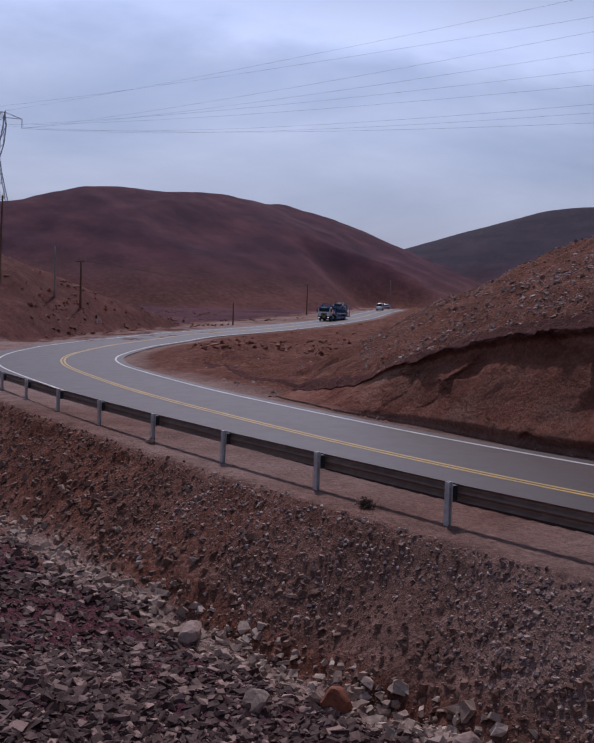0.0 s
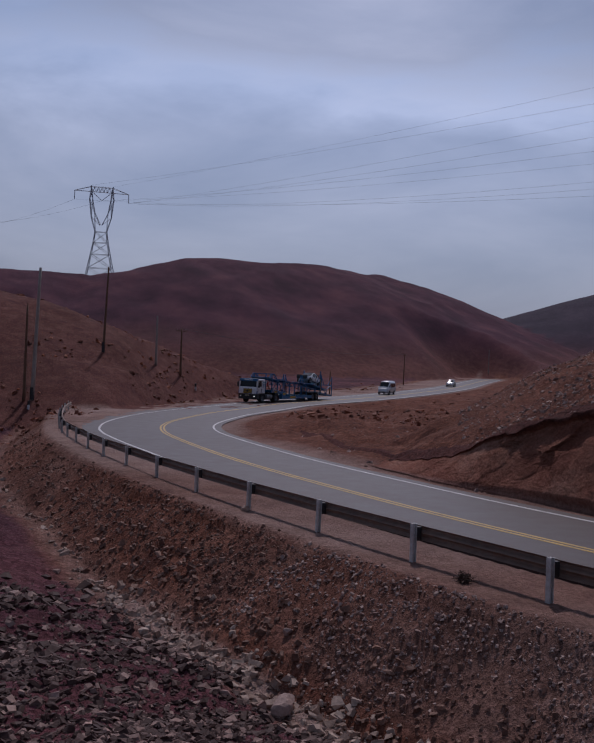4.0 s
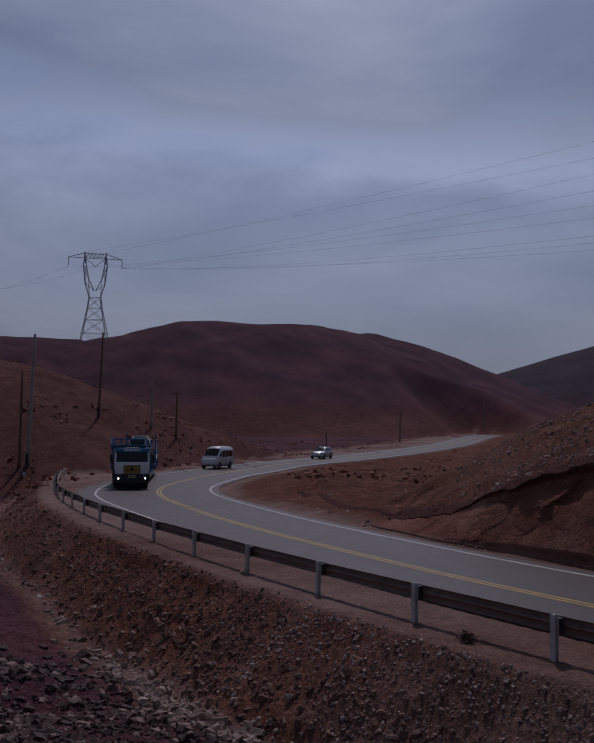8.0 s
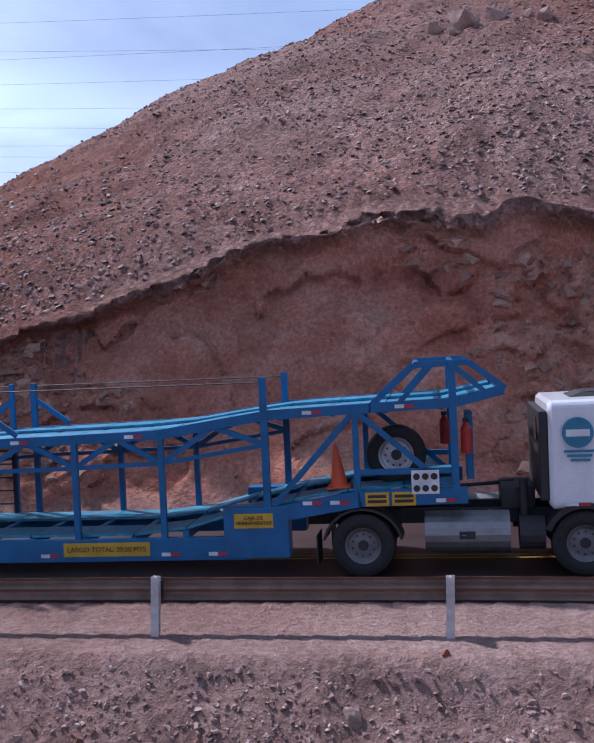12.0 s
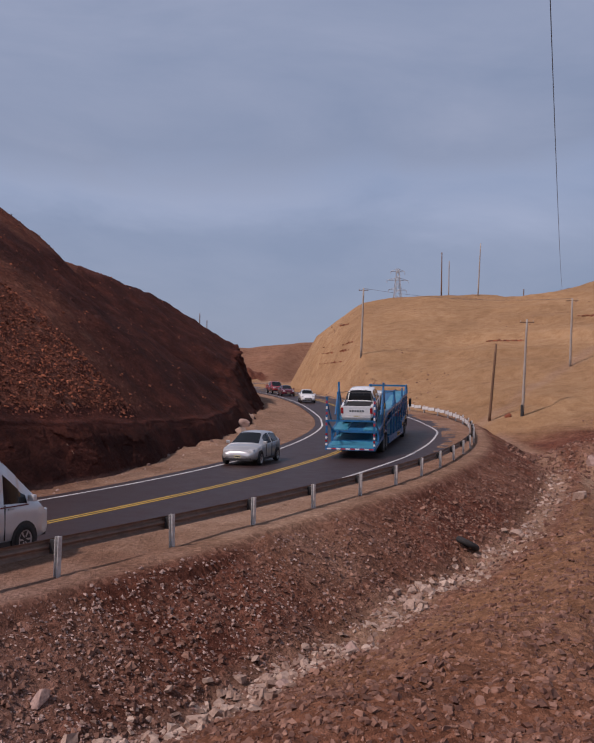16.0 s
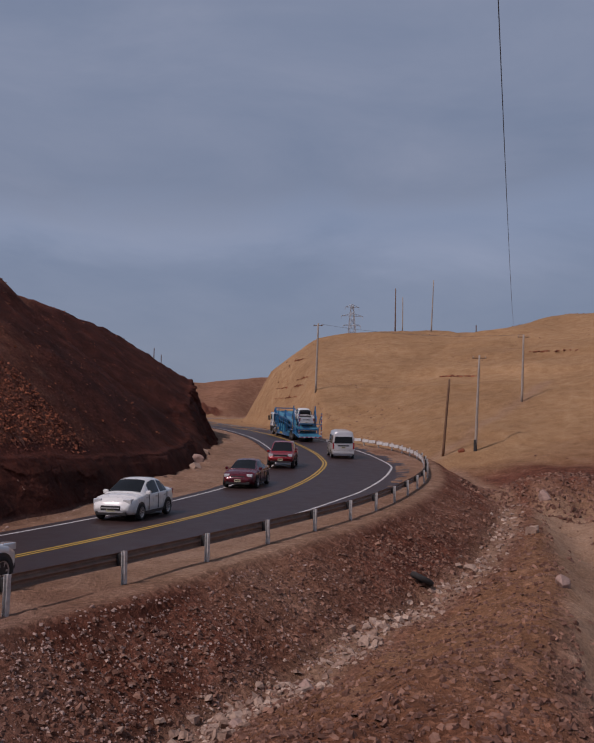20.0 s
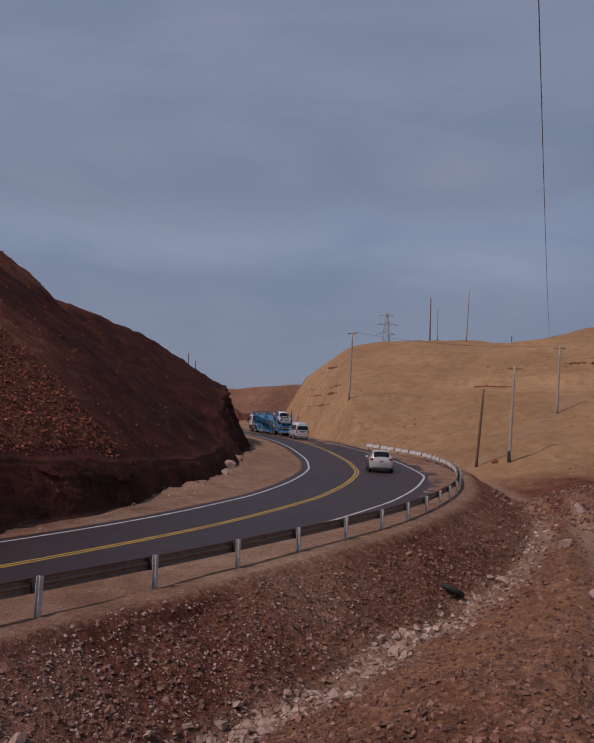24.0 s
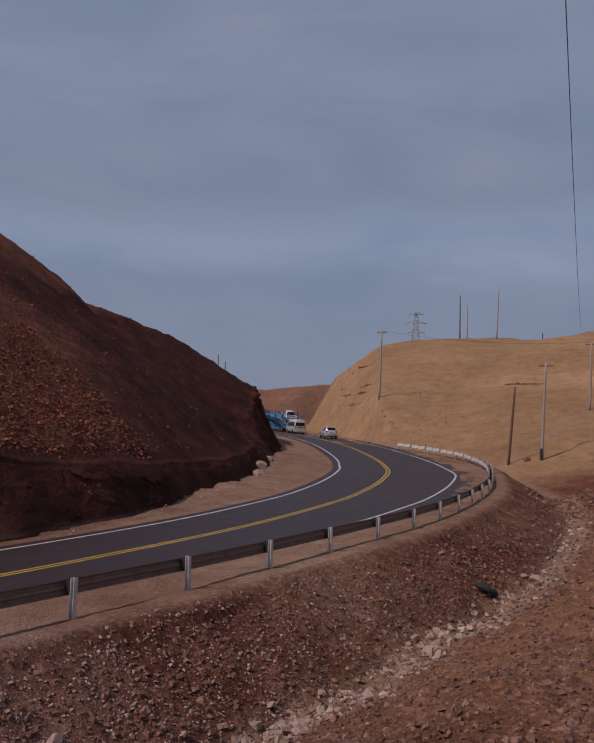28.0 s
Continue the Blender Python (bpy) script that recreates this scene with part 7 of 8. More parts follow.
def build_trailer():
    th = empty("car_carrier_trailer", "blue two-deck car carrier trailer of welded steel", "trailer")
    deck = [(-3.7, 1.32), (-2.3, 1.54), (0.75, 2.14), (3.4, 2.37), (5.1, 2.40), (6.6, 2.44), (8.4, 2.70), (10.1, 2.76), (11.45, 2.80), (12.2, 2.98)]

    def dz(x):
        return float(np.interp(x, [a for a, _ in deck], [b for _, b in deck]))
    lab = "blue painted steel beam"
    for sg in (-1, 1):
        y = sg * 1.22
        # upper side rail
        for (a, za), (b, zb) in zip(deck, deck[1:]):
            bm = bmesh.new()
            bar(bm, (a - 0.02, y, za), (b + 0.02, y, zb), 0.09, 0.16)
            part("upper_rail", bm, M_BLUE, th, lab)
        bm = bmesh.new()
        for (a, b) in ((-0.2, 3.4), (3.4, 5.1), (5.1, 6.6), (6.6, 8.4)):
            bar(bm, (a, y, dz(a) - 0.52 + 0.04), (b, y, dz(b) - 0.52 + 0.04), 0.05, 0.07)
        part("middle_rail", bm, M_BLUE, th, lab)
        # lower beam, box and gooseneck
        bm = bmesh.new()
        box(bm, 1.2, 8.0, y - 0.06, y + 0.06, 0.34, 0.72, 0.01)
        part("lower_beam", bm, M_BLUE, th, lab)
        bm = bmesh.new()
        box(bm, 7.62, 8.70, y - 0.30 * (sg > 0) - 0.07 * (sg < 0), y + 0.07 * (sg > 0) + 0.30 * (sg < 0), 0.36, 1.20, 0.015)
        tb = part("tool_box", bm, M_BLUE, th, "blue steel tool box")
        bm = bmesh.new()
        box(bm, 7.80, 8.45, sg * 1.30 - 0.006, sg * 1.30 + 0.006, 0.86, 1.10)
        sgn = part("sign", bm, M_SIGN, tb, "yellow sign with black letters")
        if sg < 0:
            letters("CAJA DE\nHERRAMIENTAS", 0.085, M_TEXTD, sgn, pose(8.125, -1.312, 0.985, 90, 0, 0))
        bm = bmesh.new()
        bar(bm, (8.55, y, 1.08), (9.9, y, 1.30), 0.12, 0.26)
        bar(bm, (9.85, y, 1.30), (11.6, y, 1.32), 0.12, 0.26)
        part("gooseneck_beam", bm, M_BLUE, th, lab)
        # posts
        for x, z0, z1, w in ((8.36, 0.7, 3.32, 0.12), (6.6, 0.7, dz(6.6), 0.10), (5.1, 0.7, dz(5.1), 0.10), (3.4, 0.7, 3.30, 0.11), (2.95, 0.7, 3.30, 0.09), (1.55, 0.7, dz(1.55), 0.10),
                             (0.1, 1.15, dz(0.1), 0.09), (-1.5, 0.75, 3.85, 0.15), (-1.85, 0.75, 3.30, 0.09), (-3.6, 0.7, dz(-3.6), 0.09), (-5.35, 0.5, 3.15, 0.10), (9.85, 1.3, dz(9.85), 0.10), (11.42, 1.35, 3.48, 0.12)):
            bm = bmesh.new()
            box(bm, x - w / 2, x + w / 2, y - 0.05, y + 0.05, z0, z1, 0.008)
            part("post", bm, M_BLUE, th, lab)
        # diagonal braces
        for p, q in (((8.45, 1.2), (9.8, 2.68)), ((9.9, 2.68), (11.3, 1.45)), ((9.0, 1.35), (9.0, 1.35)), ((5.1, dz(5.1) - 0.48), (5.85, dz(5.85) - 0.04)), ((6.6, dz(6.6) - 0.48), (5.85, dz(5.85) - 0.04)),
                     ((3.4, dz(3.4) - 0.48), (4.2, dz(4.2) - 0.04)), ((5.1, dz(5.1) - 0.48), (4.3, dz(4.3) - 0.04)), ((6.6, dz(6.6) - 0.48), (7.5, dz(7.5) - 0.04)), ((8.42, dz(8.42) - 0.5), (7.5, dz(7.5) - 0.04)), ((1.55, 1.85), (2.4, dz(2.4) - 0.04)),
                     ((3.4, 3.0), (4.1, 2.5)), ((2.95, 3.0), (2.3, 2.42)), ((-1.5, 3.6), (-0.4, 2.4)), ((-1.5, 3.6), (-2.7, 2.12)), ((-5.35, 3.0), (-4.0, 1.95)), ((-3.6, 1.40), (-5.3, 1.95)), ((-3.6, 0.8), (-1.6, 1.9)), ((9.9, 1.72), (11.4, 1.72))):
            if p == q:
                continue
            bm = bmesh.new()
            bar(bm, (p[0], y, p[1]), (q[0], y, q[1]), 0.06, 0.09)
            part("brace", bm, M_BLUE, th, lab)
        # head frame over the cab
        bm = bmesh.new()
        pts = [(10.1, 2.78), (10.83, 3.42), (11.68, 3.44), (12.25, 3.00)]
        for (a, za), (b, zb) in zip(pts, pts[1:]):
            bar(bm, (a, y, za), (b, y, zb), 0.07, 0.10)
        bar(bm, (10.55, y, 2.80), (11.1, y, 3.40), 0.06, 0.08)
        bar(bm, (11.42, y, 3.40), (11.95, y, 2.94), 0.06, 0.08)
        part("head_frame", bm, M_BLUE, th, lab)
        # long number-free sign on the lower beam
        bm = bmesh.new()
        box(bm, 4.85, 6.35, sg * 1.288 - 0.006, sg * 1.288 + 0.006, 0.43, 0.66)
        sgn = part("sign", bm, M_SIGN, th, "yellow sign with black letters")
        if sg < 0:
            letters("LARGO TOTAL: 20.50 MTS", 0.118, M_TEXTD, sgn, pose(5.6, -1.30, 0.545, 90, 0, 0))
        bm = bmesh.new()
        box(bm, -1.58, -1.42, sg * 1.285 - 0.006, sg * 1.285 + 0.006, 1.1, 2.75)
        sgn = part("sign", bm, M_SIGN, th, "tall yellow sign with dark bars")
        for k in range(6):
            bm = bmesh.new()
            box(bm, -1.54, -1.46, sg * 1.295 - 0.003, sg * 1.295 + 0.003, 1.25 + 0.23 * k, 1.40 + 0.23 * k)
            part("letter_bar", bm, M_TEXTD, sgn)
        for x0 in (9.97, 10.40):
            bm = bmesh.new()
            box(bm, x0, x0 + 0.38, sg * 1.296 - 0.008, sg * 1.296 + 0.008, 1.18, 1.40)
            sgn = part("sign", bm, M_SIGN, th, "yellow sign with dark bars")
            for k in range(2):
                bm = bmesh.new()
                box(bm, x0 + 0.04, x0 + 0.34, sg * 1.307 - 0.003, sg * 1.307 + 0.003, 1.23 + 0.08 * k, 1.28 + 0.08 * k)
                part("letter_bar", bm, M_TEXTD, sgn)
        bm = bmesh.new()
        box(bm, 10.72, 11.16, sg * 1.30 - 0.006, sg * 1.30 + 0.006, 1.36, 1.74)
        sgn = part("placard", bm, M_REFW, th, "white placard with six dark discs")
        for i in range(3):
            for j in range(2):
                bm = bmesh.new()
                tube(bm, (10.80 + 0.14 * i, sg * 1.304, 1.45 + 0.19 * j), (10.80 + 0.14 * i, sg * 1.312, 1.45 + 0.19 * j), 0.055, 12)
                part("disc", bm, M_TEXTD, sgn)
        # reflectors, built once and repeated
        for x in (1.9, 3.2, 4.45, 6.55, 7.35, 8.95, 9.4, 11.1, -0.9):
            z = 0.42 if 1 < x < 8.7 else (1.22 + 0.0 * x if x > 8.7 else 1.2)
            for dx, mt in ((0.0, M_REFW), (0.16, M_REFR)):
                bm = bmesh.new()
                box(bm, x + dx, x + dx + 0.15, sg * 1.292 - 0.004, sg * 1.292 + 0.004, z, z + 0.06)
                part("reflector", bm, mt, th, "white and red reflector strip")
        for x in (0.4, 2.2, 4.0, 6.0, 9.0, 10.5):
            for dx, mt in ((0.0, M_REFW), (0.16, M_REFR)):
                bm = bmesh.new()
                box(bm, x + dx, x + dx + 0.15, sg * 1.272 - 0.004, sg * 1.272 + 0.004, dz(x) - 0.03, dz(x) + 0.03)
                part("reflector", bm, mt, th, "white and red reflector strip")
        # ladder
        bm = bmesh.new()
        for x in (2.55, 2.95):
            box(bm, x - 0.025, x + 0.025, sg * 1.12 - 0.02, sg * 1.12 + 0.02, 0.72, 2.4)
        for k in range(6):
            box(bm, 2.55, 2.95, sg * 1.12 - 0.015, sg * 1.12 + 0.015, 0.95 + 0.26 * k, 0.98 + 0.26 * k)
        part("ladder", bm, M_CHASSIS, th, "dark steel ladder")
        # rear end: uprights with lamps, wheel guards
        for k in range(4):
            bm = bmesh.new()
            tube(bm, (-5.415, y, 0.75 + 0.17 * k), (-5.39, y, 0.75 + 0.17 * k), 0.06, 12)
            part("tail_lamp", bm, M_TAIL if k % 2 else M_REFW, th, "round tail lamp")
        for k in range(5):
            bm = bmesh.new()
            box(bm, -5.412, -5.40, y - 0.045, y + 0.045, 1.7 + 0.28 * k, 1.84 + 0.28 * k)
            part("reflector", bm, M_REFW if k % 2 else M_REFR, th, "white and red reflector strip")
        bm = bmesh.new()
        box(bm, -1.35, 1.3, sg * 0.98 - 0.30, sg * 0.98 + 0.30, 1.10, 1.16, 0.01)
        part("wheel_guard", bm, M_BLUE, th, "blue steel wheel guard")
        for ax in (-0.62, 0.62):
            wheel(th, ax, sg * 1.06, 0.52, 0.28, 0.29, sg > 0, "truck")
            wheel(th, ax, sg * 0.72, 0.52, 0.28, 0.29, sg > 0, "truck")
        bm = bmesh.new()
        bar(bm, (-5.4, y, 0.52), (-1.3, y, 0.95), 0.09, 0.16)
        part("ramp_beam", bm, M_BLUE, th, lab)
        bm = bmesh.new()
        box(bm, -1.35, 1.55, sg * 0.5 - 0.06, sg * 0.5 + 0.06, 0.72, 0.98, 0.01)
        part("bogie_rail", bm, M_CHASSIS, th)
    for ax in (-0.62, 0.62):
        bm = bmesh.new()
        tube(bm, (ax, -0.95, 0.52), (ax, 0.95, 0.52), 0.09, 10)
        part("axle", bm, M_CHASSIS, th)
    # deck plates, each its own part
    xs = list(np.linspace(-3.6, 12.1, 19))
    for a, b in zip(xs, xs[1:]):
        for y0, y1 in ((-1.15, -0.42), (0.42, 1.15)):
            bm = bmesh.new()
            za, zb = dz(a) + 0.03, dz(b) + 0.03
            panel(bm, [(a + 0.01, y0, za), (b - 0.01, y0, zb), (b - 0.01, y1, zb), (a + 0.01, y1, za)], (0, 0, 1), 0.04)
            part("deck_plate", bm, M_DECK, th, "worn pale blue deck plate")
        bm = bmesh.new()
        panel(bm, [(a + 0.04, -0.40, dz(a)), (b - 0.04, -0.40, dz(b)), (b - 0.04, 0.40, dz(b)), (a + 0.04, 0.40, dz(a))], (0, 0, 1), 0.02)
        part("deck_plate", bm, M_BLUE, th, "blue middle deck plate")
        bm = bmesh.new()
        bar(bm, (a, -1.2, dz(a) - 0.05), (a, 1.2, dz(a) - 0.05), 0.08, 0.10)
        part("cross_member", bm, M_BLUE, th, lab)
    low = [(1.5, 0.74), (6.6, 0.74), (8.2, 1.16), (9.9, 1.44), (11.6, 1.46)]
    lx = list(np.linspace(1.5, 11.5, 12))
    for a, b in zip(lx, lx[1:]):
        za, zb = (float(np.interp(q, [p[0] for p in low], [p[1] for p in low])) for q in (a, b))
        for y0, y1 in ((-1.14, -0.4), (0.4, 1.14)):
            bm = bmesh.new()
            panel(bm, [(a + 0.01, y0, za), (b - 0.01, y0, zb), (b - 0.01, y1, zb), (a + 0.01, y1, za)], (0, 0, 1), 0.04)
            part("deck_plate", bm, M_DECK, th, "worn pale blue deck plate")
        bm = bmesh.new()
        bar(bm, (a, -1.2, za - 0.08), (a, 1.2, za - 0.08), 0.10, 0.14)
        part("cross_member", bm, M_BLUE, th, lab)
    rx = list(np.linspace(-5.4, -1.2, 6))
    for a, b in zip(rx, rx[1:]):
        za, zb = (0.58 + (q + 5.4) * 0.105 for q in (a, b))
        bm = bmesh.new()
        panel(bm, [(a + 0.006, -1.16, za), (b - 0.006, -1.16, zb), (b - 0.006, 1.16, zb), (a + 0.006, 1.16, za)], (0, 0, 1), 0.04)
        part("ramp_plate", bm, M_DECK, th, "worn pale blue ramp plate")
    bm = bmesh.new()
    box(bm, -5.46, -5.38, -1.25, 1.25, 0.46, 0.60, 0.01)
    be = part("rear_bumper", bm, M_BLUE, th)
    for k in range(10):
        bm = bmesh.new()
        box(bm, -5.468, -5.462, -1.2 + 0.24 * k, -0.98 + 0.24 * k, 0.50, 0.57)
        part("reflector", bm, M_REFW if k % 2 else M_REFR, be, "white and red reflector strip")
    for x, z in ((-5.35, 1.95), (11.42, 3.42), (12.2, 3.00), (10.83, 3.40), (-3.65, 0.8)):
        bm = bmesh.new()
        bar(bm, (x, -1.2, z), (x, 1.2, z), 0.08, 0.09)
        part("cross_member", bm, M_BLUE, th, lab)
    # spare wheel, extinguishers
    t, d, h = wheel_mesh(0.50, 0.27, 0.29, 0.09)
    sp = part("spare_wheel", t, M_TYRE, th, "black spare wheel with a rusty rim", True, pose(10.47, -0.55, 1.92, 0, 0, 0))
    part("rim", d, M_RIM, sp, smooth=True)
    part("hub", h, M_CHASSIS, sp)
    for x, y in ((11.62, -0.9), (11.3, 0.6)):
        bm = bmesh.new()
        tube(bm, (x, y, 1.95), (x, y, 2.35), 0.09, 14)
        tube(bm, (x, y, 2.35), (x, y, 2.45), 0.09, 14, 0.03)
        ex = part("extinguisher", bm, M_REDPAINT, th, "red fire extinguisher")
        bm = bmesh.new()
        box(bm, x - 0.05, x + 0.05, y - 0.02, y + 0.02, 2.45, 2.52)
        part("valve", bm, M_BLACK, ex)
    bm = bmesh.new()
    box(bm, 11.62, 11.74, -0.78, -0.2, 1.5, 2.6, 0.02)
    part("front_locker", bm, M_BLUE, th, "narrow blue front locker")
    for sg in (-1, 1):
        bm = bmesh.new()
        tube(bm, (-1.5, sg * 1.22, 3.25), (3.0, sg * 1.22, 3.25), 0.012, 5)
        tube(bm, (3.4, sg * 1.22, 3.25), (8.36, sg * 1.22, 3.24), 0.012, 5)
        part("guard_wire", bm, M_CHASSIS, th, "thin steel guard wire")
    # the bed is drawn short; lengthen it ahead of the bogie
    far = lambda x: x + LONGER * min(max((x - 1.35) / 0.1, 0), 1)
    for ob in th.children_recursive:
        t = ob.location.copy()
        if t.length > 0.3:
            if ob.parent is th or "lettering" in ob.name:
                ob.location.x = far(t.x)
        elif ob.type == "MESH" and "wheel" not in ob.parent.name:
            for v in ob.data.vertices:
                v.co.x = far(v.co.x)
    return th


trailer = build_trailer()


def build_cone():
    th = empty("traffic_cone", "orange traffic cone standing on the trailer", "cone")
    bm = bmesh.new()
    box(bm, -0.2, 0.2, -0.2, 0.2, 0, 0.04, 0.01)
    part("base", bm, M_ORANGE, th)
    bm = bmesh.new()
    tube(bm, (0, 0, 0.04), (0, 0, 0.72), 0.15, 18, 0.025)
    part("cone_body", bm, M_ORANGE, th)
    return th


cone = build_cone()


# a dark blue cloth edge that swings past close to the eye
def build_cloth():
    th = empty("blue_cloth", "dark blue cloth hanging close to the viewer", "cloth")
    for k in range(3):
        bm = bmesh.new()
        rows = []
        for i in range(15):
            z = -0.62 + i * 0.09
            row = []
            for j in range(7):
                y = 0.008 + j * 0.04 + 0.008 * math.sin(i * 0.5)
                row.append(Vector((0.02 * k + 0.006 * math.sin(i * 0.9 + j * 0.8 + k), y, z)))
            rows.append(row + [p + Vector((0.004, 0, 0)) for p in row[::-1]])
        loft(bm, rows)
        part("cloth_fold", bm, M_TARP, th, smooth=True, m=Matrix.Translation((0, 0.05 * k, 0)))
    return th


cloth = build_cloth()


# ---- movement ----
def ride(points):
    """Smooth position along the road at time t from (seconds, metres) pairs."""
    ts, ss = np.array([p[0] for p in points], float), np.array([p[1] for p in points], float)
    m = np.gradient(ss, ts)

    def at(t):
        k = int(np.clip(np.searchsorted(ts, t) - 1, 0, len(ts) - 2))
        h = ts[k + 1] - ts[k]
        u = (t - ts[k]) / h
        if u < 0:
            return ss[0] + m[0] * (t - ts[0])
        if u > 1:
            return ss[-1] + m[-1] * (t - ts[-1])
        return ((2 * u ** 3 - 3 * u ** 2 + 1) * ss[k] + (u ** 3 - 2 * u ** 2 + u) * h * m[k] + (-2 * u ** 3 + 3 * u ** 2) * ss[k + 1] + (u ** 3 - u ** 2) * h * m[k + 1])
    return at


def on_two(front, rear):
    """Pose of a vehicle whose origin is at the rear point, heading for the front point."""
    d = front - rear
    yaw, pitch = math.degrees(math.atan2(d.y, d.x)), -math.degrees(math.atan2(d.z, math.hypot(d.x, d.y)))
    return Matrix.Translation(rear) @ pose(0, 0, 0, 0, 0, yaw) @ pose(0, 0, 0, 0, pitch, 0)


TIMES = [k * 0.25 for k in range(113)]
TRUCK_S = [(0, -187), (1, -163.5), (2, -142), (3, -123), (4, -106), (4.5, -99), (6.5, -81.5), (7, -75.7), (7.5, -68.4), (8, -60.4), (8.5, -51.2), (9, -42), (9.5, -33.4),
           (10, -25.3), (10.5, -17.2), (11, -9.35), (11.5, -1.5), (12, 6.5), (12.5, 14.35), (14.5, 45.8), (15.5, 62.0), (16, 70.2), (17, 86), (18, 100.7), (19, 113.5), (20, 125), (20.5, 130.5),
           (22.5, 152), (23, 157), (24, 163.5), (25, 168.5), (26, 172.5), (27, 176), (28, 178.8)]
TRUCK_OFF = [(-200, -1.7), (-115, -2.4), (-100, -4.6), (-90, -5.2), (-79, -4.9), (-74, -4.6), (-68, -3.2), (-60, -1.7), (-51, -0.95), (-33, -0.75), (-10, -0.6), (0, -0.3), (13, -0.2), (35, -1.1), (60, -1.3), (85, -1.7), (135, -1.8), (165, -2.6), (300, -2.6)]
VAN_S = [(0, -295), (1, -262), (2, -224), (3, -188), (4, -161), (4.5, -150.5), (6.5, -116), (7, -108), (7.5, -101), (8, -95.3), (8.5, -90), (9.5, -79.5), (10, -74), (10.5, -68.3), (12, -48), (14, -14.5), (16.1, 20.2), (16.5, 26.7), (17, 34.6), (18, 51), (19, 66.5),
         (20, 81), (20.5, 88), (22.5, 115.5), (23, 121.5), (24, 134.5), (25, 144.5), (26, 149), (27, 152.2), (28, 154.5)]
SUV_S = [(0, -360), (2, -320), (3, -282), (4, -226), (4.5, -205), (6.5, -152), (7, -143.5), (8, -128.5), (9, -115), (9.5, -108.5), (12, -77), (16, -33), (19.5, 12.5), (20.4, 25.5), (22.5, 55), (23, 62), (24, 74.5), (25, 87), (26, 100), (27, 118), (28, 135)]
HATCH_S = [(0, 330), (14.5, 68), (15.7, 50.6), (16.1, 43.0), (16.9, 24.7), (28, -165)]
SEDAN_S = [(0, 390), (14.5, 135), (15.8, 117), (16.5, 101), (17, 91.5), (17.5, 82.5), (18, 73.5), (18.5, 64), (19, 54.5), (19.5, 45.8), (20, 36.3), (20.4, 28.7), (28, -110)]
MAROON_S = [(0, 390), (14.5, 160), (15.4, 145), (16, 134), (16.5, 123.5), (17, 113), (17.5, 103), (18, 93), (18.5, 81), (19, 69), (19.5, 61), (20, 52.8), (20.5, 44.5), (22, 14), (28, -90)]
RED_S = [(0, 390), (14.5, 168), (15.5, 150), (16.5, 134), (17, 125.5), (17.5, 116), (18, 106.5), (18.5, 97), (19, 87.5), (19.5, 78), (20, 68.5), (20.5, 59), (22.5, 22), (28, -75)]
NEAR_OFF = [(-400, -1.7), (-112, -2.0), (-95, -3.5), (-70, -3.2), (-45, -1.8), (300, -1.75)]
OPP_OFF = [(-400, 1.8), (25, 1.9), (45, 2.5), (75, 3.0), (100, 2.8), (125, 1.9), (400, 1.8)]


def bend(table):
    return lambda s: float(np.interp(s, [a for a, _ in table], [b for _, b in table]))


def drive(thing, table, offs, base, back=False):
    """Key a car: origin at its rear axle, base metres to the front axle; the table gives its middle."""
    s_of, o = ride(table), bend(offs)
    rows = []
    for t in TIMES:
        s = s_of(t)
        g = -1 if back else 1
        f, r = s + g * base / 2, s - g * base / 2
        rows.append((t, on_two(lane(f, o(f)), lane(r, o(r)))))
    walk(thing, rows)


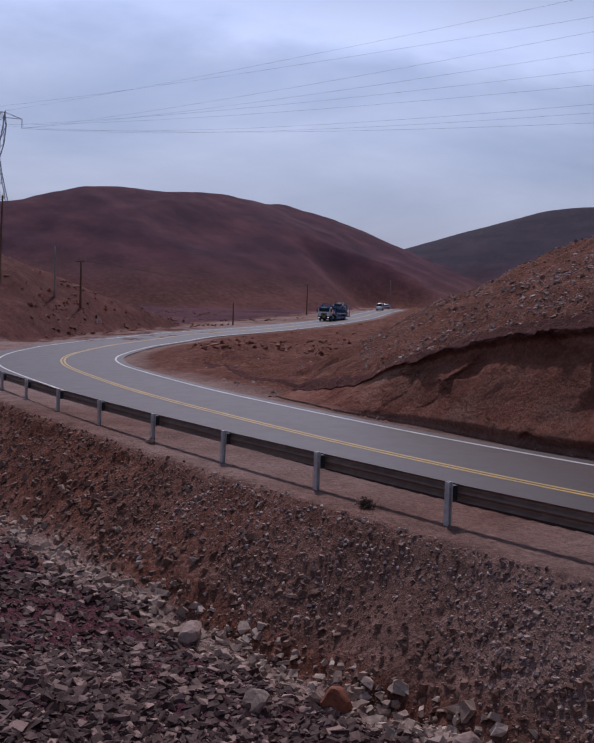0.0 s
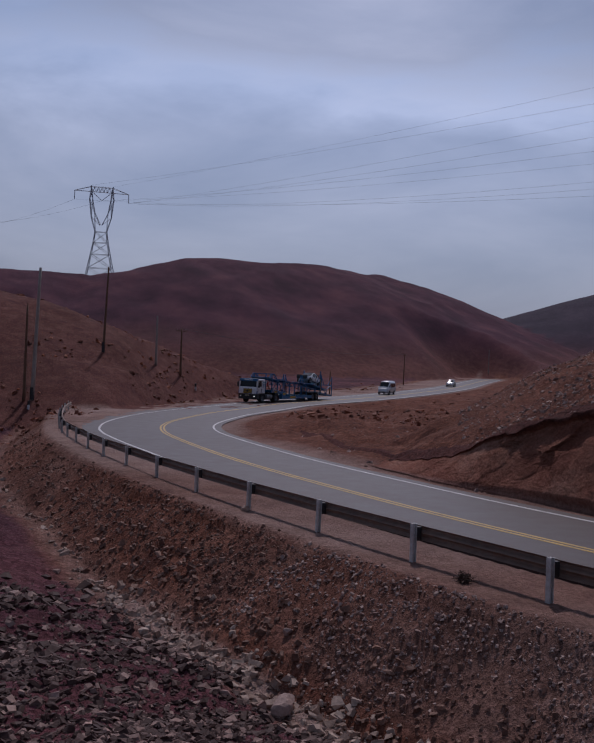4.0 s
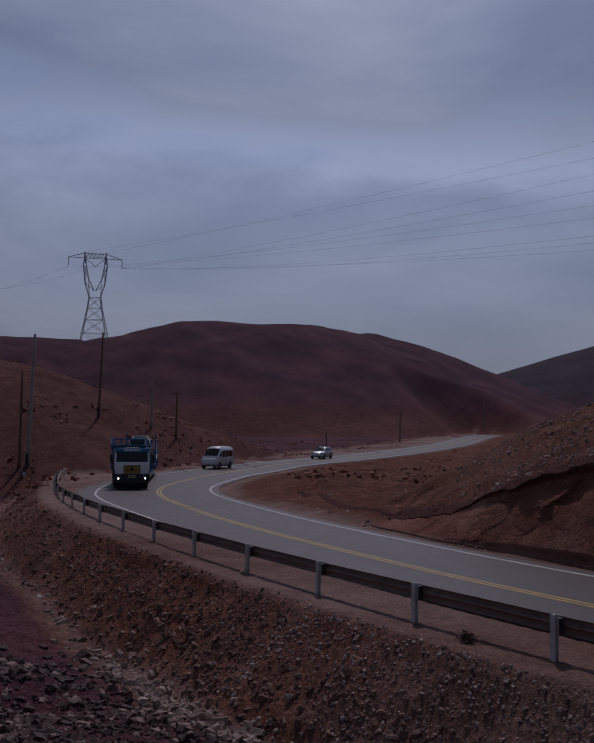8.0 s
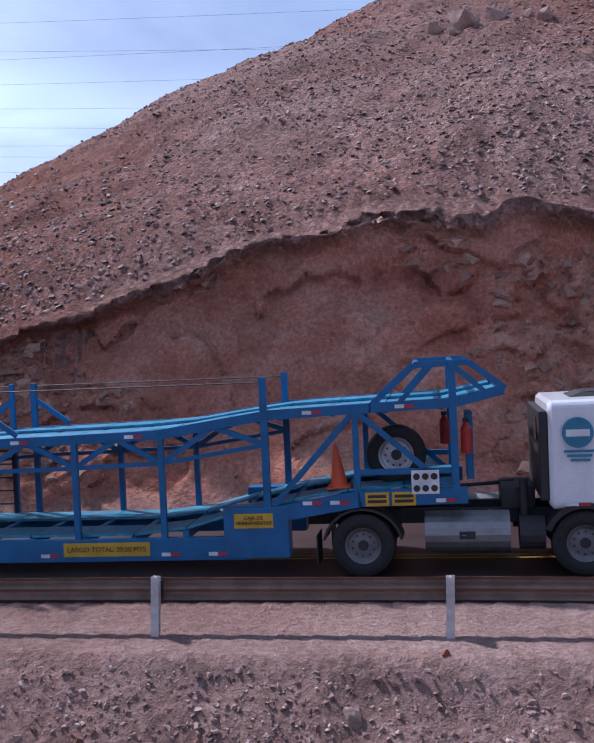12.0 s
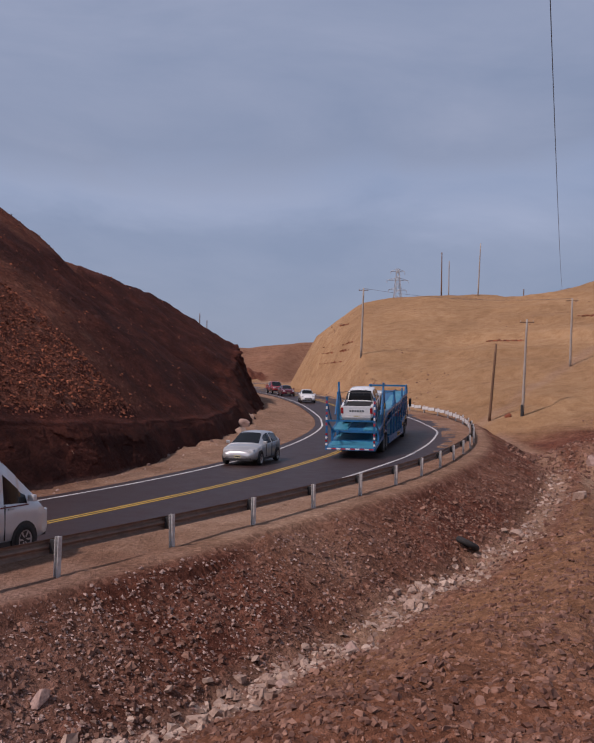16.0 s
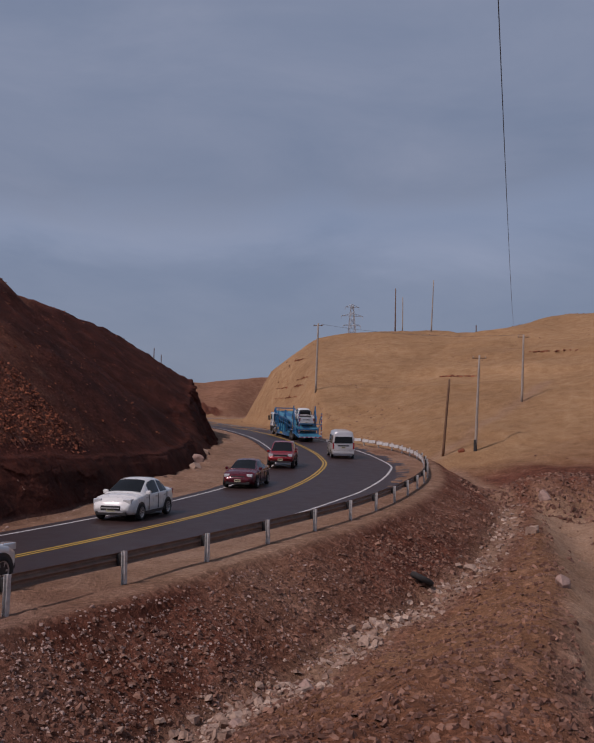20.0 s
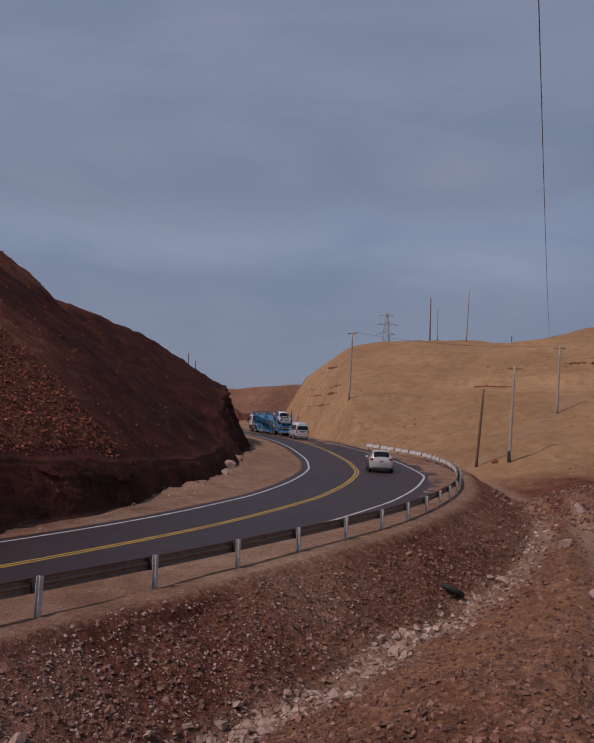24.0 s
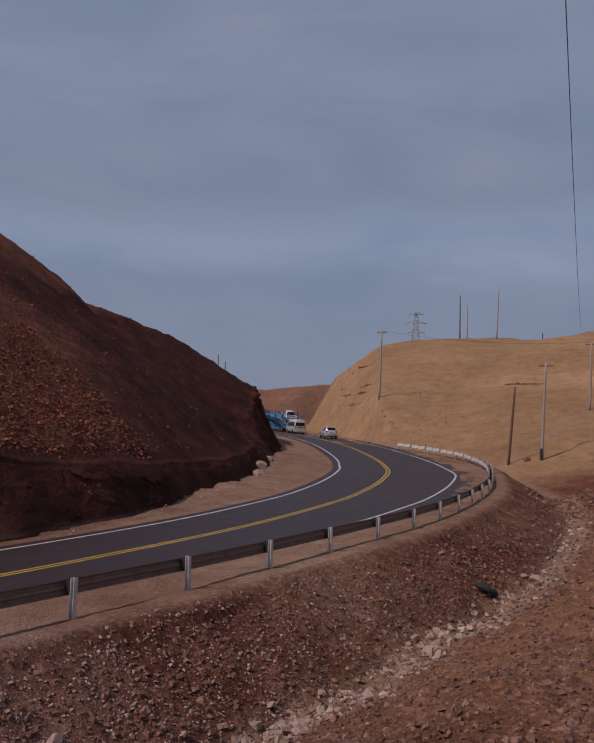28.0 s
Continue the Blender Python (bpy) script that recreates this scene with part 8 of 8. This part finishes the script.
def roll(thing, table, t0, t1):
    """Turn the wheels of a vehicle with its way along the road from t0 to t1."""
    s_of = ride(table)
    for w, m, R in WHEELS:
        if w.parent is not thing:
            continue
        sign = -1 if m[0][0] < 0 else 1
        rows, t = [], t0
        if t0 > 0:
            rows.append((0.0, m))
        while t < t1:
            turn = math.degrees(abs(s_of(t) - s_of(t0)) / R)
            rows.append((t, m @ pose(0, 0, 0, 0, sign * turn, 0)))
            speed = abs(s_of(t + 0.02) - s_of(t - 0.02)) / 0.04
            t += min(0.3, 1.2 * R / max(speed, 0.1))
        if rows[-1][0] < 28.0:
            rows.append((28.0, rows[-1][1]))
        walk(w, rows)


def motions():
    s_of, o = ride(TRUCK_S), bend(TRUCK_OFF)
    head, tail = [], []
    for t in TIMES:
        s = s_of(t)
        pf, pd = lane(s - 1.8, o(s - 1.8)), lane(s - 5.3, o(s - 5.3))
        pb = lane(s - 16.4, o(s - 16.4))
        head.append((t, on_two(pf, pd)))
        tail.append((t, on_two(pd, pb)))
    walk(tractor, head)
    walk(trailer, tail)
    cargo.scale = (0.94, 0.94, 0.94)
    walk(cargo, [(t, m @ pose(-1.85, 0, 1.68, 0, -11.2, 0)) for t, m in tail])
    walk(cone, [(t, m @ pose(10.72, -0.85, 1.43, 0, -4, 0)) for t, m in tail])
    # the cloth stands off to the left of the eye and swings in for a moment
    rows = []
    for t, edge in ((0, 60), (3.4, 60), (3.9, 30), (4.15, 17.0), (4.5, 14.6), (4.9, 14.0), (5.4, 15.2), (5.9, 19), (6.3, 34), (7, 60), (28, 60)):
        a = radians(-50.5 - edge)
        rows.append((t, Matrix.Translation((0.5 * math.sin(a), 0.5 * math.cos(a), EYE_Z)) @ pose(0, 0, 0, 0, 0, 180 + 50.5 + edge - 90) @ pose(0, 0, 0, -4.4, 0, 0)))
    walk(cloth, rows)
    for thing, table, t0, t1 in ((tractor, TRUCK_S, 6.4, 20.6), (trailer, TRUCK_S, 6.4, 20.6), (van, VAN_S, 6.4, 22.0), (suv, SUV_S, 19.0, 27.9), (hatch, HATCH_S, 14.3, 17.2),
                                 (sedan, SEDAN_S, 14.3, 20.7), (maroon, MAROON_S, 14.3, 21.6), (redp, RED_S, 14.3, 22.2)):
        roll(thing, table, t0, t1)
    drive(van, VAN_S, NEAR_OFF, 3.1)
    drive(suv, SUV_S, NEAR_OFF, 2.7)
    drive(hatch, HATCH_S, OPP_OFF, 2.65, True)
    drive(sedan, SEDAN_S, OPP_OFF, 2.5, True)
    drive(maroon, MAROON_S, OPP_OFF, 2.8, True)
    drive(redp, RED_S, OPP_OFF, 3.1, True)


motions()
